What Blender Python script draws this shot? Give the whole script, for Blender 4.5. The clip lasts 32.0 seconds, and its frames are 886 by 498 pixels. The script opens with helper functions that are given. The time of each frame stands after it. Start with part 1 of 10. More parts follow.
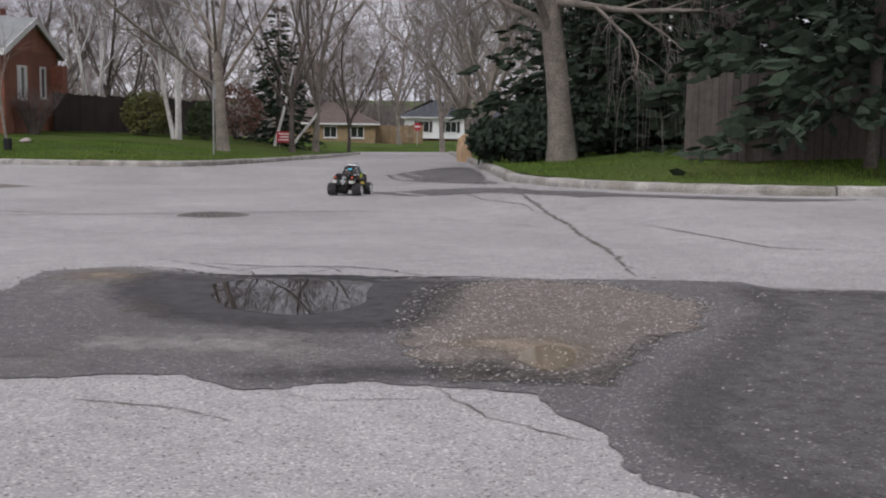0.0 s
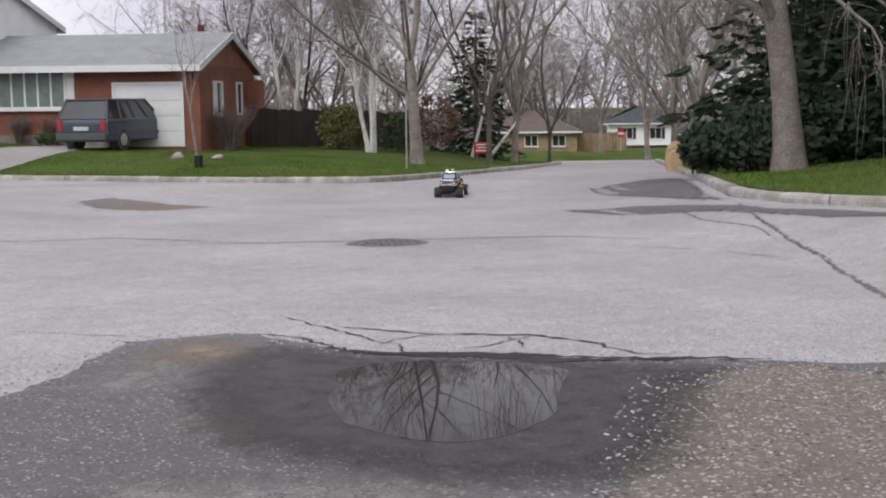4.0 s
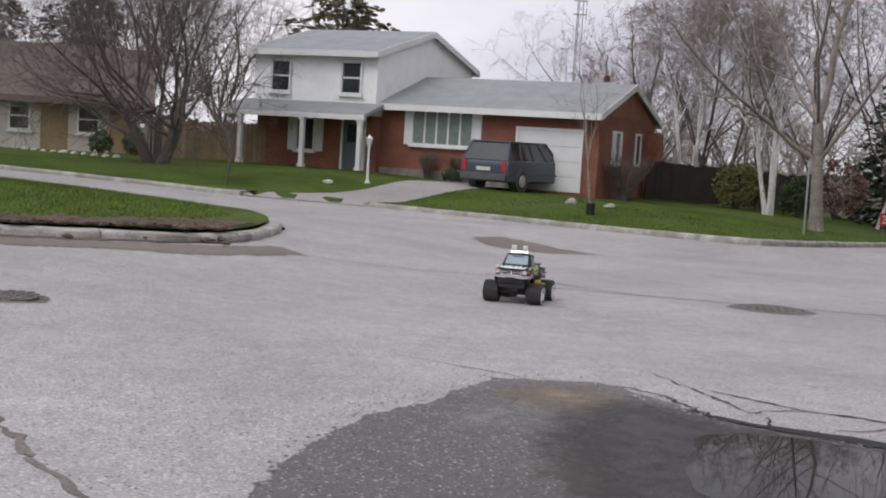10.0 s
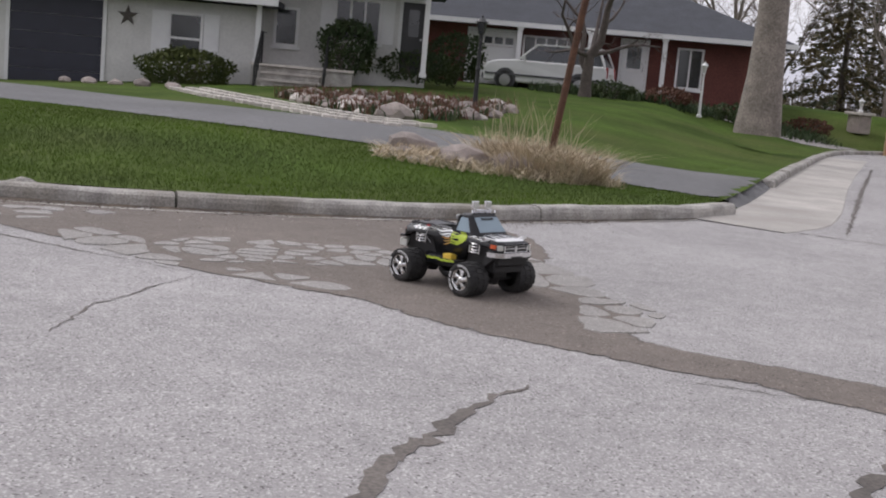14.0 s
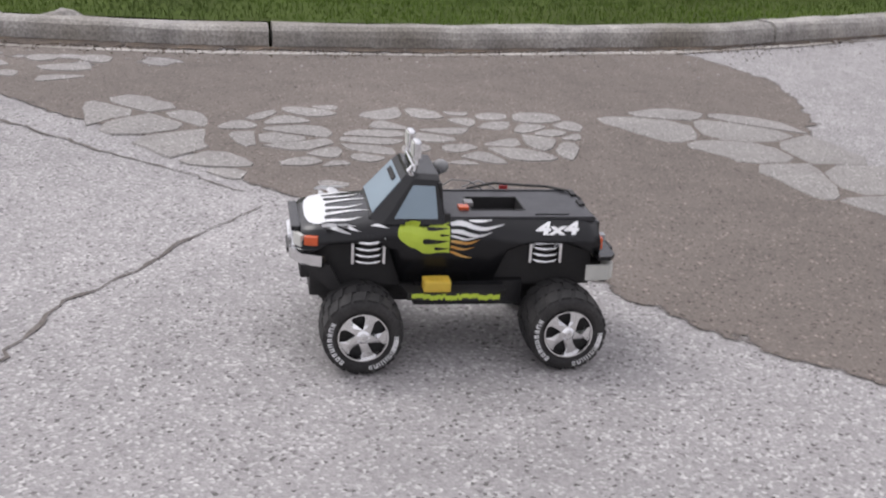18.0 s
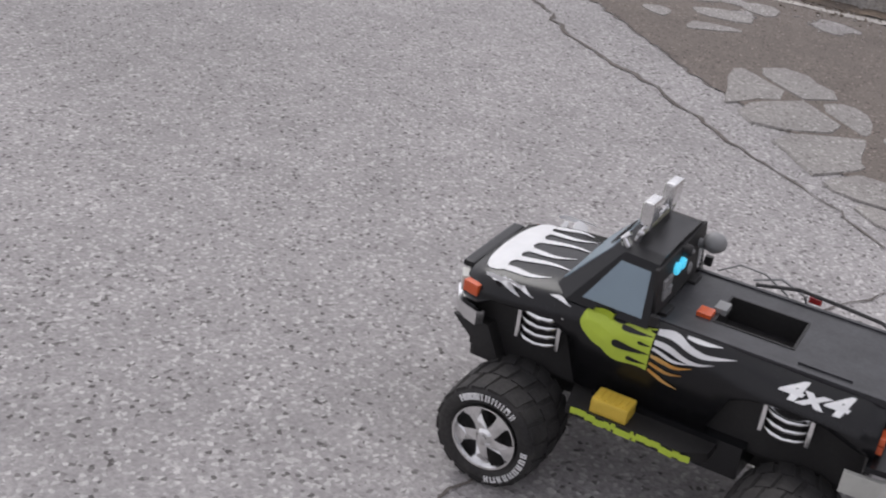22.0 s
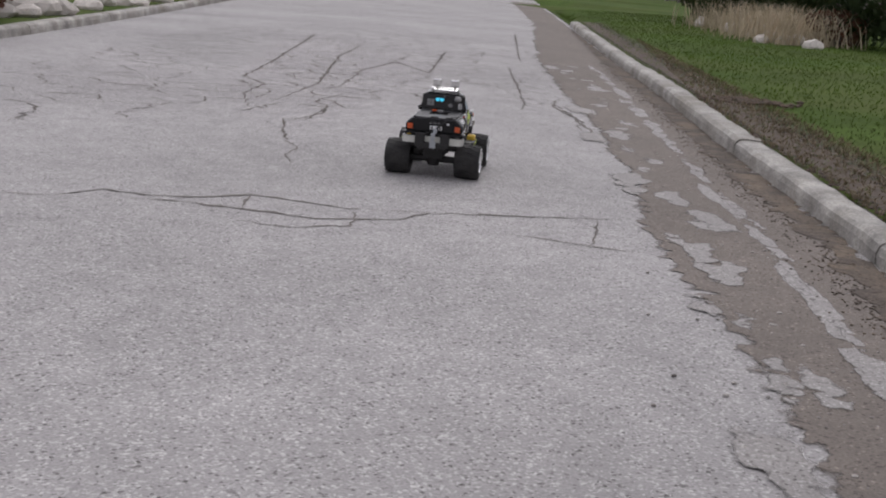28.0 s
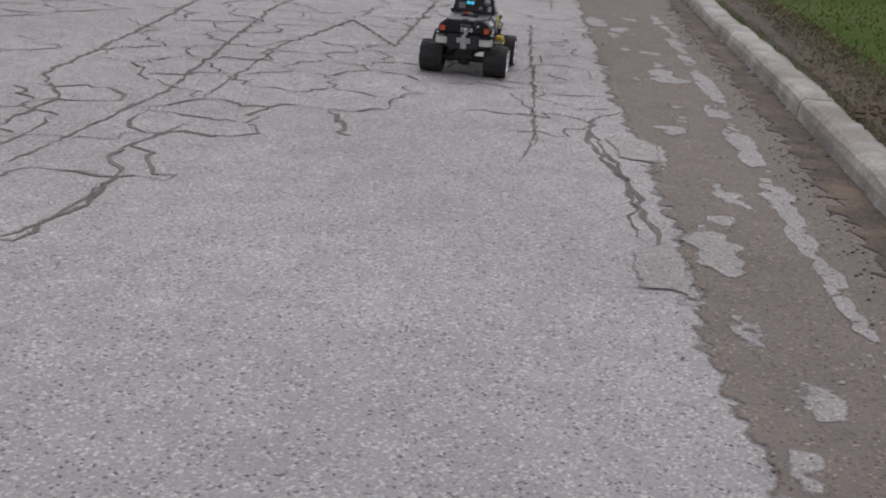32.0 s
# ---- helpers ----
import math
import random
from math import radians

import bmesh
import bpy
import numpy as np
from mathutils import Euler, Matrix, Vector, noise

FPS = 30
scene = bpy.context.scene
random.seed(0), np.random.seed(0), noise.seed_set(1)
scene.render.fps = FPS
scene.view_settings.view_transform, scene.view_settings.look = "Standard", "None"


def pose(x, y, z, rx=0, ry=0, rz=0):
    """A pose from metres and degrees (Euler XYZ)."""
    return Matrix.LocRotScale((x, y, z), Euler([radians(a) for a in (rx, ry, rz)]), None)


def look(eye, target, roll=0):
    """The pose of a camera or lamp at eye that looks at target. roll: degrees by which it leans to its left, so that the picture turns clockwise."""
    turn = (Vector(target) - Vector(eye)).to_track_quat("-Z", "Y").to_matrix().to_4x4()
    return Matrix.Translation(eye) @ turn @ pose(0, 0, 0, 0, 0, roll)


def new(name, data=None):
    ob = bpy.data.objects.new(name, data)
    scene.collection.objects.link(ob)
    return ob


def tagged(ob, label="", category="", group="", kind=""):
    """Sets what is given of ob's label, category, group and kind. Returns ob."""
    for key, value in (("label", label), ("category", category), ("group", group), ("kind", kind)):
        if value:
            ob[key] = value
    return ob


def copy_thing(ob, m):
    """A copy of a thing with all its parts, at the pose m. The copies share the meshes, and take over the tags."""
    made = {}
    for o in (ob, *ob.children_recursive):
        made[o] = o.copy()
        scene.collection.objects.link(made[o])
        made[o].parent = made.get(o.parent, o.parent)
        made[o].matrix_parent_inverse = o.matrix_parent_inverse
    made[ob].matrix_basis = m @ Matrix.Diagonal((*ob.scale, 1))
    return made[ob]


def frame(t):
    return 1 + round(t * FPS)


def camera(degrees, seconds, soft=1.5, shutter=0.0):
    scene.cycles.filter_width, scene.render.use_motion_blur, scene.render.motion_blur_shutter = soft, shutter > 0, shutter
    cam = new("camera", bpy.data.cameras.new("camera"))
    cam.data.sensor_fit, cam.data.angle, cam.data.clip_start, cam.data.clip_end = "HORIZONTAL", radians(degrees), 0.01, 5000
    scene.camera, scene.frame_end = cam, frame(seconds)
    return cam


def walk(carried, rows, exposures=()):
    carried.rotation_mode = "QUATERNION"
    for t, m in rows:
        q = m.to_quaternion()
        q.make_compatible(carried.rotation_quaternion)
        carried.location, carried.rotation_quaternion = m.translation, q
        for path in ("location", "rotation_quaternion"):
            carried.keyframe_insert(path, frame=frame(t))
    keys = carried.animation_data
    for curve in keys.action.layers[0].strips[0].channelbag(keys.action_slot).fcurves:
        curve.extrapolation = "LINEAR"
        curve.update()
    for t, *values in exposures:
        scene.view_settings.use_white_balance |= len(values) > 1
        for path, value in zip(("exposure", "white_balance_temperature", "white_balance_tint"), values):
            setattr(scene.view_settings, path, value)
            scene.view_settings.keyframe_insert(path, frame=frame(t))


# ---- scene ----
# ---- camera ----
cam = camera(40.30, 32.0, soft=2.0, shutter=0.08)
walk(cam, [
    (0, look((-2.889, -3.029, 1.168), (-1.399, 1.701, 0.533), 0.91)),
    (0.5, look((-2.706, -2.626, 1.146), (-0.956, 2.016, 0.524), 0.94)),
    (1, look((-2.566, -2.296, 1.124), (-1.113, 2.447, 0.497), -0.17)),
    (1.5, look((-2.416, -2.004, 1.147), (-1.236, 2.802, 0.435), 0.31)),
    (2, look((-2.363, -1.779, 1.156), (-1.092, 2.995, 0.383), 0.09)),
    (2.5, look((-2.393, -1.624, 1.160), (-1.473, 3.233, 0.409), -0.34)),
    (4.5, look((-2.165, -0.529, 1.124), (-1.557, 4.414, 0.674), 0.02)),
    (5, look((-2.065, -0.518, 1.130), (-1.481, 4.440, 0.846), 2.67)),
    (5.5, look((-2.050, -0.581, 1.142), (-1.637, 4.392, 0.822), 1.98)),
    (6, look((-2.048, -0.561, 1.140), (-1.781, 4.423, 0.840), 1.22)),
    (6.5, look((-2.027, -0.618, 1.158), (-1.978, 4.372, 0.841), 0.89)),
    (7, look((-2.030, -0.553, 1.145), (-2.040, 4.436, 0.816), 0.71)),
    (7.5, look((-2.246, -0.341, 1.101), (-2.836, 4.613, 0.765), -0.10)),
    (8, look((-2.073, -0.498, 1.139), (-2.747, 4.443, 0.782), 0.55)),
    (8.5, look((-2.066, -0.520, 1.132), (-2.221, 4.465, 0.786), 2.59)),
    (9, look((-2.107, -0.506, 1.138), (-2.583, 4.458, 0.777), 2.42)),
    (9.5, look((-2.138, -0.529, 1.144), (-2.860, 4.410, 0.850), 3.39)),
    (10, look((-2.212, -0.614, 1.124), (-3.121, 4.284, 0.693), 3.48)),
    (10.5, look((-2.323, -0.811, 1.135), (-3.807, 3.930, 0.569), 2.99)),
    (11, look((-2.417, -1.062, 1.164), (-5.191, 3.076, 0.741), 3.65)),
    (11.3, look((-2.632, -1.421, 1.195), (-6.292, 1.958, 0.761), 5.08)),
    (11.5, look((-2.484, -1.738, 1.259), (-6.670, 0.969, 0.876), 5.57)),
    (11.7, look((-2.494, -1.830, 1.186), (-7.044, 0.210, 0.814), 4.64)),
    (12, look((-2.544, -1.914, 1.229), (-7.343, -0.613, 0.701), 3.59)),
    (12.5, look((-2.745, -1.975, 1.219), (-7.651, -1.174, 0.682), 4.24)),
    (13, look((-3.051, -2.056, 1.228), (-7.940, -1.250, 0.556), 4.83)),
    (13.5, look((-3.411, -2.118, 1.229), (-8.328, -1.494, 0.566), 4.22)),
    (14, look((-3.862, -2.027, 1.275), (-8.799, -1.654, 0.582), 5.11)),
    (14.5, look((-4.314, -2.046, 1.238), (-9.210, -1.396, 0.459), 5.35)),
    (16.5, look((-5.740, -2.001, 1.422), (-10.587, -1.403, 0.354), 4.55)),
    (17, look((-6.113, -2.050, 1.383), (-11.000, -2.048, 0.330), 4.68)),
    (17.5, look((-6.514, -2.039, 1.363), (-11.306, -2.234, -0.053), 6.53)),
    (17.8, look((-6.725, -2.069, 1.347), (-11.522, -2.350, -0.036), 5.89)),
    (18, look((-6.851, -2.108, 1.324), (-11.566, -2.311, -0.326), 2.97)),
    (18.5, look((-7.067, -2.171, 1.339), (-11.573, -2.474, -0.806), -1.17)),
    (19, look((-7.277, -2.152, 1.346), (-11.755, -3.107, -0.664), 0.43)),
    (19.5, look((-7.375, -2.124, 1.358), (-11.833, -3.087, -0.691), 6.12)),
    (20, look((-7.493, -2.373, 1.359), (-11.928, -3.493, -0.660), 6.79)),
    (20.5, look((-7.516, -2.478, 1.370), (-11.579, -4.716, -0.496), 7.74)),
    (21, look((-7.669, -2.540, 1.426), (-11.448, -5.173, -0.519), 9.05)),
    (21.5, look((-7.784, -2.481, 1.420), (-11.463, -5.201, -0.597), 7.85)),
    (22, look((-7.800, -2.471, 1.377), (-11.602, -4.840, -0.843), 7.81)),
    (22.5, look((-7.787, -2.515, 1.373), (-11.860, -4.323, -0.896), 9.56)),
    (23, look((-7.761, -2.613, 1.390), (-11.785, -4.689, -0.730), 9.01)),
    (23.5, look((-7.769, -2.729, 1.374), (-11.514, -5.262, -0.763), 10.15)),
    (24, look((-8.053, -2.866, 1.395), (-11.300, -6.112, -0.582), 10.74)),
    (24.2, look((-8.273, -2.934, 1.421), (-11.276, -6.476, -0.430), 7.19)),
    (24.5, look((-8.553, -3.091, 1.417), (-11.390, -6.876, -0.204), 3.97)),
    (26.5, look((-10.188, -4.526, 1.251), (-12.647, -8.714, 0.063), 3.02)),
    (27, look((-10.646, -5.079, 1.317), (-13.057, -9.306, 0.169), 4.77)),
    (27.5, look((-11.083, -5.633, 1.336), (-13.691, -9.752, 0.225), 3.97)),
    (28, look((-11.579, -6.074, 1.275), (-14.019, -10.285, 0.131), 4.78)),
    (28.5, look((-12.026, -6.569, 1.225), (-14.717, -10.597, -0.011), 5.86)),
    (29, look((-12.463, -7.147, 1.295), (-15.203, -11.137, 0.041), 4.57)),
    (29.5, look((-12.883, -7.710, 1.305), (-15.333, -11.871, 0.007), 5.42)),
    (30, look((-13.250, -8.272, 1.314), (-15.952, -12.244, -0.073), 4.80)),
    (30.5, look((-13.614, -8.809, 1.292), (-16.121, -12.915, -0.073), 4.31)),
    (31, look((-13.935, -9.391, 1.337), (-16.167, -13.631, -0.090), 5.55)),
    (31.5, look((-14.347, -10.060, 1.408), (-16.776, -14.190, -0.021), 3.41)),
    (32, look((-14.784, -10.623, 1.412), (-17.002, -14.822, -0.152), 4.66)),
], exposures=[(0, 0.32), (1, 0.44), (2, 0.52), (4.6, 0.66), (6, 0.55), (10, 0.44), (14, 0.45), (17, 0.6), (19, 0.65), (20.5, 0.5), (22, 0.28), (23.4, 0.58), (24.2, 0.55), (26.5, 0.25), (28, 0.18), (30, 0.08), (32, 0.06)])


# ---- world and light: an overcast spring day ----
SUN_EL, SUN_AZ = radians(48), radians(215)
world = bpy.data.worlds.new("overcast_sky")
scene.world = world
world.use_nodes = True
wn, wl = world.node_tree.nodes, world.node_tree.links
wn.clear()
w_out, w_bg = wn.new("ShaderNodeOutputWorld"), wn.new("ShaderNodeBackground")
w_sky = wn.new("ShaderNodeTexSky")
w_sky.sky_type, w_sky.sun_disc = "NISHITA", False
w_sky.sun_elevation, w_sky.sun_rotation = SUN_EL, SUN_AZ
w_sky.air_density, w_sky.dust_density, w_sky.ozone_density = 1.0, 6.0, 1.0
w_hue = wn.new("ShaderNodeHueSaturation")
w_hue.inputs["Saturation"].default_value = 0.10
w_tc, w_map = wn.new("ShaderNodeTexCoord"), wn.new("ShaderNodeMapping")
w_map.inputs["Scale"].default_value = (1.0, 1.0, 3.2)
w_cloud = wn.new("ShaderNodeTexNoise")
w_cloud.inputs["Scale"].default_value, w_cloud.inputs["Detail"].default_value = 2.6, 6.0
w_ramp = wn.new("ShaderNodeValToRGB")
w_ramp.color_ramp.elements[0].position, w_ramp.color_ramp.elements[0].color = 0.32, (0.62, 0.62, 0.70, 1)
w_ramp.color_ramp.elements[1].position, w_ramp.color_ramp.elements[1].color = 0.68, (1.0, 0.99, 1.0, 1)
w_even = wn.new("ShaderNodeMix")
w_even.data_type = "RGBA"
w_even.inputs[0].default_value = 0.65
w_even.inputs[7].default_value = (8.6, 8.5, 8.9, 1)
w_mix = wn.new("ShaderNodeMix")
w_mix.data_type, w_mix.blend_type = "RGBA", "MULTIPLY"
w_mix.inputs[0].default_value = 1.0
wl.new(w_tc.outputs["Generated"], w_map.inputs[0])
wl.new(w_map.outputs[0], w_cloud.inputs["Vector"])
wl.new(w_cloud.outputs["Fac"], w_ramp.inputs[0])
wl.new(w_sky.outputs[0], w_hue.inputs["Color"])
wl.new(w_hue.outputs[0], w_even.inputs[6])
wl.new(w_even.outputs[2], w_mix.inputs[6])
wl.new(w_ramp.outputs[0], w_mix.inputs[7])
wl.new(w_mix.outputs[2], w_bg.inputs[0])
wl.new(w_bg.outputs[0], w_out.inputs[0])
w_bg.inputs[1].default_value = 0.118

sun = new("sun", bpy.data.lights.new("sun", "SUN"))
sun.data.energy, sun.data.angle, sun.data.color = 0.55, radians(25), (1.0, 0.98, 0.95)
sun.matrix_world = look((0, 0, 60), (60 * -math.sin(SUN_AZ) / math.tan(SUN_EL), 60 * -math.cos(SUN_AZ) / math.tan(SUN_EL), 0))


# ---- materials ----
def mat(name, color, rough=0.7, metal=0.0, vary=0.12, scale=3.0, fine=0.0, fine_scale=60.0, bump=0.0, spec=0.5, random_piece=0.0, tint=None, coords="Object"):
    """A surface with stains at one scale, grain at another, and a little relief."""
    m = bpy.data.materials.new(name)
    m.use_nodes = True
    n, l = m.node_tree.nodes, m.node_tree.links
    b = n["Principled BSDF"]
    b.inputs["Roughness"].default_value, b.inputs["Metallic"].default_value = rough, metal
    b.inputs["Specular IOR Level"].default_value = spec
    tc = n.new("ShaderNodeTexCoord")
    out = None

    def noise_mix(col_socket, sc, amount, detail):
        t = n.new("ShaderNodeTexNoise")
        t.inputs["Scale"].default_value, t.inputs["Detail"].default_value = sc, detail
        t.inputs["Roughness"].default_value = 0.6
        l.new(tc.outputs[coords], t.inputs["Vector"])
        mr = n.new("ShaderNodeMapRange")
        mr.inputs[1].default_value, mr.inputs[2].default_value = 0.3, 0.7
        mr.inputs[3].default_value, mr.inputs[4].default_value = 1 - amount, 1 + amount
        l.new(t.outputs["Fac"], mr.inputs[0])
        mx = n.new("ShaderNodeMix")
        mx.data_type, mx.blend_type = "RGBA", "MULTIPLY"
        mx.inputs[0].default_value = 1
        if col_socket is None:
            mx.inputs[6].default_value = (*color, 1)
        else:
            l.new(col_socket, mx.inputs[6])
        l.new(mr.outputs[0], mx.inputs[7])
        return mx.outputs[2], t

    out, t1 = noise_mix(None, scale, vary, 4)
    if tint:
        t3 = n.new("ShaderNodeTexNoise")
        t3.inputs["Scale"].default_value, t3.inputs["Detail"].default_value = scale * 0.45, 5
        l.new(tc.outputs[coords], t3.inputs["Vector"])
        mr = n.new("ShaderNodeMapRange")
        mr.inputs[1].default_value, mr.inputs[2].default_value = 0.45, 0.7
        l.new(t3.outputs["Fac"], mr.inputs[0])
        mx = n.new("ShaderNodeMix")
        mx.data_type = "RGBA"
        mx.inputs[7].default_value = (*tint, 1)
        l.new(mr.outputs[0], mx.inputs[0])
        l.new(out, mx.inputs[6])
        out = mx.outputs[2]
    t2 = t1
    if fine:
        out, t2 = noise_mix(out, fine_scale, fine, 3)
    if random_piece:
        oi = n.new("ShaderNodeObjectInfo")
        mr = n.new("ShaderNodeMapRange")
        mr.inputs[3].default_value, mr.inputs[4].default_value = 1 - random_piece, 1 + random_piece
        l.new(oi.outputs["Random"], mr.inputs[0])
        mx = n.new("ShaderNodeMix")
        mx.data_type, mx.blend_type = "RGBA", "MULTIPLY"
        mx.inputs[0].default_value = 1
        l.new(out, mx.inputs[6])
        l.new(mr.outputs[0], mx.inputs[7])
        out = mx.outputs[2]
    l.new(out, b.inputs["Base Color"])
    if bump:
        bp = n.new("ShaderNodeBump")
        bp.inputs["Strength"].default_value, bp.inputs["Distance"].default_value = bump, 0.01
        l.new(t2.outputs["Fac"], bp.inputs["Height"])
        l.new(bp.outputs[0], b.inputs["Normal"])
    return m


def aggregate(name, base, chip, dark, chips=0.5, alpha=False, scale=150.0, wet=0.0, soft=False):
    """Worn asphalt: a binder with pale and dark stone chips, stained at large scale."""
    m = bpy.data.materials.new(name)
    m.use_nodes = True
    n, l = m.node_tree.nodes, m.node_tree.links
    b = n["Principled BSDF"]
    b.inputs["Specular IOR Level"].default_value = 0.3
    tc = n.new("ShaderNodeTexCoord")
    vor = n.new("ShaderNodeTexVoronoi")
    vor.inputs["Scale"].default_value = scale * 0.72
    l.new(tc.outputs["Object"], vor.inputs["Vector"])
    sep = n.new("ShaderNodeSeparateColor")
    l.new(vor.outputs["Color"], sep.inputs[0])
    ramp = n.new("ShaderNodeValToRGB")
    e = ramp.color_ramp.elements
    e[0].position, e[0].color = 0.0, (*dark, 1)
    e[1].position, e[1].color = 1.0, (*chip, 1)
    mid = ramp.color_ramp.elements.new(0.10)
    mid.color = (*base, 1)
    mid2 = ramp.color_ramp.elements.new(1 - chips * 0.5)
    mid2.color = (*base, 1)
    l.new(sep.outputs[0], ramp.inputs[0])
    big = n.new("ShaderNodeTexNoise")
    big.inputs["Scale"].default_value, big.inputs["Detail"].default_value = 0.45, 5
    l.new(tc.outputs["Object"], big.inputs["Vector"])
    mr = n.new("ShaderNodeMapRange")
    mr.inputs[1].default_value, mr.inputs[2].default_value = 0.3, 0.7
    mr.inputs[3].default_value, mr.inputs[4].default_value = 0.86, 1.1
    l.new(big.outputs["Fac"], mr.inputs[0])
    small = n.new("ShaderNodeTexNoise")
    small.inputs["Scale"].default_value, small.inputs["Detail"].default_value = 95, 5
    l.new(tc.outputs["Object"], small.inputs["Vector"])
    mr2 = n.new("ShaderNodeMapRange")
    mr2.inputs[1].default_value, mr2.inputs[2].default_value = 0.3, 0.7
    mr2.inputs[3].default_value, mr2.inputs[4].default_value = 0.80, 1.18
    l.new(small.outputs["Fac"], mr2.inputs[0])
    mottle = n.new("ShaderNodeTexNoise")
    mottle.inputs["Scale"].default_value, mottle.inputs["Detail"].default_value = 4.5, 6
    mottle.inputs["Roughness"].default_value = 0.65
    l.new(tc.outputs["Object"], mottle.inputs["Vector"])
    mr3 = n.new("ShaderNodeMapRange")
    mr3.inputs[1].default_value, mr3.inputs[2].default_value = 0.3, 0.7
    mr3.inputs[3].default_value, mr3.inputs[4].default_value = 0.88, 1.10
    l.new(mottle.outputs["Fac"], mr3.inputs[0])
    mu0 = n.new("ShaderNodeMath")
    mu0.operation = "MULTIPLY"
    l.new(mr.outputs[0], mu0.inputs[0])
    l.new(mr3.outputs[0], mu0.inputs[1])
    mu = n.new("ShaderNodeMath")
    mu.operation = "MULTIPLY"
    l.new(mu0.outputs[0], mu.inputs[0])
    l.new(mr2.outputs[0], mu.inputs[1])
    mx = n.new("ShaderNodeMix")
    mx.data_type, mx.blend_type = "RGBA", "MULTIPLY"
    mx.inputs[0].default_value = 1
    l.new(ramp.outputs[0], mx.inputs[6])
    l.new(mu.outputs[0], mx.inputs[7])
    l.new(mx.outputs[2], b.inputs["Base Color"])
    b.inputs["Roughness"].default_value = 0.9 - 0.5 * wet
    bp = n.new("ShaderNodeBump")
    bp.inputs["Strength"].default_value, bp.inputs["Distance"].default_value = 0.35, 0.006
    l.new(vor.outputs["Distance"], bp.inputs["Height"])
    l.new(bp.outputs[0], b.inputs["Normal"])
    if alpha:
        at = n.new("ShaderNodeAttribute")
        at.attribute_name = "cover"
        fray = n.new("ShaderNodeTexNoise")
        fray.inputs["Scale"].default_value, fray.inputs["Detail"].default_value = 9.0, 7
        l.new(tc.outputs["Object"], fray.inputs["Vector"])
        ad = n.new("ShaderNodeMath")
        ad.operation = "ADD"
        l.new(at.outputs["Fac"], ad.inputs[0])
        l.new(fray.outputs["Fac"], ad.inputs[1])
        cut = n.new("ShaderNodeMapRange")
        cut.inputs[1].default_value, cut.inputs[2].default_value = (0.55, 1.55) if soft else (0.72, 0.86)
        l.new(ad.outputs[0], cut.inputs[0])
        l.new(cut.outputs[0], b.inputs["Alpha"])
    return m


ASPHALT = aggregate("worn_asphalt", (0.330, 0.314, 0.310), (0.525, 0.507, 0.495), (0.105, 0.098, 0.094), chips=0.46)
WORN = aggregate("worn_asphalt_patch", (0.300, 0.282, 0.272), (0.46, 0.44, 0.425), (0.12, 0.112, 0.106), chips=0.36, alpha=True)
TAR = aggregate("dark_wet_asphalt", (0.098, 0.092, 0.092), (0.24, 0.23, 0.22), (0.025, 0.024, 0.024), chips=0.14, alpha=True, wet=0.4, soft=True)
SAND = aggregate("wet_sand", (0.235, 0.190, 0.145), (0.36, 0.31, 0.26), (0.12, 0.09, 0.065), chips=0.2, alpha=True, soft=True)
PATCH = aggregate("dark_asphalt", (0.118, 0.110, 0.111), (0.40, 0.38, 0.36), (0.04, 0.04, 0.04), chips=0.18, alpha=True, wet=0.25)
DRIVEWAY = aggregate("driveway_asphalt", (0.15, 0.148, 0.150), (0.25, 0.25, 0.25), (0.06, 0.06, 0.06), chips=0.2)
DRIVEWAY_PALE = aggregate("pale_driveway", (0.30, 0.28, 0.27), (0.42, 0.40, 0.38), (0.16, 0.15, 0.14), chips=0.3)
DIRT = aggregate("road_silt", (0.175, 0.150, 0.132), (0.34, 0.29, 0.25), (0.07, 0.055, 0.045), chips=0.12, alpha=True)
GRAVEL = aggregate("loose_gravel", (0.150, 0.128, 0.112), (0.38, 0.35, 0.32), (0.05, 0.04, 0.035), chips=0.3, alpha=True, scale=110)
CRACK = mat("crack_fill", (0.135, 0.118, 0.106), 0.95, vary=0.3, scale=2.0, fine=0.3, fine_scale=50)
CRACK_DARK = mat("open_crack", (0.028, 0.026, 0.025), 0.95, vary=0.3)
GRASS_GROUND = mat("lawn", (0.054, 0.086, 0.017), 1.0, vary=0.35, scale=0.5, fine=0.4, fine_scale=25, tint=(0.080, 0.098, 0.030), spec=0.06)
GRASS_BLADE = mat("grass_blade", (0.108, 0.164, 0.032), 0.9, vary=0.25, scale=0.6, fine=0.3, fine_scale=30, tint=(0.10, 0.13, 0.05), spec=0.1)
SOIL = mat("bare_soil", (0.085, 0.058, 0.042), 0.95, vary=0.35, scale=3, fine=0.35, fine_scale=30, bump=0.5)
CONCRETE = mat("kerb_concrete", (0.34, 0.322, 0.298), 0.9, vary=0.4, scale=3.5, fine=0.35, fine_scale=60, bump=0.3, random_piece=0.08, tint=(0.22, 0.20, 0.17))
STONE = mat("field_stone", (0.275, 0.235, 0.212), 0.85, vary=0.25, scale=4, fine=0.25, fine_scale=45, bump=0.3, random_piece=0.3, tint=(0.24, 0.20, 0.19))
PALE_STONE = mat("pale_stone", (0.50, 0.46, 0.42), 0.85, vary=0.2, scale=4, fine=0.2, fine_scale=45, random_piece=0.15)
BRICK_RED = mat("red_brick", (0.22, 0.085, 0.055), 0.9, vary=0.2, scale=1.2, fine=0.3, fine_scale=18, random_piece=0.18)
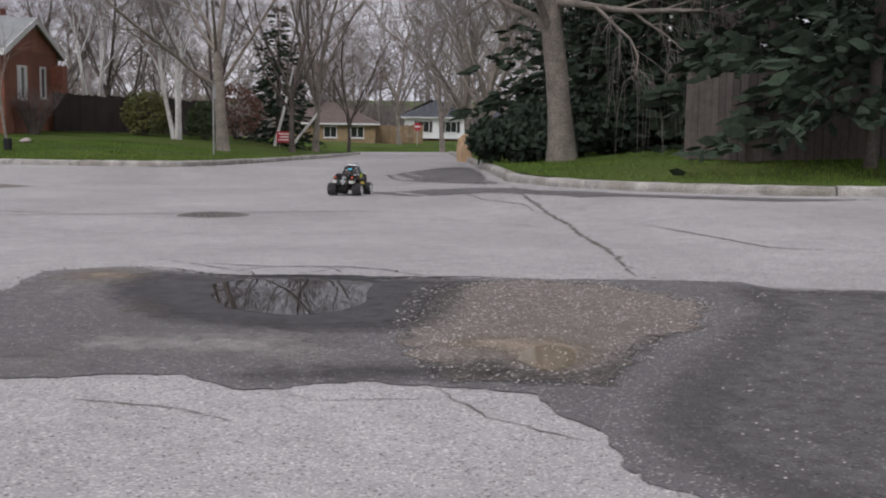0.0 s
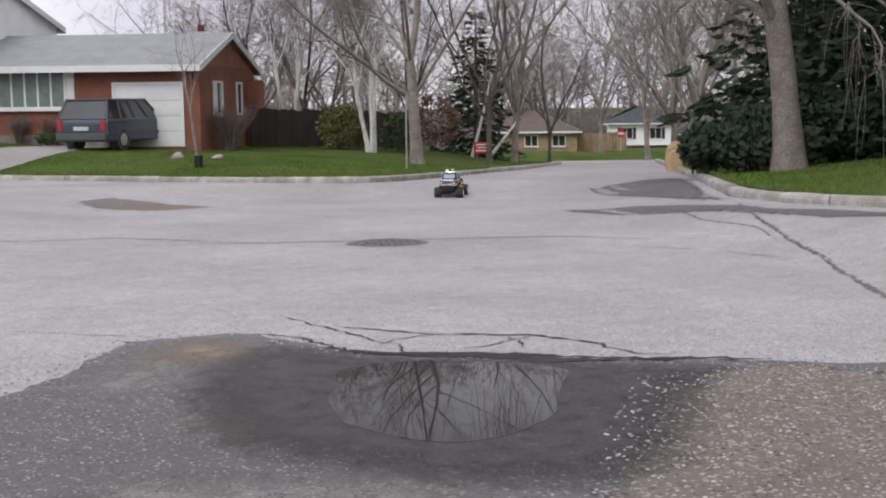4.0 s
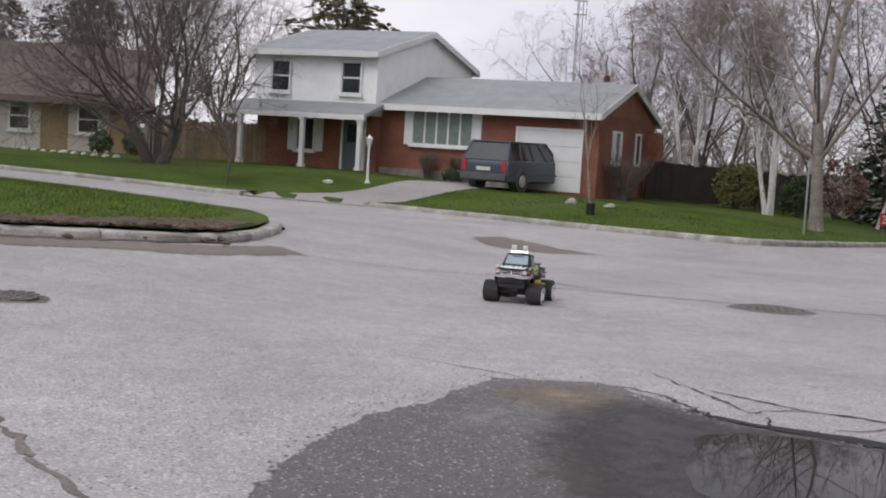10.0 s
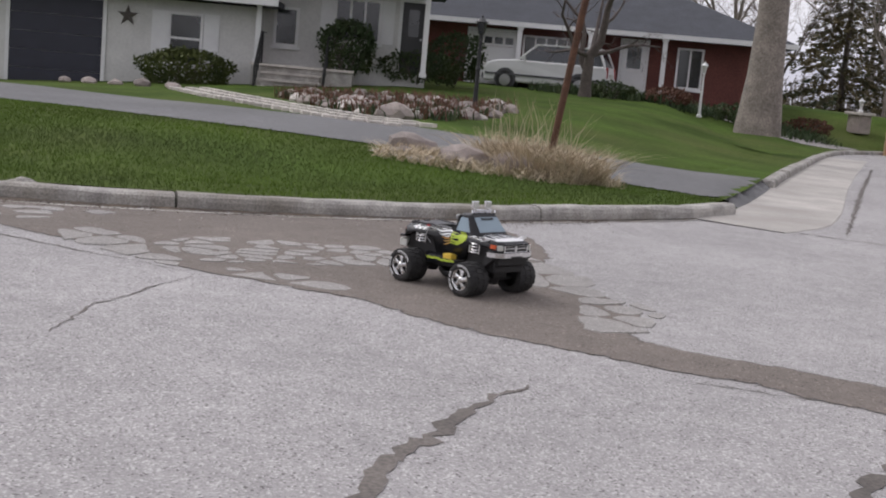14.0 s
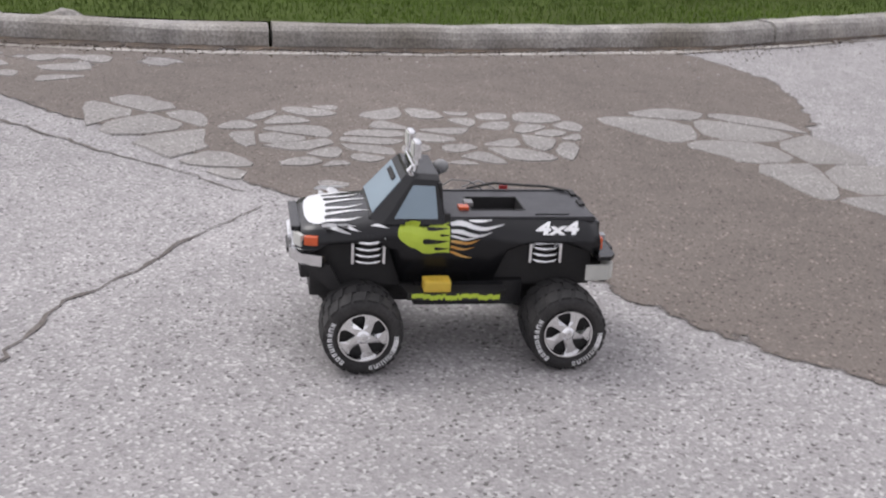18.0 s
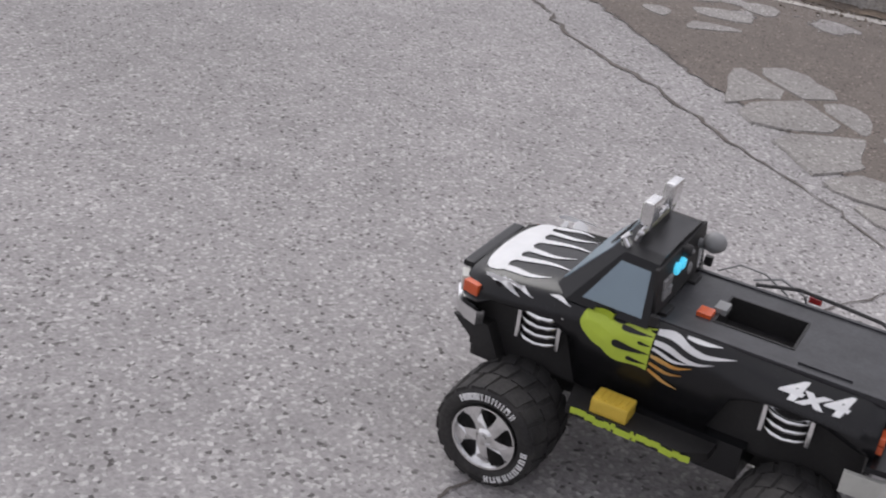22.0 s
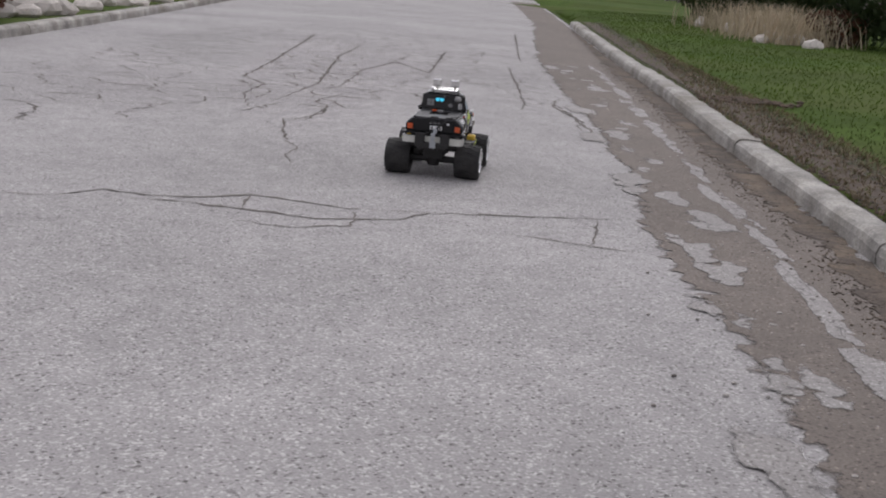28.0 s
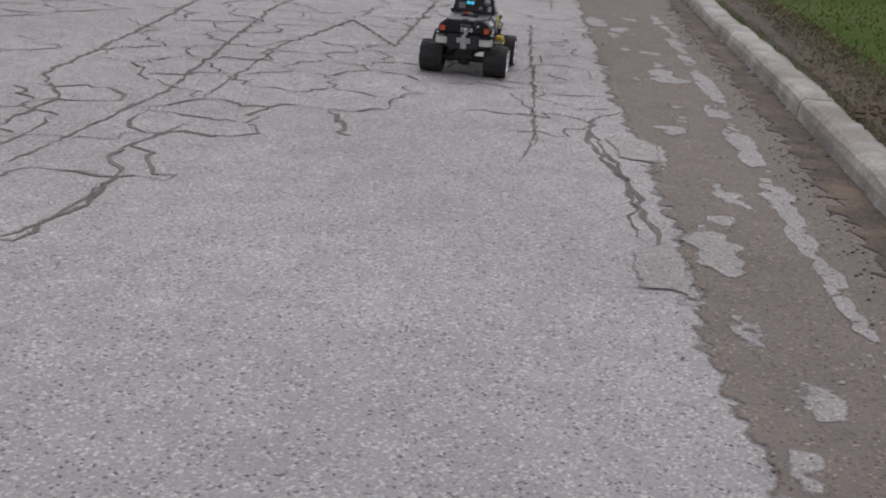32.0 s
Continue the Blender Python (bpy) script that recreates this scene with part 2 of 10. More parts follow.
BRICK_DARK = mat("dark_red_brick", (0.112, 0.038, 0.030), 0.9, vary=0.2, scale=1.2, fine=0.3, fine_scale=18, random_piece=0.15)
BRICK_TAN = mat("tan_brick", (0.285, 0.205, 0.118), 0.9, vary=0.2, scale=1.5, fine=0.25, fine_scale=18)
BRICK_WHITE = mat("white_brick", (0.56, 0.55, 0.53), 0.9, vary=0.08, scale=1.2, fine=0.07, fine_scale=14)
SIDING = mat("white_siding", (0.78, 0.78, 0.78), 0.6, vary=0.06, scale=1.5, fine=0.05, fine_scale=20)
WHITE = mat("white_paint", (0.66, 0.655, 0.65), 0.5, vary=0.05, scale=3)
CREAM = mat("pale_trim", (0.50, 0.46, 0.40), 0.6, vary=0.08, scale=3)
ROOF_GREY = mat("grey_shingle", (0.25, 0.26, 0.265), 0.95, vary=0.12, scale=1.5, fine=0.2, fine_scale=22)
ROOF_DARK = mat("charcoal_shingle", (0.055, 0.058, 0.068), 0.95, vary=0.15, scale=1.5, fine=0.25, fine_scale=22)
ROOF_BROWN = mat("brown_shingle", (0.075, 0.045, 0.040), 0.95, vary=0.15, scale=1.5, fine=0.25, fine_scale=22)
ROOF_TAUPE = mat("taupe_shingle", (0.115, 0.088, 0.078), 0.95, vary=0.15, scale=1.5, fine=0.25, fine_scale=22)
GLASS_DARK = mat("dark_pane", (0.022, 0.026, 0.028), 0.08, vary=0.3, scale=0.8, spec=0.8)
CURTAIN = mat("curtained_pane", (0.16, 0.20, 0.18), 0.25, vary=0.2, scale=4, spec=0.8)
DOOR_GREY = mat("grey_door", (0.10, 0.115, 0.125), 0.5, vary=0.1)
DOOR_NAVY = mat("navy_door", (0.020, 0.021, 0.035), 0.5, vary=0.15, scale=2)
DOOR_RED = mat("red_door", (0.14, 0.015, 0.012), 0.5, vary=0.1)
FENCE_DARK = mat("dark_stained_wood", (0.030, 0.022, 0.020), 0.85, vary=0.25, scale=2, random_piece=0.2)
FENCE_GREY = mat("weathered_wood", (0.085, 0.070, 0.062), 0.9, vary=0.2, scale=2, fine=0.2, fine_scale=12, random_piece=0.18)
FENCE_TAN = mat("tan_wood", (0.24, 0.17, 0.10), 0.9, vary=0.2, scale=2, random_piece=0.18)
BARK = mat("bark", (0.215, 0.185, 0.160), 0.95, vary=0.3, scale=3, fine=0.35, fine_scale=22, bump=0.6)
BARK_DARK = mat("dark_bark", (0.098, 0.080, 0.071), 0.95, vary=0.3, scale=3, fine=0.3, fine_scale=22, bump=0.5)
TWIG = mat("twig", (0.205, 0.178, 0.165), 0.95, vary=0.2, scale=1)
TWIG_DARK = mat("dark_twig", (0.115, 0.094, 0.088), 0.95, vary=0.2, scale=1)
TWIG_RED = mat("reddish_twig", (0.205, 0.158, 0.145), 0.95, vary=0.2, scale=1)
BIRCH = mat("birch_bark", (0.62, 0.60, 0.58), 0.8, vary=0.15, scale=1.5, fine=0.2, fine_scale=9, tint=(0.30, 0.28, 0.27))
NEEDLE = mat("spruce_needles", (0.026, 0.042, 0.024), 0.9, vary=0.4, scale=2.5, fine=0.3, fine_scale=20)
NEEDLE_BROWN = mat("bronzed_needles", (0.105, 0.082, 0.040), 0.9, vary=0.4, scale=2.5, tint=(0.045, 0.065, 0.035))
HEDGE = mat("yellowing_leaf", (0.115, 0.110, 0.030), 0.85, vary=0.35, scale=3, tint=(0.06, 0.075, 0.025))
LEAF_GREEN = mat("evergreen_leaf", (0.038, 0.062, 0.022), 0.85, vary=0.35, scale=3, tint=(0.06, 0.075, 0.025))
LEAF_RUST = mat("rusty_leaf", (0.130, 0.060, 0.040), 0.9, vary=0.35, scale=3)
STRAW = mat("dry_ornamental_grass", (0.50, 0.415, 0.295), 0.9, vary=0.2, scale=4, random_piece=0.1)
RUST = mat("rusty_steel", (0.105, 0.052, 0.032), 0.8, 0.3, vary=0.3, scale=5, fine=0.3, fine_scale=40)
STEEL = mat("galvanised_steel", (0.38, 0.38, 0.38), 0.5, 0.6, vary=0.15)
IRON = mat("cast_iron", (0.125, 0.112, 0.104), 0.75, 0.3, vary=0.25, scale=6)
YELLOW = mat("yellow_enamel", (0.62, 0.50, 0.045), 0.45, vary=0.12, scale=5)
PAPER = mat("kraft_paper", (0.48, 0.33, 0.20), 0.85, vary=0.12, scale=4)
PAPER_PRINT = mat("printed_paper", (0.40, 0.17, 0.08), 0.85, vary=0.1)
BLACK_METAL = mat("black_paint", (0.014, 0.014, 0.015), 0.4, vary=0.1)
# specular below water's own dims the mirrored sky, standing in for tree reflections
WATER = mat("puddle_water", (0.018, 0.016, 0.015), 0.02, vary=0.2, scale=2, spec=0.06)
MUD_WATER = mat("muddy_water", (0.205, 0.165, 0.115), 0.06, vary=0.15, scale=3, spec=0.8)
SIGN_GREEN = mat("sign_green", (0.02, 0.20, 0.12), 0.4, vary=0.05)
SIGN_RED = mat("sign_red", (0.40, 0.02, 0.03), 0.4, vary=0.05)
CABINET = mat("grey_green_cabinet", (0.115, 0.145, 0.145), 0.5, vary=0.1)

# ---- mesh helpers ----
def mesh_object(name, bm, material, smooth=False):
    me = bpy.data.meshes.new(name)
    bm.normal_update()
    bm.to_mesh(me)
    bm.free()
    for m in material if isinstance(material, (list, tuple)) else [material]:
        me.materials.append(m)
    if smooth:
        me.polygons.foreach_set("use_smooth", [True] * len(me.polygons))
    return new(name, me)


def part(name, bm, material, parent, label="", smooth=False):
    ob = mesh_object(name, bm, material, smooth)
    ob.parent = parent
    if label:
        ob["label"] = label
    return ob


def empty(name, m=None):
    ob = new(name)
    ob.empty_display_size = 0.2
    if m is not None:
        ob.matrix_basis = m
    return ob


def box(bm, x0, y0, z0, x1, y1, z1, bevel=0.0, m=None):
    vs = [bm.verts.new((x, y, z)) for z in (z0, z1) for y in (y0, y1) for x in (x0, x1)]
    fs = [bm.faces.new([vs[i] for i in f]) for f in ((0, 2, 3, 1), (4, 5, 7, 6), (0, 1, 5, 4), (2, 6, 7, 3), (0, 4, 6, 2), (1, 3, 7, 5))]
    if bevel:
        edges = list({e for f in fs for e in f.edges})
        res = bmesh.ops.bevel(bm, geom=edges, offset=bevel, segments=2, profile=0.7, affect="EDGES")
        vs = list({v for f in res["faces"] for v in f.verts} | {v for v in vs if v.is_valid})
    if m is not None:
        bmesh.ops.transform(bm, matrix=m, verts=vs)
    return vs


def tube(bm, points, radii, sides=8, cap=True):
    rings, prev = [], None
    for i, p in enumerate(points):
        p = Vector(p)
        d = Vector(points[min(i + 1, len(points) - 1)]) - Vector(points[max(i - 1, 0)])
        d = d.normalized() if d.length > 1e-9 else Vector((0, 0, 1))
        a = d.cross(prev if prev is not None and abs(d.dot(prev)) < 0.95 else (Vector((1, 0, 0)) if abs(d.x) < 0.8 else Vector((0, 1, 0)))).normalized()
        if prev is None:
            prev = a.cross(d)
        a = prev - d * prev.dot(d)
        a.normalize()
        prev = a
        b = d.cross(a)
        r = radii[i] if isinstance(radii, (list, tuple)) else radii
        rings.append([bm.verts.new(p + (a * math.cos(k * math.tau / sides) + b * math.sin(k * math.tau / sides)) * r) for k in range(sides)])
    for r0, r1 in zip(rings, rings[1:]):
        for k in range(sides):
            bm.faces.new((r0[k], r0[(k + 1) % sides], r1[(k + 1) % sides], r1[k]))
    if cap and sides > 2:
        bm.faces.new(rings[0][::-1])
        bm.faces.new(rings[-1])
    return rings


def lathe(bm, profile, sides=16, centre=(0, 0, 0)):
    """A turned shape from (radius, height) pairs."""
    rings = []
    for r, z in profile:
        rings.append([bm.verts.new((centre[0] + max(r, 1e-4) * math.cos(k * math.tau / sides), centre[1] + max(r, 1e-4) * math.sin(k * math.tau / sides), centre[2] + z)) for k in range(sides)])
    for r0, r1 in zip(rings, rings[1:]):
        for k in range(sides):
            bm.faces.new((r0[k], r0[(k + 1) % sides], r1[(k + 1) % sides], r1[k]))
    bm.faces.new(rings[0][::-1])
    bm.faces.new(rings[-1])


def slab(bm, pts, z0, z1):
    """A flat prism over a polygon."""
    n = len(pts)
    lo = [bm.verts.new((x, y, z0)) for x, y in pts]
    hi = [bm.verts.new((x, y, z1)) for x, y in pts]
    bm.faces.new(lo[::-1])
    bm.faces.new(hi)
    for i in range(n):
        bm.faces.new((lo[i], lo[(i + 1) % n], hi[(i + 1) % n], hi[i]))


def wobble(x, y, s=1.0):
    return noise.noise((x * s, y * s, 3.7))


# ---- plan: kerb lines of the crossing ----
KERB_NE = [(60, 2.0), (30, 5.9), (14, 9.0), (8.5, 10.4), (6.5, 11.1), (4.9, 12.3), (4.1, 13.9), (4.2, 16.0), (5.9, 21.8), (8.9, 32.0), (11.8, 41.7), (18.5, 64)]
FAR_T = [(60, 52), (62, 60), (21, 73), (-18, 85), (-20, 77), (9.5, 68)]
KERB_NW = [(11.5, 57), (6.4, 41.2), (3.3, 33.6), (1.2, 28.2), (0.1, 26.2), (-0.7, 25.7), (-2.3, 26.9), (-5.0, 29.6), (-8.4, 32.8), (-11.1, 33.9)]
STREET_N = [(-14.2, 32.0), (-19, 32.4), (-23, 30.9), (-27, 30.5), (-31, 31.0), (-37, 34.0)]
STREET_S = [(-37, 29.5), (-29.5, 27.4), (-22, 25.3), (-17.7, 25.2), (-13.6, 23.7), (-9.2, 19.4)]
KERB_ISLAND = [(-9.2, 19.4), (-7.8, 16.6), (-7.3, 14.0), (-7.6, 12.4), (-8.5, 11.3), (-9.8, 10.55), (-11.4, 10.45), (-14.7, 11.7), (-19.7, 13.9), (-21.3, 14.7), (-26, 17.1), (-33.4, 21.0)]
KERB_CAPE = [(-33.8, 21.25), (-37.0, 22.8), (-40.4, 22.7), (-43.0, 20.4), (-44.4, 17.6), (-45.4, 16.4)]
KERB_RED = [(-45.4, 16.4), (-43.4, 14.3), (-40.8, 12.6), (-30, 7.7), (-24.9, 5.45)]
APRON = [(-24.9, 5.45), (-19.8, 3.3), (-18.2, 2.55)]
KERB_WEST = [(-17.9, 2.45), (-17.0, 1.7), (-16.1, 0.55), (-15.2, -0.7), (-14.5, -2.4), (-14.08, -4.0), (-13.95, -5.4), (-14.15, -6.5), (-14.65, -7.5), (-15.4, -8.6), (-16.5, -10.2), (-18.3, -13.2), (-20.6, -16.9), (-23.0, -20.9), (-29.7, -31.8), (-40.4, -49.6), (-62, -85)]
KERB_SOUTH = [(-55, -92), (-32, -53.5), (-21.4, -34.4), (-18.4, -28.8), (-15.3, -23.3), (-13.6, -20.4), (-11.0, -17.2), (-6, -14), (5, -10.5), (60, -6)]
ROAD = KERB_NE + FAR_T + KERB_NW + STREET_N + STREET_S + KERB_ISLAND[1:] + KERB_CAPE + KERB_RED[1:] + APRON[1:] + KERB_WEST + KERB_SOUTH


def ease(k):
    k = min(max(k, 0.0), 1.0)
    return k * k * (3 - 2 * k)


def road_z(x, y):
    """Height of the carriageway: level at the crossing and falling to the north-east; the hollow beyond it is shaped to
    fit the camera's view of the truck.
    """
    u = (y - 11) / 4
    hollow = 0.27 * ease((y - 4) / 7) * (1 - ease((y - 22.5) / 3.5)) * ease((x + 8.5) / 4) * ease((4.1 + max(0.0, y - 14) * 0.23 - x) / 2.2)
    return -hollow - 0.042 * 4 * (math.log1p(math.exp(-abs(u))) + max(u, 0)) / (1 + math.exp(-max(-60.0, min(60.0, (x + 20) / 5))))


def inside(poly, x, y):
    hit = False
    for (x0, y0), (x1, y1) in zip(poly, poly[1:] + poly[:1]):
        if (y0 > y) != (y1 > y) and x < (x1 - x0) * (y - y0) / (y1 - y0) + x0:
            hit = not hit
    return hit


def road_distance(px, py):
    """Signed distance to the edge of the road for arrays: negative on the road."""
    best, odd = np.full(px.shape, 1e9), np.zeros(px.shape, bool)
    for (x0, y0), (x1, y1) in zip(ROAD, ROAD[1:] + ROAD[:1]):
        dx, dy = x1 - x0, y1 - y0
        k = np.clip(((px - x0) * dx + (py - y0) * dy) / (dx * dx + dy * dy + 1e-12), 0, 1)
        best = np.minimum(best, (px - x0 - k * dx) ** 2 + (py - y0 - k * dy) ** 2)
        if y1 != y0:
            odd ^= ((y0 > py) != (y1 > py)) & (px < (x1 - x0) * (py - y0) / (y1 - y0) + x0)
    return np.where(odd, -np.sqrt(best), np.sqrt(best))


def lawn_level(x, y):
    """The level to which each lawn climbs or falls away from its kerb."""
    if x > 0.32 * (y - 14) + 2 and y > 4:
        return 0.3 - 0.042 * max(0.0, y - 16)
    if x > -14 + (y + 20.7) * 0.54 and y < -8:
        return 0.3
    if y > 26 + max(0.0, -x - 24) * 0.35:
        return -0.02 - 0.045 * max(0.0, min(x, 30) + 14) - 0.03 * max(0.0, y - 50)
    fade = max(-0.2, min(1.0, 1 - (y - 16) / 30, 1 - (-y - 1) / 9.5))
    west = 0.32 + 0.03 * max(0.0, min(-16 - x, 40)) * fade
    if y > 8:
        k = 1 / (1 + math.exp(-(x + 37) / 3))
        return west * (1 - k) + 0.04 * k
    return west


def lawn_z(d, x, y):
    k = min(d / 6.0, 1.0)
    k = k * k * (3 - 2 * k)
    z = road_z(x, y) + 0.115
    return z + (lawn_level(x, y) - z) * k


def ground_z(x, y):
    d = float(road_distance(np.array([x]), np.array([y]))[0])
    return lawn_z(d, x, y) if d > 0 else road_z(x, y)


def axis_steps(lo, a, b, hi, fine):
    inner = list(np.arange(a, b + fine * 0.5, fine))
    left = [a - (a - lo) * (k / 14) ** 2.2 for k in range(14, 0, -1)]
    right = [b + (hi - b) * (k / 14) ** 2.2 for k in range(1, 15)]
    return left + inner + right


def build_ground():
    xs, ys = axis_steps(-900, -62, 62, 900, 0.62), axis_steps(-900, -40, 90, 1200, 0.62)
    X, Y = np.meshgrid(np.array(xs), np.array(ys))
    D = road_distance(X, Y)
    verts = []
    for j in range(len(ys)):
        for i in range(len(xs)):
            x, y, d = float(X[j, i]), float(Y[j, i]), float(D[j, i])
            yc = min(y, 170.0)
            z = lawn_z(d, x, yc) + 0.02 * wobble(x, y, 0.35) * min(d / 3, 1) if d > 0.5 else road_z(x, yc) - 0.14
            verts.append((x, y, z))
    w = len(xs)
    faces = [(j * w + i, j * w + i + 1, (j + 1) * w + i + 1, (j + 1) * w + i) for j in range(len(ys) - 1) for i in range(w - 1)]
    me = bpy.data.meshes.new("ground")
    me.from_pydata(verts, [], faces)
    me.materials.append(GRASS_GROUND)
    me.polygons.foreach_set("use_smooth", [True] * len(me.polygons))
    return tagged(new("ground", me), "mown green spring lawns rising gently from the kerbs", "ground", kind="structure")


def sheet(name, poly, material, lift, step=0.8, cover=0.0, height=None, dense=None):
    """A thin surface that follows the road inside a polygon; cover > 0 frays its rim over that width."""
    bm = bmesh.new()
    xs, ys = [p[0] for p in poly], [p[1] for p in poly]
    h = height or road_z
    loops = [bm.verts.new((x, y, 0)) for x, y in poly]
    bm.faces.new(loops)
    for axis, (lo, hi) in enumerate(((min(xs), max(xs)), (min(ys), max(ys)))):
        cuts = list(np.arange(math.floor(lo / step) * step + step, hi, step))
        if dense:
            a, b = dense[axis]
            cuts = [c for c in cuts if not a <= c <= b] + list(np.arange(a, b, dense[2]))
        way = (1, 0, 0) if axis == 0 else (0, 1, 0)
        for c in cuts:
            bmesh.ops.bisect_plane(bm, geom=bm.verts[:] + bm.edges[:] + bm.faces[:], plane_co=(c, c, 0), plane_no=way)
    bm.normal_update()
    for f in bm.faces:
        if f.normal.z < 0:
            f.normal_flip()
    for v in bm.verts:
        v.co.z = h(v.co.x, v.co.y) + lift
    cov = []
    if cover:
        rim = poly + poly[:1]
        for v in bm.verts:
            best = 1e9
            for (x0, y0), (x1, y1) in zip(rim, rim[1:]):
                dx, dy = x1 - x0, y1 - y0
                k = min(max(((v.co.x - x0) * dx + (v.co.y - y0) * dy) / (dx * dx + dy * dy + 1e-12), 0), 1)
                best = min(best, math.hypot(v.co.x - x0 - k * dx, v.co.y - y0 - k * dy))
            cov.append(min(best / cover, 1.0))
    ob = mesh_object(name, bm, material, smooth=True)
    if cover:
        a = ob.data.attributes.new("cover", "FLOAT", "POINT")
        a.data.foreach_set("value", cov)
    return ob


ground = build_ground()
road = tagged(sheet("road", ROAD, ASPHALT, 0.0, step=2.5, dense=((-9, 7), (3, 27), 0.4)), "pale worn asphalt road with exposed stone chips", "road", kind="structure")


def along(line, step):
    """Points at even steps along a polyline, with the way at each."""
    pts, left = [], 0.0
    for (x0, y0), (x1, y1) in zip(line, line[1:]):
        n = math.hypot(x1 - x0, y1 - y0)
        k = left
        while k < n:
            pts.append((x0 + (x1 - x0) * k / n, y0 + (y1 - y0) * k / n))
            k += step
        left = k - n
    pts.append(line[-1])
    return pts


def smooth_line(line, rounds=2):
    for _ in range(rounds):
        out = [line[0]]
        for (x0, y0), (x1, y1) in zip(line, line[1:]):
            out += [(x0 * 0.75 + x1 * 0.25, y0 * 0.75 + y1 * 0.25), (x0 * 0.25 + x1 * 0.75, y0 * 0.25 + y1 * 0.75)]
        line = out + [line[-1]]
    return line


def kerb(name, line, side=1, label="low worn concrete kerb with open joints", length=3.45, high=0.13, rough=0.5, reach=None):
    """A kerb of cast stones along a line; side +1: the lawn lies to the left of the way."""
    top = tagged(empty(name), label, "kerb", kind="structure")
    rng = random.Random(len(line) * 7 + int(line[0][0] * 10))
    pts = along(line, 0.3)
    per = max(2, int(round(length / 0.3)))
    profile = [(-0.035, -0.06), (-0.03, 0.07), (-0.018, 0.108), (0.01, 0.128), (0.05, 0.132), (0.16, 0.130), (0.205, 0.118), (0.225, 0.06), (0.225, -0.06)]
    k = 0
    while k < len(pts) - 1:
        seg = pts[k:k + per + 1]
        if len(seg) < 2:
            break
        bm = bmesh.new()
        rings = []
        sink = rng.uniform(-0.012, 0.008)
        for i, (x, y) in enumerate(seg):
            a, b = seg[max(i - 1, 0)], seg[min(i + 1, len(seg) - 1)]
            n = math.hypot(b[0] - a[0], b[1] - a[1]) or 1
            wx, wy = (b[0] - a[0]) / n, (b[1] - a[1]) / n
            nx, ny = -wy * side, wx * side
            ease = 0.012 if i == 0 else (-0.012 if i == len(seg) - 1 else 0)
            z = road_z(x, y) + sink
            ring = []
            for u, h in profile:
                e = rough * 0.014 * noise.noise((x * 6 + u * 20, y * 6, h * 25))
                ring.append(bm.verts.new((x + wx * ease + nx * (u + e), y + wy * ease + ny * (u + e), z + h * high / 0.13 + e)))
            rings.append(ring)
        for r0, r1 in zip(rings, rings[1:]):
            for j in range(len(profile) - 1):
                f = (r0[j], r0[j + 1], r1[j + 1], r1[j])
                bm.faces.new(f if side < 0 else f[::-1])
        bm.faces.new(rings[0] if side > 0 else rings[0][::-1])
        bm.faces.new(rings[-1][::-1] if side > 0 else rings[-1])
        bmesh.ops.recalc_face_normals(bm, faces=bm.faces[:])
        part("kerb_stone", bm, CONCRETE, top, smooth=False)
        k += per
    return top


for nm, ln, L in (("kerb_1", KERB_NE[2:], 3.45), ("kerb_2", KERB_NW, 3.45), ("kerb_3", KERB_ISLAND, 2.2), ("kerb_4", KERB_CAPE, 3.45),
                  ("kerb_5", KERB_RED + [(-23.1, 4.69)], 3.45), ("kerb_6", KERB_WEST[:-2], 3.45), ("kerb_7", KERB_SOUTH[1:-1], 3.45), ("kerb_8", STREET_N[:3], 3.45)):
    kerb(nm, smooth_line(ln) if nm != "kerb_6" else ln, side=-1, length=L, high=0.095 if nm == "kerb_3" else 0.13, rough=1.5 if nm == "kerb_3" else 0.95)

# ---- houses ----
def wall(parent, x0, y0, z0, x1, y1, z1, material, name="wall", label=""):
    bm = bmesh.new()
    box(bm, x0, y0, z0, x1, y1, z1)
    return part(name, bm, material, parent, label)


def siding_lines(parent, x0, x1, y, z0, z1, step=0.2, material=None):
    """Overlapping boards on a front wall, each a thin wedge."""
    z = z0
    while z < z1 - 0.02:
        bm = bmesh.new()
        h = min(step, z1 - z)
        vs = [bm.verts.new(c) for c in ((x0, y - 0.030, z), (x1, y - 0.030, z), (x1, y - 0.012, z + h), (x0, y - 0.012, z + h), (x0, y, z), (x1, y, z), (x1, y, z + h), (x0, y, z + h))]
        for f in ((0, 1, 2, 3), (1, 5, 6, 2), (4, 0, 3, 7), (0, 4, 5, 1), (3, 2, 6, 7)):
            bm.faces.new([vs[i] for i in f])
        part("siding_board", bm, material or SIDING, parent)
        z += step


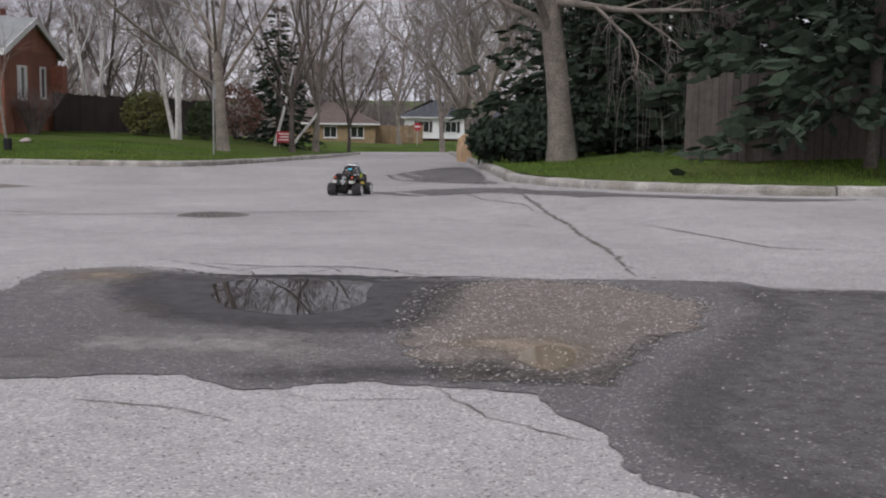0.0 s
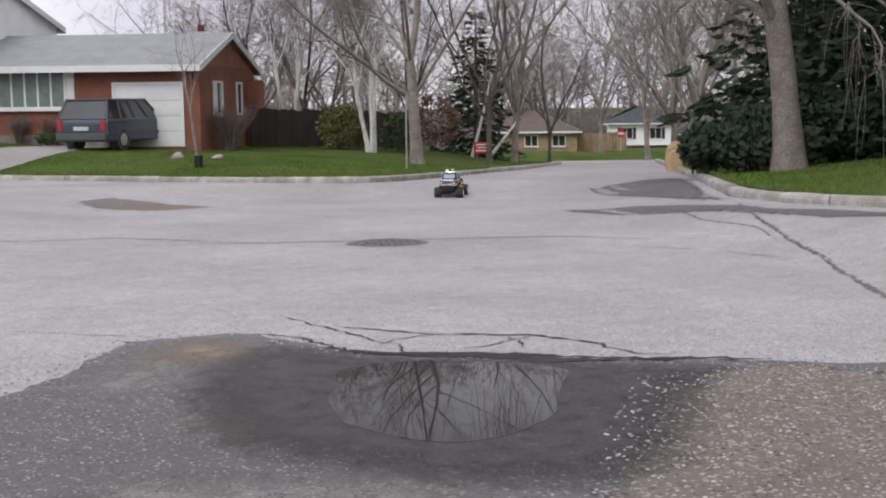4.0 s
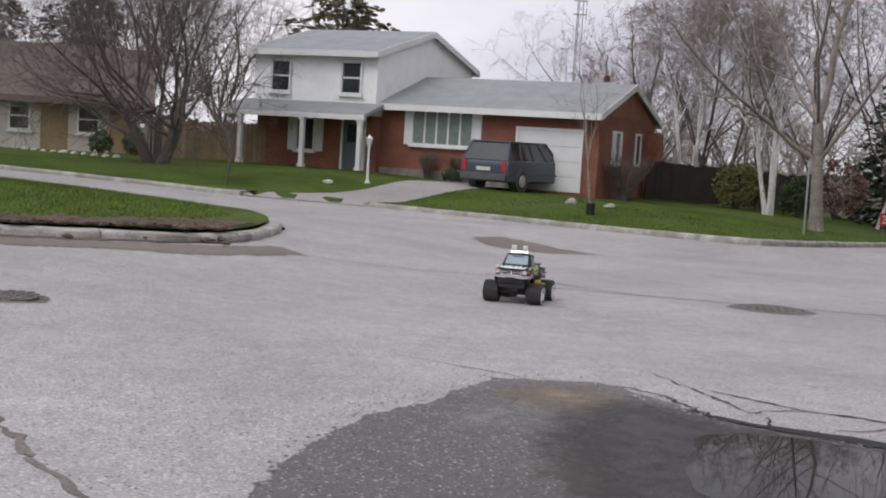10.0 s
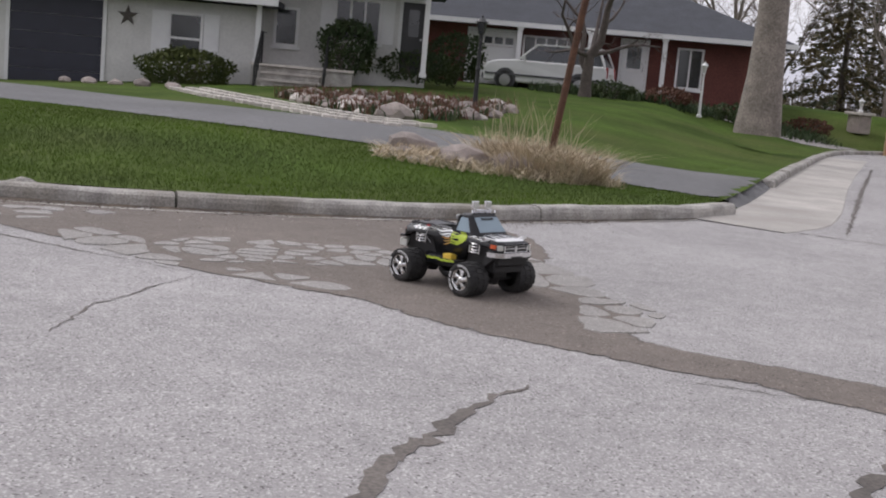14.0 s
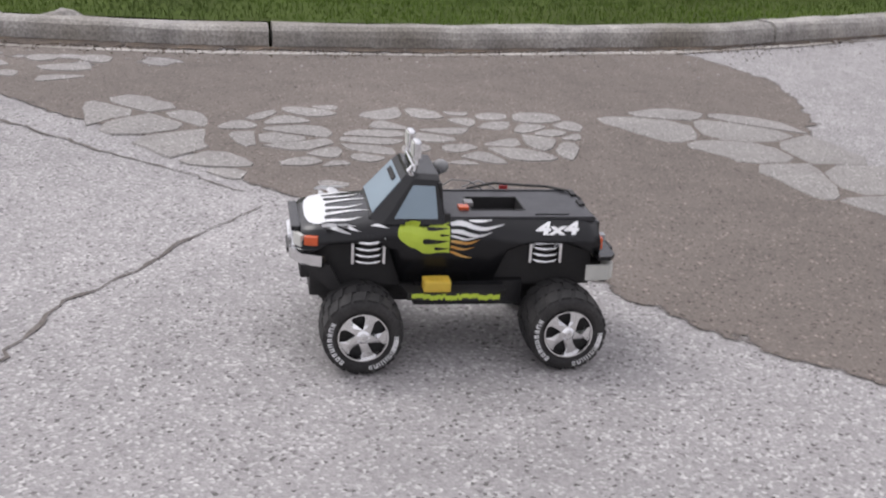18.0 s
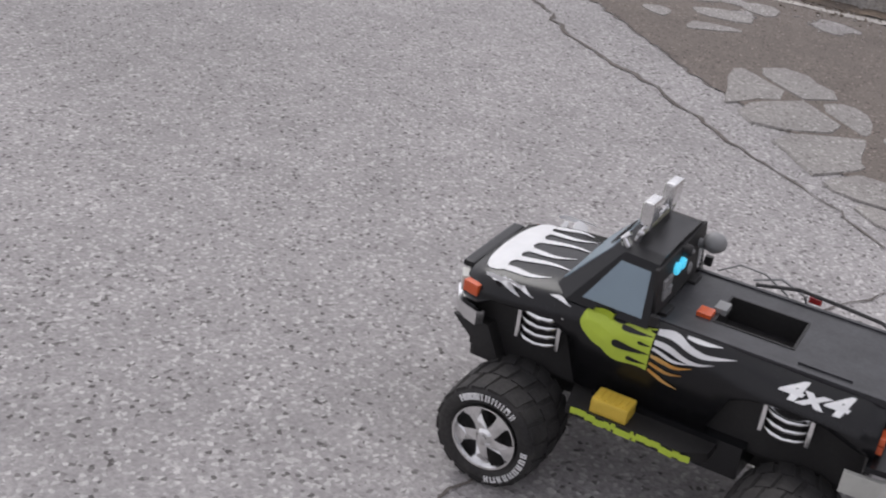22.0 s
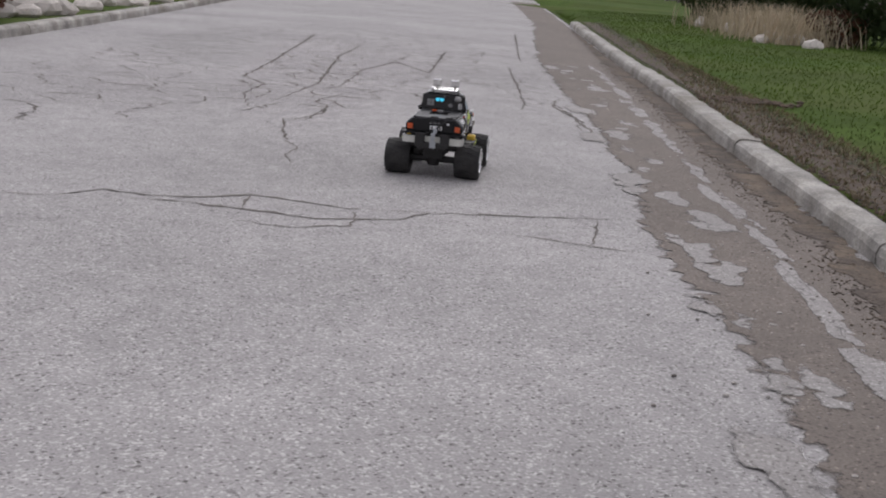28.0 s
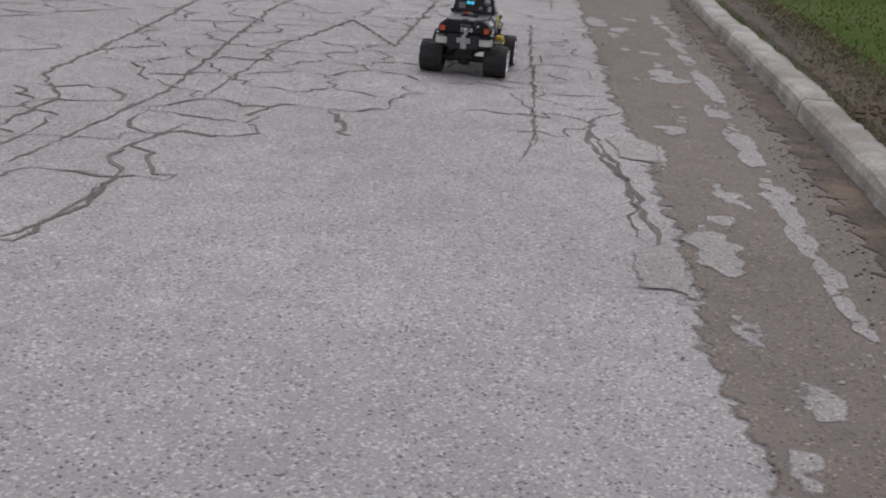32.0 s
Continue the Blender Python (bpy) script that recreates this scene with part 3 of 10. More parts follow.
def roof_gable(parent, x0, x1, y0, y1, ze, zr, over, material, gable_mat, t=0.14, verge_over=None, trim_mat=None):
    """A roof with its ridge along x: two slopes with thickness, boards at the verges and a wall in each gable."""
    ym = (y0 + y1) / 2
    s = (zr - ze) / (ym - y0)
    side = over if verge_over is None else verge_over
    for sign in (1, -1):
        bm = bmesh.new()
        ya = y0 - over if sign > 0 else y1 + over
        za = ze - over * s
        vs = [bm.verts.new(c) for c in ((x0 - side, ya, za), (x1 + side, ya, za), (x1 + side, ym, zr), (x0 - side, ym, zr), (x0 - side, ya, za + t), (x1 + side, ya, za + t), (x1 + side, ym, zr + t), (x0 - side, ym, zr + t))]
        for f in ((0, 1, 2, 3), (7, 6, 5, 4), (0, 4, 5, 1), (1, 5, 6, 2), (2, 6, 7, 3), (3, 7, 4, 0)):
            bm.faces.new([vs[i] for i in f])
        bmesh.ops.recalc_face_normals(bm, faces=bm.faces[:])
        r = part("roof", bm, material, parent)
        bm = bmesh.new()
        box(bm, x0 - side, min(ya, ya - 0.05 * sign), za - 0.10, x1 + side, max(ya, ya - 0.05 * sign), za + t - 0.01)
        part("gutter", bm, trim_mat or WHITE, r, "eaves gutter")
        for xe in (x0 - side - 0.03, x1 + side):
            bm = bmesh.new()
            vs = [bm.verts.new(c) for c in ((xe, ya, za - 0.09), (xe, ym, zr - 0.09), (xe, ym, zr + t), (xe, ya, za + t))]
            vs += [bm.verts.new(v.co + Vector((0.03, 0, 0))) for v in vs]
            for f in ((0, 1, 2, 3), (7, 6, 5, 4), (0, 4, 5, 1), (2, 6, 7, 3), (1, 5, 6, 2), (3, 7, 4, 0)):
                bm.faces.new([vs[i] for i in f])
            bmesh.ops.recalc_face_normals(bm, faces=bm.faces[:])
            part("bargeboard", bm, trim_mat or WHITE, r, "bargeboard")
    for xg in (x0, x1 - 0.2):
        bm = bmesh.new()
        vs = [bm.verts.new(c) for c in ((xg, y0, ze), (xg, y1, ze), (xg, ym, zr), (xg + 0.2, y0, ze), (xg + 0.2, y1, ze), (xg + 0.2, ym, zr))]
        for f in ((0, 2, 1), (3, 4, 5), (0, 1, 4, 3), (1, 2, 5, 4), (2, 0, 3, 5)):
            bm.faces.new([vs[i] for i in f])
        part("gable_wall", bm, gable_mat, parent)


def roof_hip(parent, x0, x1, y0, y1, ze, zr, over, material, t=0.14):
    bm = bmesh.new()
    ym, k = (y0 + y1) / 2, (y1 - y0) / 2
    a = [(x0 - over, y0 - over, ze), (x1 + over, y0 - over, ze), (x1 + over, y1 + over, ze), (x0 - over, y1 + over, ze), (x0 + k, ym, zr), (x1 - k, ym, zr)]
    lo = [bm.verts.new((x, y, z - t)) for x, y, z in a[:4]]
    v = [bm.verts.new(c) for c in a]
    for f in ((v[0], v[1], v[5], v[4]), (v[1], v[2], v[5]), (v[2], v[3], v[4], v[5]), (v[3], v[0], v[4]), (lo[3], lo[2], lo[1], lo[0])):
        bm.faces.new(f)
    for i in range(4):
        bm.faces.new((lo[i], lo[(i + 1) % 4], v[(i + 1) % 4], v[i]))
    r = part("roof", bm, material, parent)
    bm = bmesh.new()
    box(bm, x0 - over, y0 - over - 0.06, ze - t - 0.02, x1 + over, y0 - over - 0.003, ze + 0.01)
    part("gutter", bm, WHITE, r, "white eaves gutter")
    return r


def opening(parent, x0, x1, z0, z1, y=0.0, panes=1, pane_mat=None, frame_mat=None, shutters=0.0, sill=True, side=None, rail=False, name="window", shutter_mat=None, th=0.07):
    """A window on the front wall (or, with side='x', on the wall at x = y): frame, bars, panes, sill, shutters."""
    pane_mat, frame_mat = pane_mat or GLASS_DARK, frame_mat or WHITE

    def put(bm, a, b, c, d, lo, hi):
        # a..b along the wall, c..d upwards, lo..hi out of the wall
        if side == "x":
            box(bm, y + lo, a, c, y + hi, b, d)
        else:
            box(bm, a, y - hi, c, b, y - lo, d)

    bm = bmesh.new()
    put(bm, x0 - th, x0, z0 - th, z1 + th, 0.003, 0.07)
    put(bm, x1, x1 + th, z0 - th, z1 + th, 0.003, 0.07)
    put(bm, x0, x1, z1, z1 + th, 0.003, 0.07)
    put(bm, x0, x1, z0 - th, z0, 0.003, 0.07)
    w = part(name, bm, frame_mat, parent)
    n = panes
    for i in range(n):
        a, b = x0 + (x1 - x0) * i / n, x0 + (x1 - x0) * (i + 1) / n
        bm = bmesh.new()
        put(bm, a + 0.015, b - 0.015, z0 + 0.01, z1 - 0.01, 0.004, 0.02)
        part("pane", bm, pane_mat, w)
        if i:
            bm = bmesh.new()
            put(bm, a - 0.03, a + 0.03, z0, z1, 0.004, 0.055)
            part("mullion", bm, frame_mat, w)
    if rail:
        bm = bmesh.new()
        put(bm, x0, x1, (z0 + z1) / 2 - 0.03, (z0 + z1) / 2 + 0.03, 0.022, 0.05)
        part("rail", bm, frame_mat, w)
    if sill:
        bm = bmesh.new()
        put(bm, x0 - th - 0.06, x1 + th + 0.06, z0 - th - 0.08, z0 - th, 0.003, 0.13)
        part("sill", bm, frame_mat, w)
    if shutters:
        for a in (x0 - th - 0.01 - shutters, x1 + th + 0.01):
            bm = bmesh.new()
            put(bm, a, a + shutters, z0 - th, z1 + th, 0.003, 0.045)
            k = z0
            while k < z1:
                put(bm, a + 0.05, a + shutters - 0.05, k, k + 0.05, 0.045, 0.058)
                k += 0.11
            part("shutter", bm, shutter_mat or WHITE, w)
    return w


def door(parent, x0, x1, z0, z1, y=0.0, material=None, glass=True, frame_mat=None):
    bm = bmesh.new()
    f = 0.09
    box(bm, x0 - f, y - 0.08, z0, x0, y - 0.003, z1 + f)
    box(bm, x1, y - 0.08, z0, x1 + f, y - 0.003, z1 + f)
    box(bm, x0, y - 0.08, z1, x1, y - 0.003, z1 + f)
    d = part("door", bm, frame_mat or WHITE, parent)
    bm = bmesh.new()
    box(bm, x0 + 0.004, y - 0.045, z0 + 0.01, x1 - 0.004, y - 0.004, z1 - 0.004)
    leaf = part("leaf", bm, material or DOOR_GREY, d)
    bm = bmesh.new()
    box(bm, x1 - 0.12, y - 0.10, z0 + 0.95, x1 - 0.07, y - 0.046, z0 + 1.02, 0.01)
    part("handle", bm, STEEL, d, "metal door handle")
    if glass:
        bm = bmesh.new()
        box(bm, x0 + 0.18, y - 0.055, z0 + 1.05, x1 - 0.18, y - 0.047, z1 - 0.2)
        part("pane", bm, GLASS_DARK, d)
        bm = bmesh.new()
        box(bm, x0 + 0.18, y - 0.055, z0 + 0.25, x1 - 0.18, y - 0.047, z0 + 0.85, 0.0)
        part("panel", bm, material or DOOR_GREY, d)
    return d


def garage_door(parent, x0, x1, z0, z1, y=0.0, material=None, rows=4, cols=4):
    bm = bmesh.new()
    f = 0.1
    box(bm, x0 - f, y - 0.07, z0, x0, y - 0.003, z1 + f)
    box(bm, x1, y - 0.07, z0, x1 + f, y - 0.003, z1 + f)
    box(bm, x0, y - 0.07, z1, x1, y - 0.003, z1 + f)
    g = part("garage_door", bm, WHITE, parent)
    for i in range(rows):
        a, b = z0 + (z1 - z0) * i / rows, z0 + (z1 - z0) * (i + 1) / rows
        bm = bmesh.new()
        box(bm, x0 + 0.004, y - 0.04, a + 0.006, x1 - 0.004, y - 0.004, b - 0.006)
        for j in range(cols):
            c, d = x0 + (x1 - x0) * j / cols, x0 + (x1 - x0) * (j + 1) / cols
            box(bm, c + 0.08, y - 0.052, a + 0.08, d - 0.08, y - 0.040, b - 0.08)
        part("panel", bm, material or WHITE, g)
    return g


def post(parent, x, y, z0, z1, w=0.12, material=None, name="post"):
    bm = bmesh.new()
    box(bm, x - w / 2, y - w / 2, z0, x + w / 2, y + w / 2, z1, 0.012)
    box(bm, x - w * 0.7, y - w * 0.7, z0, x + w * 0.7, y + w * 0.7, z0 + 0.12)
    box(bm, x - w * 0.7, y - w * 0.7, z1 - 0.1, x + w * 0.7, y + w * 0.7, z1)
    return part(name, bm, material or WHITE, parent)


def house_at(name, label, corner, z, way):
    h = empty(name, pose(corner[0], corner[1], z, 0, 0, way))
    return tagged(h, label, "house")


def chimney(parent, x, y, z0, z1, w=0.6, material=None):
    bm = bmesh.new()
    box(bm, x - w / 2, y - w / 2, z0, x + w / 2, y + w / 2, z1)
    box(bm, x - w / 2 - 0.05, y - w / 2 - 0.05, z1 - 0.15, x + w / 2 + 0.05, y + w / 2 + 0.05, z1)
    c = part("chimney", bm, material or BRICK_RED, parent)
    bm = bmesh.new()
    lathe(bm, [(0.12, 0), (0.12, 0.25), (0.10, 0.25)], 10, (x, y, z1))
    part("flue", bm, BRICK_DARK, c)


# The brick bungalow wing with a garage, and the white two-storey part beside it
h1 = house_at("brick_house", "red brick house with a white upper storey and grey shingle roofs", (-13.05, 43.4), -0.30, -13.5)
wall(h1, 0, 0, -0.6, 8.5, 7.4, 2.80, BRICK_RED)
wall(h1, -0.02, -0.02, -0.6, 5.5, 0.1, 0.45, mat("rubble_plinth", (0.22, 0.19, 0.17), 0.9, vary=0.3, scale=3), "plinth")
roof_gable(h1, 0, 8.5, 0, 7.4, 2.80, 3.92, 0.45, ROOF_GREY, BRICK_RED, verge_over=0.18)
opening(h1, 1.40, 3.75, 1.42, 2.58, panes=5, pane_mat=CURTAIN, shutters=0.28)
garage_door(h1, 5.55, 7.85, 0.02, 2.12)
opening(h1, 1.9, 2.45, 1.15, 2.2, y=8.5, side="x", shutters=0.26)
opening(h1, 4.7, 5.3, 1.1, 2.2, y=8.5, side="x", sill=False)
wall(h1, -5.2, -0.3, -0.6, 0.05, 8.2, 2.3, BRICK_RED)
wall(h1, -5.25, -0.55, 2.3, 0.08, 8.2, 4.62, SIDING, "upper_wall", "white board upper wall")
siding_lines(h1, -5.25, 0.08, -0.55, 2.3, 4.6, 0.19)
roof_gable(h1, -5.25, 0.08, -0.55, 8.2, 4.62, 5.72, 0.4, ROOF_GREY, SIDING, verge_over=0.2)
opening(h1, -1.35, -0.6, 3.12, 4.22, y=-0.58, rail=True)
opening(h1, -4.4, -3.65, 3.12, 4.22, y=-0.58, rail=True)
opening(h1, -3.35, -2.65, 0.95, 2.1, y=-0.3, shutters=0.34)
door(h1, -1.35, -0.5, 0.25, 2.15, y=-0.3)
bm = bmesh.new()
vs = [bm.verts.new(c) for c in ((-5.7, -2.0, 2.18), (0.4, -2.0, 2.18), (0.4, -0.56, 2.62), (-5.7, -0.56, 2.62), (-5.7, -2.0, 2.32), (0.4, -2.0, 2.32), (0.4, -0.56, 2.76), (-5.7, -0.56, 2.76))]
for f in ((0, 1, 2, 3), (7, 6, 5, 4), (0, 4, 5, 1), (1, 5, 6, 2), (2, 6, 7, 3), (3, 7, 4, 0)):
    bm.faces.new([vs[i] for i in f])
bmesh.ops.recalc_face_normals(bm, faces=bm.faces[:])
part("porch_roof", bm, ROOF_GREY, h1, "low grey porch roof")
wall(h1, -5.7, -2.04, 2.10, 0.4, -1.94, 2.30, WHITE, "porch_beam")
for px in (-4.9, -2.2, 0.18):
    post(h1, px, -1.9, 0.30, 2.12, 0.16)
wall(h1, -1.6, -1.9, -0.3, 0.2, -0.3, 0.22, CONCRETE, "porch_step")
chimney(h1, 7.0, 5.4, 2.8, 4.2, 0.35, STEEL)
wall(h1, 8.503, 6.2, -0.5, 9.0, 7.0, 2.35, BRICK_RED, "chimney_stub", "low brick chimney base")

# The tan brick bungalow
h2 = house_at("tan_bungalow", "long tan brick bungalow with a taupe shingle roof", (-35.4, 39.45), -0.2, 26.3)
wall(h2, 0, 0, -0.5, 13.2, 8.0, 2.42, BRICK_TAN)
roof_gable(h2, -3.6, 13.2, 0, 8.0, 2.42, 4.45, 0.6, ROOF_TAUPE, CREAM, trim_mat=mat("brown_eaves", (0.15, 0.115, 0.09), 0.6))
wall(h2, -3.6, 0.1, -0.5, -3.45, 8.0, 2.4, BRICK_DARK, "carport_wall")
wall(h2, -3.5, 7.6, -0.5, 0.0, 7.9, 2.4, BRICK_DARK, "carport_wall")
opening(h2, 3.0, 4.1, 1.0, 1.95, panes=3, rail=True)
opening(h2, 8.3, 9.0, 0.95, 1.95, rail=True)
opening(h2, 10.9, 11.65, 0.95, 1.95, rail=True)
for a, b in ((7.85, 9.45), (10.5, 12.05)):
    wall(h2, a, -0.02, 0.0, b, 0.05, 2.38, CREAM, "pale_panel")
door(h2, 6.35, 7.1, 0.15, 2.1, material=BRICK_TAN)
post(h2, 7.25, -0.45, 0.0, 2.3, 0.1)
chimney(h2, 4.0, 4.0, 3.4, 4.9, 0.8, BRICK_DARK)

# The cape with dormers and a wide garage
h3 = house_at("cape_house", "brown-roofed cape house with two white dormers", (-54.2, 24.6), 0.62, 55.5)
wall(h3, 0, 1.5, -0.6, 9.9, 9.4, 2.6, BRICK_DARK)
wall(h3, 9.9, 0.1, -0.6, 14.1, 9.4, 2.45, BRICK_DARK)
roof_gable(h3, 0, 14.1, 0.0, 9.4, 2.55, 6.75, 0.35, ROOF_BROWN, SIDING)
garage_door(h3, 10.15, 13.95, 0.0, 2.15, y=0.1, rows=4, cols=8)
for px in (0.35, 3.3, 6.2, 9.3):
    post(h3, px, 0.25, 0.0, 2.45, 0.2)
wall(h3, -0.2, 0.02, 2.34, 9.9, 0.42, 2.58, WHITE, "porch_beam")
wall(h3, 0, 0.1, -0.5, 9.9, 1.5, 0.12, CONCRETE, "porch_floor")
opening(h3, 1.2, 2.6, 0.6, 1.95, y=1.5, panes=2, shutters=0.3, shutter_mat=BLACK_METAL)
opening(h3, 6.6, 8.6, 0.6, 1.95, y=1.5, panes=3)
door(h3, 4.2, 5.1, 0.14, 2.15, y=1.5, material=DOOR_RED, glass=False)
for cx in (2.35, 7.5):
    wall(h3, cx - 0.85, 1.15, 3.55, cx + 0.85, 4.2, 4.85, SIDING, "dormer_wall")
    opening(h3, cx - 0.36, cx + 0.36, 3.85, 4.75, y=1.15, rail=True)
    for sgn in (1, -1):
        bm = bmesh.new()
        vs = [bm.verts.new(c) for c in ((cx + sgn * 1.02, 0.95, 4.70), (cx, 0.95, 5.62), (cx, 4.9, 5.62), (cx + sgn * 1.02, 4.9, 4.70))]
        vs += [bm.verts.new(v.co + Vector((0, 0, 0.1))) for v in vs]
        for f in ((0, 1, 2, 3), (7, 6, 5, 4), (0, 4, 5, 1), (1, 5, 6, 2), (2, 6, 7, 3), (3, 7, 4, 0)):
            bm.faces.new([vs[i] for i in f])
        bmesh.ops.recalc_face_normals(bm, faces=bm.faces[:])
        part("dormer_roof", bm, ROOF_BROWN, h3)
    bm = bmesh.new()
    vs = [bm.verts.new(c) for c in ((cx - 0.95, 1.08, 4.72), (cx + 0.95, 1.08, 4.72), (cx, 1.08, 5.55), (cx - 0.95, 1.2, 4.72), (cx + 0.95, 1.2, 4.72), (cx, 1.2, 5.55))]
    for f in ((0, 1, 2), (5, 4, 3), (0, 3, 4, 1), (1, 4, 5, 2), (2, 5, 3, 0)):
        bm.faces.new([vs[i] for i in f])
    part("dormer_gable", bm, SIDING, h3)
chimney(h3, 13.0, 6.2, 5.0, 7.2, 0.7, BRICK_DARK)

# The dark red brick bungalow with a white garage door
h4 = house_at("red_bungalow", "dark red brick bungalow with a charcoal hip roof", (-48.9, -1.9), 1.0, 78.5)
wall(h4, 0, 0, -0.8, 14.2, 9.0, 2.35, BRICK_DARK)
wall(h4, -3.2, 0.2, -0.8, 0.05, 9.0, 3.4, BRICK_DARK)
roof_hip(h4, -0.6, 14.2, 0, 9.0, 2.5, 4.75, 0.85, ROOF_DARK)
garage_door(h4, 3.6, 5.25, 0.05, 2.15)
bm = bmesh.new()
for k in range(4):
    box(bm, 3.75 + k * 0.38, -0.066, 1.72, 4.03 + k * 0.38, -0.053, 1.95)
part("garage_pane", bm, GLASS_DARK, h4)
opening(h4, 5.6, 7.5, 0.75, 2.05, panes=5, sill=True)
wall(h4, 5.35, -0.5, -0.5, 7.75, 0.1, 0.62, BRICK_DARK, "bay_base")
door(h4, 9.1, 9.95, 0.2, 2.2, material=WHITE)
opening(h4, 11.1, 11.9, 0.75, 2.05, panes=2)
opening(h4, 3.0, 3.6, 0.75, 2.05, y=14.2, side="x")
for px in (5.45, 7.95, 10.55):
    post(h4, px, -0.75, 0.0, 2.36, 0.16)
wall(h4, 8.2, -1.2, -0.4, 10.4, -0.02, 0.14, CONCRETE, "porch_floor")
bm = bmesh.new()
box(bm, 0, 0, 0, 0.9, 0.6, 0.05, m=pose(8.7, 2.2, 3.62, 26, 0, 0))
part("skylight", bm, SIDING, h4, "pale skylight")
chimney(h4, 0.6, 3.0, 3.2, 5.6, 0.9, BRICK_DARK)

# The white brick house with a navy garage door and front steps
h5 = house_at("white_brick_house", "white painted brick house with a navy garage door", (-37.4, -14.6), 0.12, 89)
wall(h5, -6, 0, -0.6, 9.6, 8, 2.62, BRICK_WHITE)
roof_hip(h5, -6, 9.4, 0, 8, 2.82, 4.8, 0.75, ROOF_DARK)
wall(h5, 9.55, 1.2, -0.4, 14.2, 8, 3.72, BRICK_WHITE)
roof_hip(h5, 9.5, 14.3, -0.35, 8, 3.88, 5.9, 0.6, ROOF_DARK)
garage_door(h5, 3.0, 5.45, 0.0, 2.45, material=DOOR_NAVY, rows=5, cols=1)
opening(h5, 7.25, 8.05, 1.0, 2.25, shutters=0.42, rail=True)
opening(h5, 9.95, 10.5, 1.75, 2.7, y=1.2)
opening(h5, 11.6, 12.8, 2.05, 3.1, y=1.2, panes=3, shutters=0.35)
# black door added where only a shaded opening lies beside the post
door(h5, 13.45, 14.1, 1.2, 3.2, y=1.2, material=BLACK_METAL)
wall(h5, 9.5, -0.4, -0.3, 12.2, 1.2, 1.10, CONCRETE, "porch_landing")
# lighter slab and treads put the light on the step tops into the colour
wall(h5, 9.46, -0.46, 1.10, 12.25, 1.2, 1.16, PALE_STONE, "landing_slab", "landing slab coloured lighter than its base")
for k in range(5):
    wall(h5, 9.85, -0.78 - 0.33 * k, -0.3, 11.35, -0.45 - 0.33 * k, 0.90 - 0.19 * k, CONCRETE, "riser")
    wall(h5, 9.80, -0.82 - 0.33 * k, 0.90 - 0.19 * k, 11.40, -0.452 - 0.33 * k, 0.955 - 0.19 * k, PALE_STONE, "tread", "step tread coloured lighter than its riser")
post(h5, 9.62, -0.3, 1.15, 3.74, 0.14)
post(h5, 14.1, -0.2, 1.15, 3.74, 0.14)
for rx in (9.72, 11.5):
    bm = bmesh.new()
    for k in range(8):
        y0 = -1.75 + k * 0.27
        z0 = max(0.15, min(1.15, 1.15 + (y0 + 0.35) * 0.65))
        tube(bm, [(rx, y0, z0), (rx, y0, z0 + 0.85)], 0.014, 6)
    tube(bm, [(rx, -1.8, 1.0), (rx, -0.35, 2.0), (rx, 0.9, 2.0)], 0.022, 6)
    part("railing", bm, BLACK_METAL, h5, "black iron hand rail")
bm = bmesh.new()
star = [((0.30 if k % 2 == 0 else 0.115) * math.sin(k * math.pi / 5), (0.30 if k % 2 == 0 else 0.115) * math.cos(k * math.pi / 5)) for k in range(10)]
hub_f, hub_b = bm.verts.new((6.1, -0.11, 2.1)), bm.verts.new((6.1, -0.004, 2.1))
ring = [bm.verts.new((6.1 + x, -0.03, 2.1 + z)) for x, z in star]
for k in range(10):
    bm.faces.new((ring[k], ring[(k + 1) % 10], hub_f))
    bm.faces.new((ring[(k + 1) % 10], ring[k], hub_b))
part("wall_star", bm, IRON, h5, "dark metal star on the wall")

# Far end of the road
h6 = house_at("split_level_house", "white split-level house with black shutters, far off", (42.4, 158.5), -6.9, -15)
wall(h6, 0, 0, -1, 8.2, 9, 2.0, BRICK_DARK)
wall(h6, -0.2, -0.4, 2.0, 8.2, 9, 4.95, SIDING, "upper_wall")
roof_hip(h6, -0.2, 8.2, -0.4, 9, 4.95, 7.3, 0.6, ROOF_DARK)
for a in (1.6, 5.4):
    opening(h6, a, a + 1.5, 2.9, 4.3, y=-0.4, panes=2, shutters=0.4, shutter_mat=BLACK_METAL)
    opening(h6, a, a + 1.5, 0.7, 1.5, panes=2)
wall(h6, 8.2, 0.5, -1, 17.5, 9, 3.4, BRICK_DARK)
roof_hip(h6, 8.2, 17.5, 0.5, 9, 3.45, 5.8, 0.6, ROOF_DARK)
opening(h6, 9.0, 10.2, 0.6, 2.6, y=0.5, frame_mat=WHITE)
opening(h6, 13.0, 14.0, 0.9, 2.4, y=0.5, shutters=0.35)
h7 = house_at("tan_ranch_house", "low tan ranch house, far down the road", (18.0, 117.9), -4.45, -13)
wall(h7, 0, 0, -1, 9.4, 8, 2.55, BRICK_TAN)
roof_hip(h7, 0, 9.4, 0, 8, 2.6, 4.6, 0.5, ROOF_TAUPE)
opening(h7, 4.3, 5.5, 1.2, 2.2, panes=2)
opening(h7, 7.0, 8.2, 1.2, 2.2, panes=2)

# ---- trees and shrubs ----
def spray(base, way, rng, spread):
    """A direction turned away from another by about spread radians."""
    a = Vector((rng.gauss(0, 1), rng.gauss(0, 1), rng.gauss(0, 1)))
    a = (a - way * a.dot(way)).normalized()
    return (way * math.cos(spread) + a * math.sin(spread)).normalized()


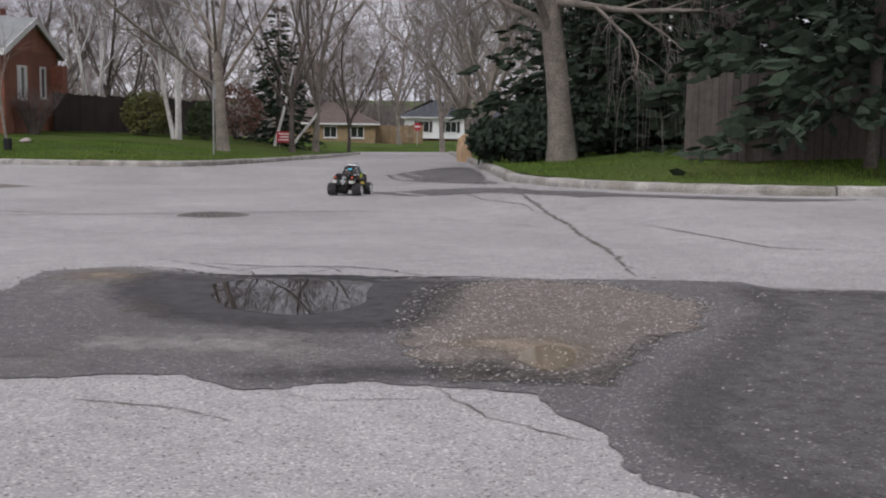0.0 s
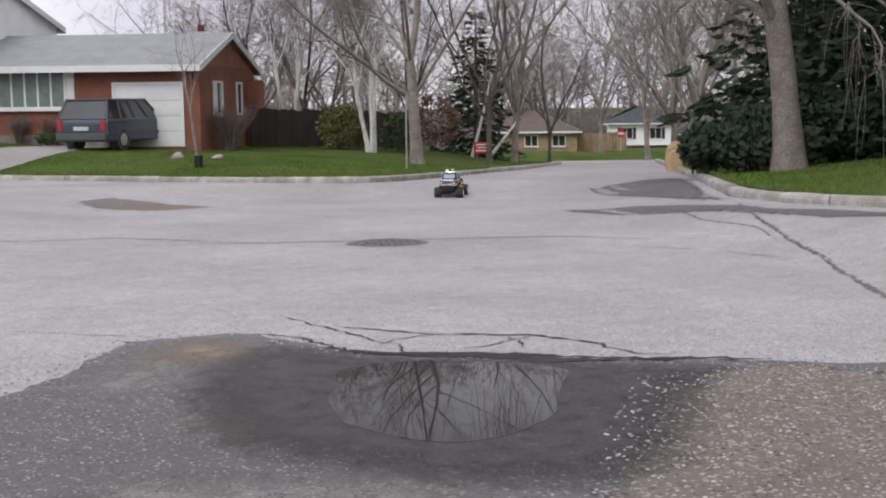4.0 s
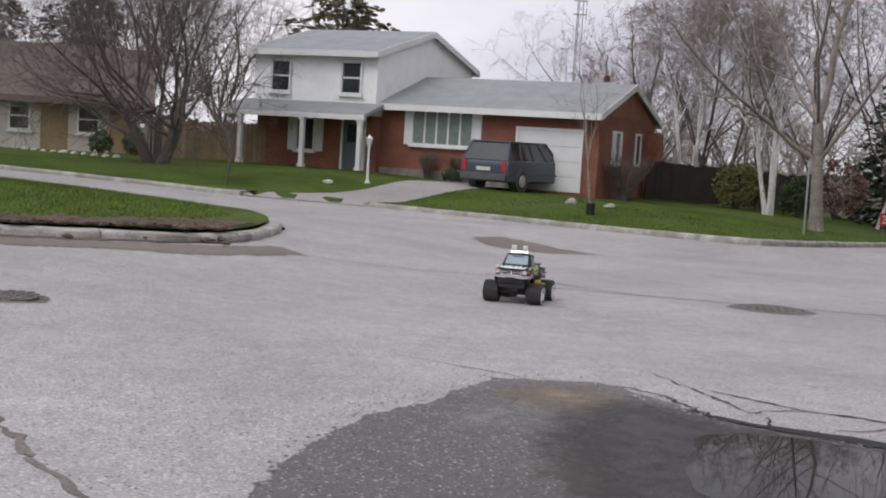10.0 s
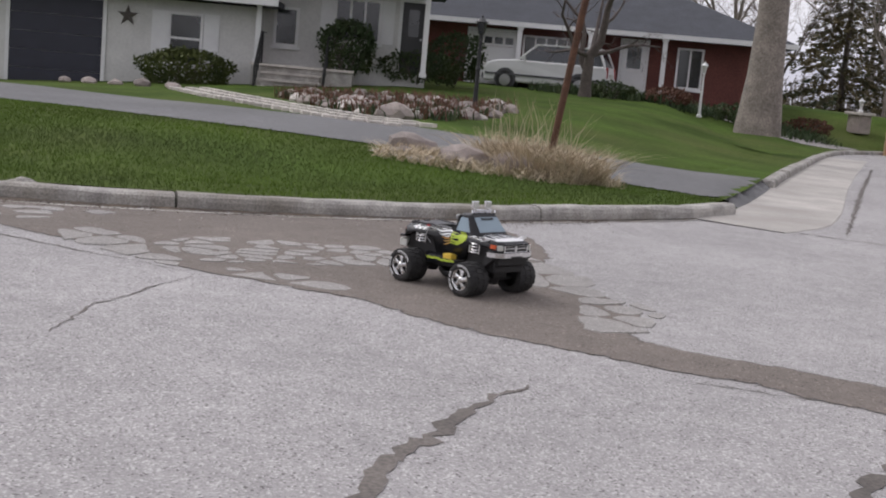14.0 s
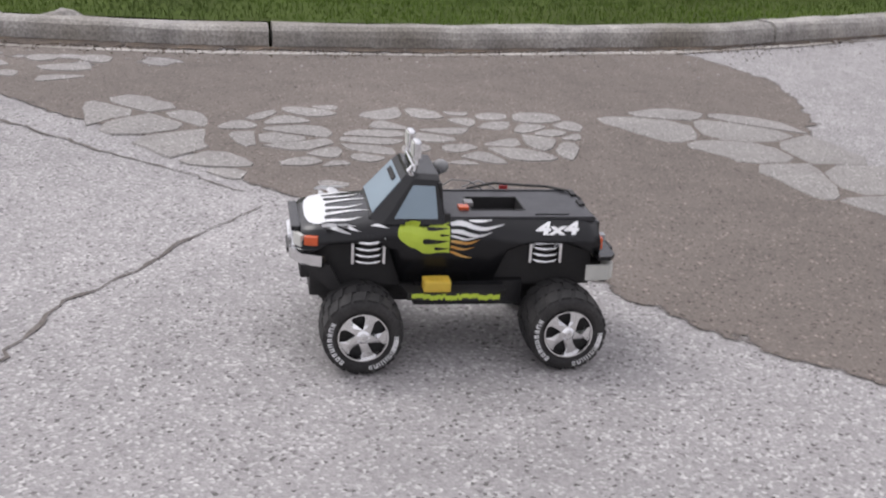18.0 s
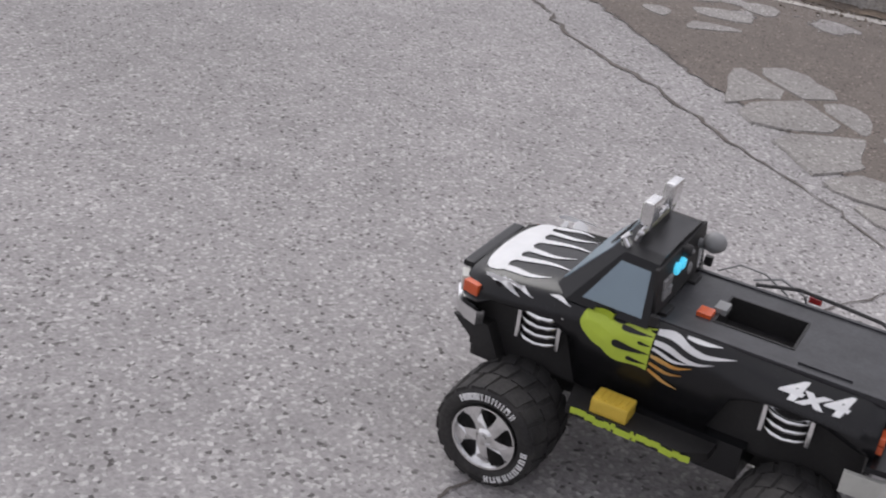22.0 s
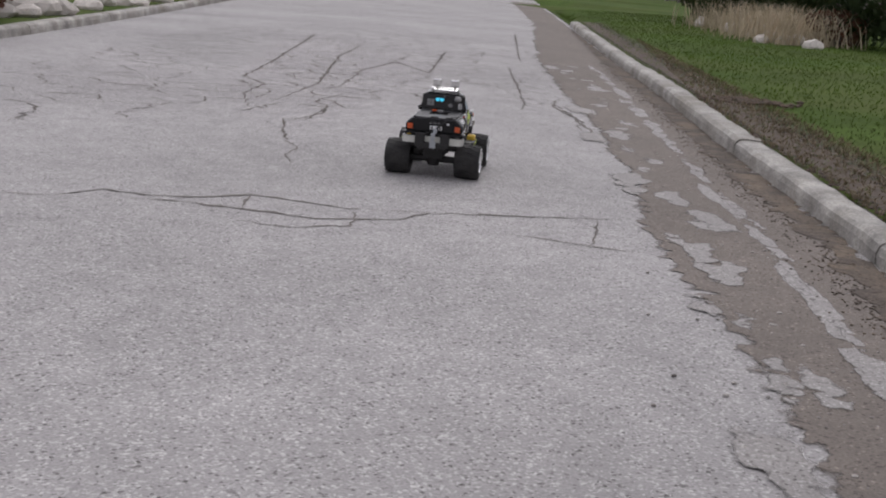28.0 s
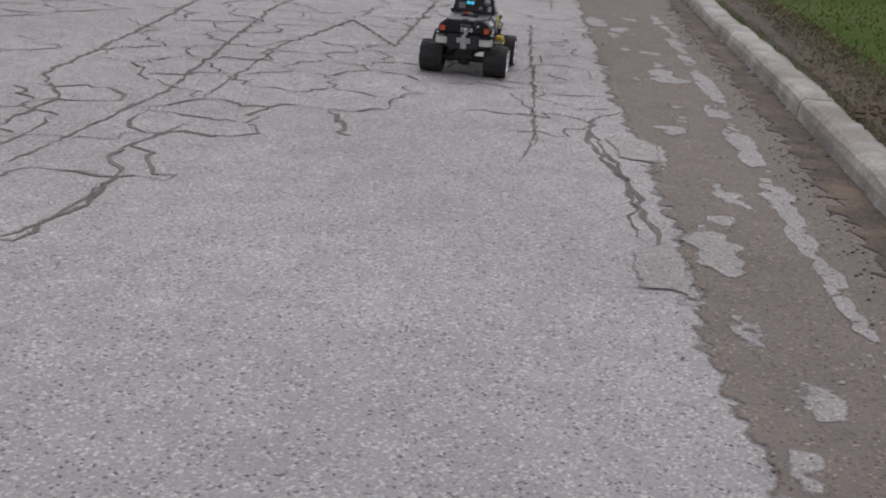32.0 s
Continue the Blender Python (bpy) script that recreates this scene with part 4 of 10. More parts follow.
class Wood:
    """Collects tapered limbs as plain lists, which is quick for many twigs."""

    def __init__(self):
        self.v, self.f = [], []

    def limb(self, pts, radii, sides):
        first = len(self.v)
        prev = None
        for i, p in enumerate(pts):
            d = (pts[min(i + 1, len(pts) - 1)] - pts[max(i - 1, 0)]).normalized()
            if prev is None:
                prev = d.orthogonal().normalized()
            a = (prev - d * prev.dot(d)).normalized()
            prev = a
            b = d.cross(a)
            for k in range(sides):
                t = k * math.tau / sides
                self.v.append(p + (a * math.cos(t) + b * math.sin(t)) * radii[i])
        for i in range(len(pts) - 1):
            for k in range(sides):
                o, q = first + i * sides, (k + 1) % sides
                self.f.append((o + k, o + q, o + sides + q, o + sides + k))

    def mesh(self, name, material, smooth=True):
        me = bpy.data.meshes.new(name)
        me.from_pydata([tuple(p) for p in self.v], [], self.f)
        me.materials.append(material)
        if smooth:
            me.polygons.foreach_set("use_smooth", [True] * len(me.polygons))
        return me


def grow(seed, height, trunk_h, trunk_r, limbs=5, spread=0.6, up=0.25, droop=0.0, levels=4, kids=(6, 6, 5), stems=1, lean=0.0, twist=0.18, twig_r=0.006, reach=0.62, heft=0.59, weep=0, fan=0.75):
    rng = random.Random(seed)
    trunk, twigs = Wood(), Wood()

    def branch(p, d, length, r, level):
        n = 7 if level < 2 else (5 if level < levels - 1 else (2 if level >= levels and twig_r >= 0.008 else 3))
        pts, rad, dirs = [p.copy()], [r], [d.copy()]
        for i in range(n):
            d = (d + Vector((rng.gauss(0, twist), rng.gauss(0, twist), rng.gauss(0, twist * 0.6) + (up * 0.35 if level < levels - 1 else -droop * 0.4)))).normalized()
            p = p + d * (length / n)
            pts.append(p.copy())
            dirs.append(d.copy())
            rad.append(max(r * (1 - 0.78 * (i + 1) / n), twig_r * 0.5))
        thin = level >= levels - 1
        (twigs if thin or r < 0.022 else trunk).limb(pts, rad, 3 if r < 0.03 else (5 if r < 0.08 else 7))
        if weep and level == levels - 1:
            for _ in range(weep):
                q, L = pts[rng.randrange(1, len(pts))].copy(), rng.uniform(0.5, 1.9)
                lean_out = Vector((d.x * 0.5 + rng.gauss(0, 0.18), d.y * 0.5 + rng.gauss(0, 0.18), -0.15))
                strand = [q, q + lean_out * L * 0.45, q + lean_out * L * 0.7 + Vector((0, 0, -0.45 * L)), q + lean_out * L * 0.78 + Vector((rng.gauss(0, 0.05), 0, -L))]
                twigs.limb(strand, [0.007, 0.006, 0.005, 0.003], 3)
        if level >= levels:
            return
        m = kids[min(level - 1, len(kids) - 1)]
        for j in range(m):
            k = 0.22 + 0.78 * (j + rng.random() * 0.7) / m
            i = min(int(k * n), n - 1)
            q = pts[i].lerp(pts[i + 1], k * n - i)
            dd = spray(q, dirs[i], rng, fan * rng.uniform(0.73, 1.27))
            if level + 1 >= levels:
                dd = (dd + Vector((0, 0, -droop))).normalized()
            branch(q, dd, length * rng.uniform(0.38, 0.62) * (1.0 - 0.35 * k), max(rad[i] * rng.uniform(0.42, 0.6), twig_r), level + 1)

    for s in range(stems):
        a = math.tau * s / stems + rng.random()
        d = Vector((math.cos(a) * lean, math.sin(a) * lean, 1)).normalized()
        p = Vector((math.cos(a), math.sin(a), 0)) * (0.0 if stems == 1 else trunk_r * 0.9) - Vector((0, 0, 0.25))
        pts, rad = [p.copy()], [trunk_r * 1.5]
        n = 6
        for i in range(n):
            d = (d + Vector((rng.gauss(0, 0.035), rng.gauss(0, 0.035), 0.03))).normalized()
            p = p + d * ((trunk_h + 0.25) / n)
            pts.append(p.copy())
            rad.append(trunk_r * (1.12 if i == 0 else 1 - 0.28 * (i / n)))
        trunk.limb(pts, rad, 10)
        for j in range(limbs):
            b = math.tau * (j + rng.random() * 0.5) / limbs
            tilt = spread * rng.uniform(0.55, 1.25) if j else 0.12
            dd = Vector((math.cos(b) * math.sin(tilt), math.sin(b) * math.sin(tilt), math.cos(tilt)))
            i = n if j < 2 else rng.choice((n - 1, n, n, n - 2))
            branch(pts[i].copy(), dd, (height - trunk_h) * rng.uniform(reach, 1.0) * (1.0 if tilt < 0.9 else 0.8), rad[i] * heft * (1.7 if j == 0 and stems == 1 else rng.uniform(0.85, 1.15)), 1)
    return trunk, twigs


def tree(name, label, at, seed, bark, twig, scale=1.0, turn=0.0, group="", z=None, **how):
    trunk, twigs = grow(seed, **how)
    t = tagged(empty(name, pose(at[0], at[1], ground_z(*at) if z is None else z, 0, 0, turn)), label, "tree", group)
    for nm, w, m in (("trunk", trunk, bark), ("crown", twigs, twig)):
        ob = new(nm, w.mesh(nm, m))
        ob.parent = t
    if scale != 1.0:
        t.scale = (scale,) * 3
    return t


def needles(seed, height, radius, droop=0.25, density=1.0, ragged=0.2, clump=0.34, open_base=0.0):
    """A conifer's crown: tiers of boughs made of many small tilted sprigs."""
    rng = random.Random(seed)
    v, f = [], []
    tiers = int(height * 3.2)
    for i in range(tiers):
        k = (i + 0.5) / tiers
        z = height * (open_base + (1 - open_base) * k)
        r = radius * (1 - k) ** 0.8 * rng.uniform(1 - ragged, 1 + ragged) + 0.08
        for b in range(int(7 + 5 * (1 - k))):
            a = rng.random() * math.tau
            rr = r * rng.uniform(0.65, 1.1)
            for s in range(max(2, int(rr / clump * 2.6 * density))):
                u = rng.random() ** 0.6
                p = Vector((math.cos(a) * rr * u, math.sin(a) * rr * u, z - droop * rr * u * u + rng.gauss(0, 0.07)))
                d = Vector((math.cos(a + rng.gauss(0, 0.8)), math.sin(a + rng.gauss(0, 0.8)), rng.uniform(-0.5, 0.15))).normalized()
                w = d.cross(Vector((rng.gauss(0, 1), rng.gauss(0, 1), rng.gauss(0, 1)))).normalized()
                L, W = clump * rng.uniform(0.6, 1.3), clump * rng.uniform(0.12, 0.26)
                o = len(v)
                v += [p - w * W * 0.5, p + w * W * 0.5, p + d * L * 0.6 + w * W, p + d * L, p + d * L * 0.6 - w * W]
                f.append((o, o + 1, o + 2, o + 3, o + 4))
    return v, f


def raw_mesh(name, v, f, material):
    me = bpy.data.meshes.new(name)
    me.from_pydata([tuple(p) for p in v], [], f)
    me.materials.append(material)
    return me


def conifer(name, label, at, seed, height, radius, material=None, trunk_r=0.16, z=None, **how):
    t = tagged(empty(name, pose(at[0], at[1], ground_z(*at) if z is None else z, 0, 0, seed * 40)), label, "tree")
    w = Wood()
    w.limb([Vector((0, 0, -0.3)), Vector((0, 0, height * 0.5)), Vector((0, 0, height * 0.97))], [trunk_r, trunk_r * 0.6, 0.02], 8)
    ob = new("trunk", w.mesh("trunk", BARK_DARK))
    ob.parent = t
    v, f = needles(seed, height, radius, **how)
    ob = new("crown", raw_mesh("crown", v, f, material or NEEDLE))
    ob.parent = t
    return t


def leafy(name, label, at, seed, size, material, count=900, leaf=0.09, z=None, stems=True, category="shrub", turn=0.0):
    """A shrub of many small leaves round a few stems; size is its half widths and height."""
    rng = random.Random(seed)
    v, f = [], []
    for _ in range(count):
        a, c = rng.random() * math.tau, rng.uniform(-0.85, 1)
        s = math.sqrt(max(0, 1 - c * c)) if c > 0 else 1 - 0.3 * abs(c)
        r = rng.uniform(0.62, 1.0) ** 0.5
        bump = 1 + 0.22 * noise.noise((math.cos(a) * 2 + seed, math.sin(a) * 2, c * 2))
        p = Vector((size[0] * s * math.cos(a) * r * bump, size[1] * s * math.sin(a) * r * bump, size[2] * (0.5 + 0.5 * c * r * bump)))
        d = Vector((rng.gauss(0, 1), rng.gauss(0, 1), rng.gauss(0, 1))).normalized()
        w = d.orthogonal().normalized() * leaf * rng.uniform(0.3, 0.55)
        L = d * leaf * rng.uniform(0.7, 1.5)
        o = len(v)
        v += [p, p + L * 0.5 + w, p + L, p + L * 0.5 - w]
        f.append((o, o + 1, o + 2, o + 3))
    t = tagged(empty(name, pose(at[0], at[1], ground_z(*at) if z is None else z, 0, 0, turn)), label, category)
    ob = new("foliage", raw_mesh("foliage", v, f, material))
    ob.parent = t
    if stems:
        w = Wood()
        for k in range(9):
            a = rng.random() * math.tau
            w.limb([Vector((0.1 * math.cos(a), 0.1 * math.sin(a), -0.05)), Vector((size[0] * 0.4 * math.cos(a), size[1] * 0.4 * math.sin(a), size[2] * 0.5)), Vector((size[0] * 0.7 * math.cos(a), size[1] * 0.7 * math.sin(a), size[2] * 0.85))], [0.03, 0.018, 0.006], 5)
        ob = new("stem", w.mesh("stem", BARK_DARK))
        ob.parent = t
    return t


def bare_shrub(name, label, at, seed, height, width, material=None, count=26, z=None):
    rng = random.Random(seed)
    w, tw = Wood(), Wood()
    for k in range(count):
        a = rng.random() * math.tau
        s = rng.uniform(0.15, 1.0) * width
        p0 = Vector((0.12 * width * math.cos(a), 0.12 * width * math.sin(a), -0.05))
        p1 = Vector((s * 0.45 * math.cos(a), s * 0.45 * math.sin(a), height * rng.uniform(0.4, 0.55)))
        p2 = Vector((s * math.cos(a + 0.2), s * math.sin(a + 0.2), height * rng.uniform(0.75, 1.0)))
        w.limb([p0, p1, p2], [0.02 + 0.006 * height, 0.014 + 0.003 * height, 0.004], 5)
        for j in range(14):
            u = rng.uniform(0.25, 1)
            q = p0.lerp(p1, u * 2) if u < 0.5 else p1.lerp(p2, u * 2 - 1)
            d = Vector((rng.gauss(0, 0.6), rng.gauss(0, 0.6), rng.uniform(0.3, 1.2))).normalized()
            L = height * rng.uniform(0.14, 0.34)
            tw.limb([q, q + d * L * 0.5 + Vector((rng.gauss(0, 0.03), rng.gauss(0, 0.03), 0)), q + d * L], [0.007, 0.005, 0.002], 3)
    t = tagged(empty(name, pose(at[0], at[1], ground_z(*at) if z is None else z)), label, "shrub")
    for nm, q, m in (("stem", w, BARK_DARK), ("crown", tw, material or TWIG_RED)):
        ob = new(nm, q.mesh(nm, m))
        ob.parent = t
    return t

# Trees of the crossing
tree("maple_tree", "bare grey maple with a wide forked crown on the corner lawn", (2.4, 39.4), 3, BARK, TWIG, height=14.0, trunk_h=3.4, trunk_r=0.21, limbs=6, spread=0.82, up=0.15, kids=(10, 8, 7), levels=4, heft=0.44, twist=0.11, fan=0.75, reach=0.75)
tree("roadside_tree", "tall bare tree with arching limbs and drooping twigs", (7.6, 21.6), 11, BARK, TWIG, height=13.0, trunk_h=4.2, trunk_r=0.27, limbs=11, spread=1.22, up=0.045, droop=0.6, kids=(9, 7, 6), levels=4, heft=0.40, weep=3)
tree("hydrant_tree", "bare street tree with long low limbs beside the hydrant", (-15.4, 18.6), 6, BARK, TWIG, height=10.5, trunk_h=3.6, trunk_r=0.28, limbs=8, spread=1.05, up=0.20, kids=(8, 7, 6), levels=4)
tree("crabapple_tree", "large dark many-stemmed bare tree", (-19.2, 37.4), 21, BARK_DARK, TWIG_DARK, height=9.6, trunk_h=1.5, trunk_r=0.16, limbs=5, spread=1.05, up=0.10, kids=(8, 8, 6), levels=4, stems=5, lean=0.55, heft=0.48, twig_r=0.008, twist=0.15)
tree("lawn_maple", "bare spreading maple before the cape house", (-43.7, 24.6), 31, BARK, TWIG, height=10.5, trunk_h=3.0, trunk_r=0.40, limbs=8, spread=0.85, up=0.14, kids=(8, 8, 6), levels=4)
tree("old_trunk_tree", "tall thick-trunked bare tree on the lawn", (-33.6, 7.8), 41, BARK, TWIG, height=15.0, trunk_h=8.5, trunk_r=0.40, limbs=6, spread=0.8, up=0.2, kids=(7, 6, 5), levels=4, z=0.85)
tree("pruned_tree", "dark gnarled bare ornamental tree", (-42.6, 5.0), 45, BARK_DARK, TWIG_DARK, height=5.6, trunk_h=1.3, trunk_r=0.20, limbs=5, spread=0.9, up=0.05, twist=0.3, kids=(5, 4, 3), levels=4)
tree("slim_tree", "slender bare tree on the grass strip", (-30.8, 26.2), 51, BARK, TWIG, height=5.4, trunk_h=2.6, trunk_r=0.12, limbs=8, spread=0.8, up=0.25, kids=(8, 7, 6), levels=4)
for k, (x, y, s) in enumerate(((-22.4, 21.8, 1.0), (-24.3, 22.7, 0.9))):
    tree("lilac_clump", "tall many-stemmed bare lilac clump", (x, y), 61 + k, BARK, TWIG, scale=s, height=6.0, trunk_h=0.7, trunk_r=0.10, limbs=5, spread=0.75, up=0.2, kids=(7, 6, 5), levels=4, stems=7, lean=0.5, heft=0.5, twig_r=0.008)
young = tree("young_tree", "slim young bare tree on the lawn", (-15.3, 33.8), 71, BARK_DARK, TWIG, height=4.6, trunk_h=1.3, trunk_r=0.045, limbs=5, spread=0.4, up=0.4, kids=(5, 4), levels=3)
tree("young_tree", "slim young bare tree in a dark trunk guard", (-4.4, 33.5), 73, BARK, TWIG, height=4.6, trunk_h=1.5, trunk_r=0.045, limbs=4, spread=0.35, up=0.4, kids=(4, 3), levels=3)
for k, (x, y, s, a) in enumerate(((1.3, 44.6, 1.0, 20), (-1.6, 49.5, 1.05, 140))):
    if k == 0:
        birch = tree("birch_tree", "white-barked birch with several stems and a haze of fine bare twigs", (x, y), 81, BIRCH, TWIG_RED, turn=a, group="birches", height=10.5, trunk_h=3.4, trunk_r=0.085, stems=3, lean=0.2, heft=0.45, limbs=4, spread=0.55, up=0.22, droop=0.25, kids=(9, 9, 8), levels=4)
    else:
        t = copy_thing(birch, pose(x, y, ground_z(x, y), 0, 0, a))
        t.scale = (s, s, s * (1.0 + 0.06 * k % 0.2))
for x, y, rx, ry in ((6.0, 50.2, 0, 14), (6.8, 50.8, 0, 38)):
    t = tagged(empty("leaning_birch", pose(x, y, ground_z(x, y), rx, ry, 0)), "thin leaning white birch trunk", "tree")
    w = Wood()
    w.limb([Vector((0, 0, -0.2)), Vector((0.03, 0, 1.8)), Vector((0, 0.05, 3.6 if ry < 20 else 2.0))], [0.08, 0.06, 0.03], 7)
    ob = new("trunk", w.mesh("trunk", BIRCH))
    ob.parent = t

# Rows of bare trees further back, from three grown models
models = [tree("bare_tree", "bare deciduous tree with a fine grey crown", (8.0, 51.0), 101, BARK, TWIG, group="bare trees", height=12.5, trunk_h=3.2, trunk_r=0.155, limbs=6, spread=0.5, up=0.25, kids=(7, 7, 5), levels=4, twig_r=0.008),
          tree("bare_tree", "bare deciduous tree with a fine grey crown", (18.1, 59.5), 102, BARK, TWIG, group="bare trees", height=13.5, trunk_h=2.6, trunk_r=0.155, limbs=7, spread=0.75, up=0.12, droop=0.2, kids=(7, 7, 5), levels=4, twig_r=0.008),
          tree("bare_tree", "bare tree with a haze of reddish twigs", (5.9, 45.2), 103, BARK_DARK, TWIG_RED, group="bare trees", height=11.5, trunk_h=2.4, trunk_r=0.115, limbs=7, spread=0.6, up=0.2, kids=(7, 8, 5), levels=4, twig_r=0.008)]
PLACES = [(-24, 56, 2, 0.95), (-28.5, 57, 0, 0.95), (-20.5, 60, 2, 0.85), (-33, 56, 1, 0.9), (-1.0, 51.5, 2, 0.85), (-4.4, 52.5, 2, 0.74), (3.4, 50.5, 2, 0.9), (-3.0, 54.5, 2, 0.7), (-5.5, 58, 1, 0.7), (0.5, 60, 2, 0.8), (14.1, 44.4, 0, 1.0), (10.8, 56.5, 2, 0.75), (3, 74, 2, 0.9), (-2, 76, 1, 0.8), (15, 92, 2, 1.2), (24, 95, 0, 1.2), (33, 100, 1, 1.2), (8, 95, 1, 0.9),
          (22, 120, 2, 1.3), (27, 124, 0, 0.9), (38, 118, 1, 1.3), (48, 122, 0, 1.3), (30, 148, 2, 1.5), (62, 140, 1, 1.5), (55, 175, 0, 1.6), (40, 178, 2, 1.6), (26, 172, 1, 1.6), (12, 140, 1, 1.1), (2, 120, 2, 0.8), (70, 160, 0, 1.6),
          (20, 70, 0, 1.05), (26, 62, 2, 1.1), (22, 50, 1, 1.0), (-26, 60, 0, 0.9), (-34, 62, 2, 0.9), (-46, 52, 1, 1.0), (-52, 46, 2, 1.0), (-50, 40, 0, 0.95), (-58, 44, 1, 1.0), (-57.5, 21.5, 0, 0.8), (-62, 18, 2, 0.9), (-66, 24, 1, 1.0),
          (-70, 14, 0, 1.0), (-64, 6, 2, 1.0), (-72, 32, 2, 1.1), (-66, -4, 1, 1.0), (-60, -10, 0, 1.0), (-78, 20, 0, 1.2), (-48, 46, 2, 0.8), (-41, 44, 0, 0.8), (15.5, 50, 0, 0.9), (17.5, 44, 2, 0.95), (20, 56, 1, 1.0), (17, 37, 2, 0.85), (24, 49, 0, 1.0), (-32, 47, 2, 0.8), (-25, 50, 1, 0.8), (-55, -24, 1, 1.0), (-46, -34, 2, 1.0)]
for k, (x, y, m, s) in enumerate(PLACES):
    t = copy_thing(models[m], pose(x, y, ground_z(x, y) - 0.05, 0, 0, (k * 77) % 360))
    t.scale = (s, s, s * (0.9 + 0.2 * ((k * 7) % 10) / 10))

# Evergreens
conifer("spruce_tree", "dark conical spruce beside the far lawn", (6.6, 52.6), 1, 6.4, 2.1)
conifer("pine_tree", "tall bronzed pine beside the white house", (-21.1, 66), 2, 13.0, 4.6, NEEDLE_BROWN, ragged=0.4, density=0.8, clump=0.55, open_base=0.3)
for k, (x, y, h, r) in enumerate(((12.2, 22.6, 13, 2.9), (14.8, 20.6, 12, 3.0), (13.4, 27.5, 13, 3.0), (17.4, 18.4, 11, 3.2), (19.5, 21.5, 13, 3.5), (10.6, 23.4, 9, 2.0), (11.6, 28.6, 11, 1.9), (10.0, 17.2, 9, 2.4), (12.8, 16.6, 10, 2.6), (15.8, 15.6, 10, 2.6), (19.0, 15.0, 10, 2.6), (11.6, 31.5, 12, 2.6))):
    conifer("dark_spruce", "tall dense dark spruce behind the corner lawn", (x, y), 10 + k, h, r, density=1.0, ragged=0.3, droop=0.35, clump=0.42)
conifer("fence_pine", "dark green pine standing before the wooden fence", (9.3, 13.2), 23, 8.0, 2.5, density=1.1, ragged=0.35, clump=0.4, open_base=0.10, trunk_r=0.12)
for k, (x, y, h, r, m) in enumerate(((-44, 60, 14, 3.6, NEEDLE), (-38, 58, 13, 3.4, NEEDLE), (-34, 61, 15, 3.6, NEEDLE), (-50, 56, 13, 3.6, NEEDLE_BROWN), (-60.5, 20.5, 11, 3.4, NEEDLE_BROWN), (-47.5, 40.5, 8, 2.6, NEEDLE), (-50.5, 43, 9, 2.8, NEEDLE), (-56, 46, 9, 2.4, NEEDLE), (-46.5, 21.2, 2.6, 1.7, NEEDLE), (-33.2, 38.2, 2.6, 0.8, NEEDLE))):
    conifer("evergreen_tree", "tall dark evergreen in a garden" if h > 4 else "low dark juniper by the house", (x, y), 40 + k, h, r, m, ragged=0.3, density=2.0 if x < -54 else 1.4, clump=0.22 if x < -54 else 0.30)
leafy("juniper_bush", "low spreading dark juniper under the street tree", (7.4, 23.2), 3, (1.5, 1.3, 1.0), NEEDLE, 3600, 0.16)
leafy("juniper_bush", "low spreading dark juniper under the street tree", (9.8, 24.0), 4, (2.2, 1.6, 1.5), NEEDLE, 4200, 0.18)
leafy("yellow_hedge", "yellowing clipped cedar beside the fence", (0.3, 47.2), 5, (0.95, 0.8, 1.75), HEDGE, 1700, 0.13)
leafy("green_hedge", "dark green clipped hedge behind the birch", (2.6, 46.6), 6, (0.8, 0.7, 1.5), LEAF_GREEN, 1500, 0.12)
leafy("rusty_shrub", "rust-coloured shrub under the trees", (4.4, 50.5), 7, (1.1, 0.9, 2.4), LEAF_RUST, 1300, 0.12)
bare_shrub("round_bush", "round bare reddish bush by the garage", (-3.9, 42.6), 8, 1.55, 1.15, count=40)
for k, (x, y) in enumerate(((-11.0, 42.6), (-10.0, 42.7), (-9.2, 42.4))):
    bare_shrub("foundation_shrub", "small bare brown shrub under the front window", (x, y), 20 + k, 0.95, 0.5, count=30)
leafy("foundation_shrub", "small green shrub under the front window", (-9.9, 42.0), 31, (0.45, 0.4, 0.45), LEAF_GREEN, 500, 0.08)
leafy("juniper_spread", "spreading yellow-green juniper beside the steps", (-36.1, -6.7), 32, (0.85, 1.25, 1.05), mat("juniper_leaf", (0.085, 0.100, 0.026), 0.85, vary=0.4, scale=4, tint=(0.045, 0.062, 0.020)), 3600, 0.085, z=0.42)
leafy("ball_bush", "clipped dark green ball-shaped bush", (-37.6, -2.6), 33, (0.85, 0.8, 1.6), LEAF_GREEN, 2200, 0.09, z=1.1)
leafy("low_hedge", "clipped dark green hedge by the house", (-38.5, -0.6), 34, (0.7, 1.3, 0.95), LEAF_GREEN, 2200, 0.09, z=1.05)
leafy("ball_bush", "clipped dark green ball-shaped bush", (-40.6, 0.6), 35, (0.95, 0.95, 1.5), LEAF_GREEN, 2000, 0.09, z=1.2)
leafy("globe_cedar", "large round clipped cedar by the garage", (-47.2, 31.6), 36, (1.0, 1.0, 1.7), LEAF_GREEN, 2200, 0.1, z=0.6)
for k, (x, y) in enumerate(((-33.6, 37.8), (-24.0, 43.0), (-22.9, 43.6))):
    leafy("porch_shrub", "small evergreen shrub against the wall", (x, y), 50 + k, (0.45, 0.45, 0.9), LEAF_GREEN, 600, 0.09)
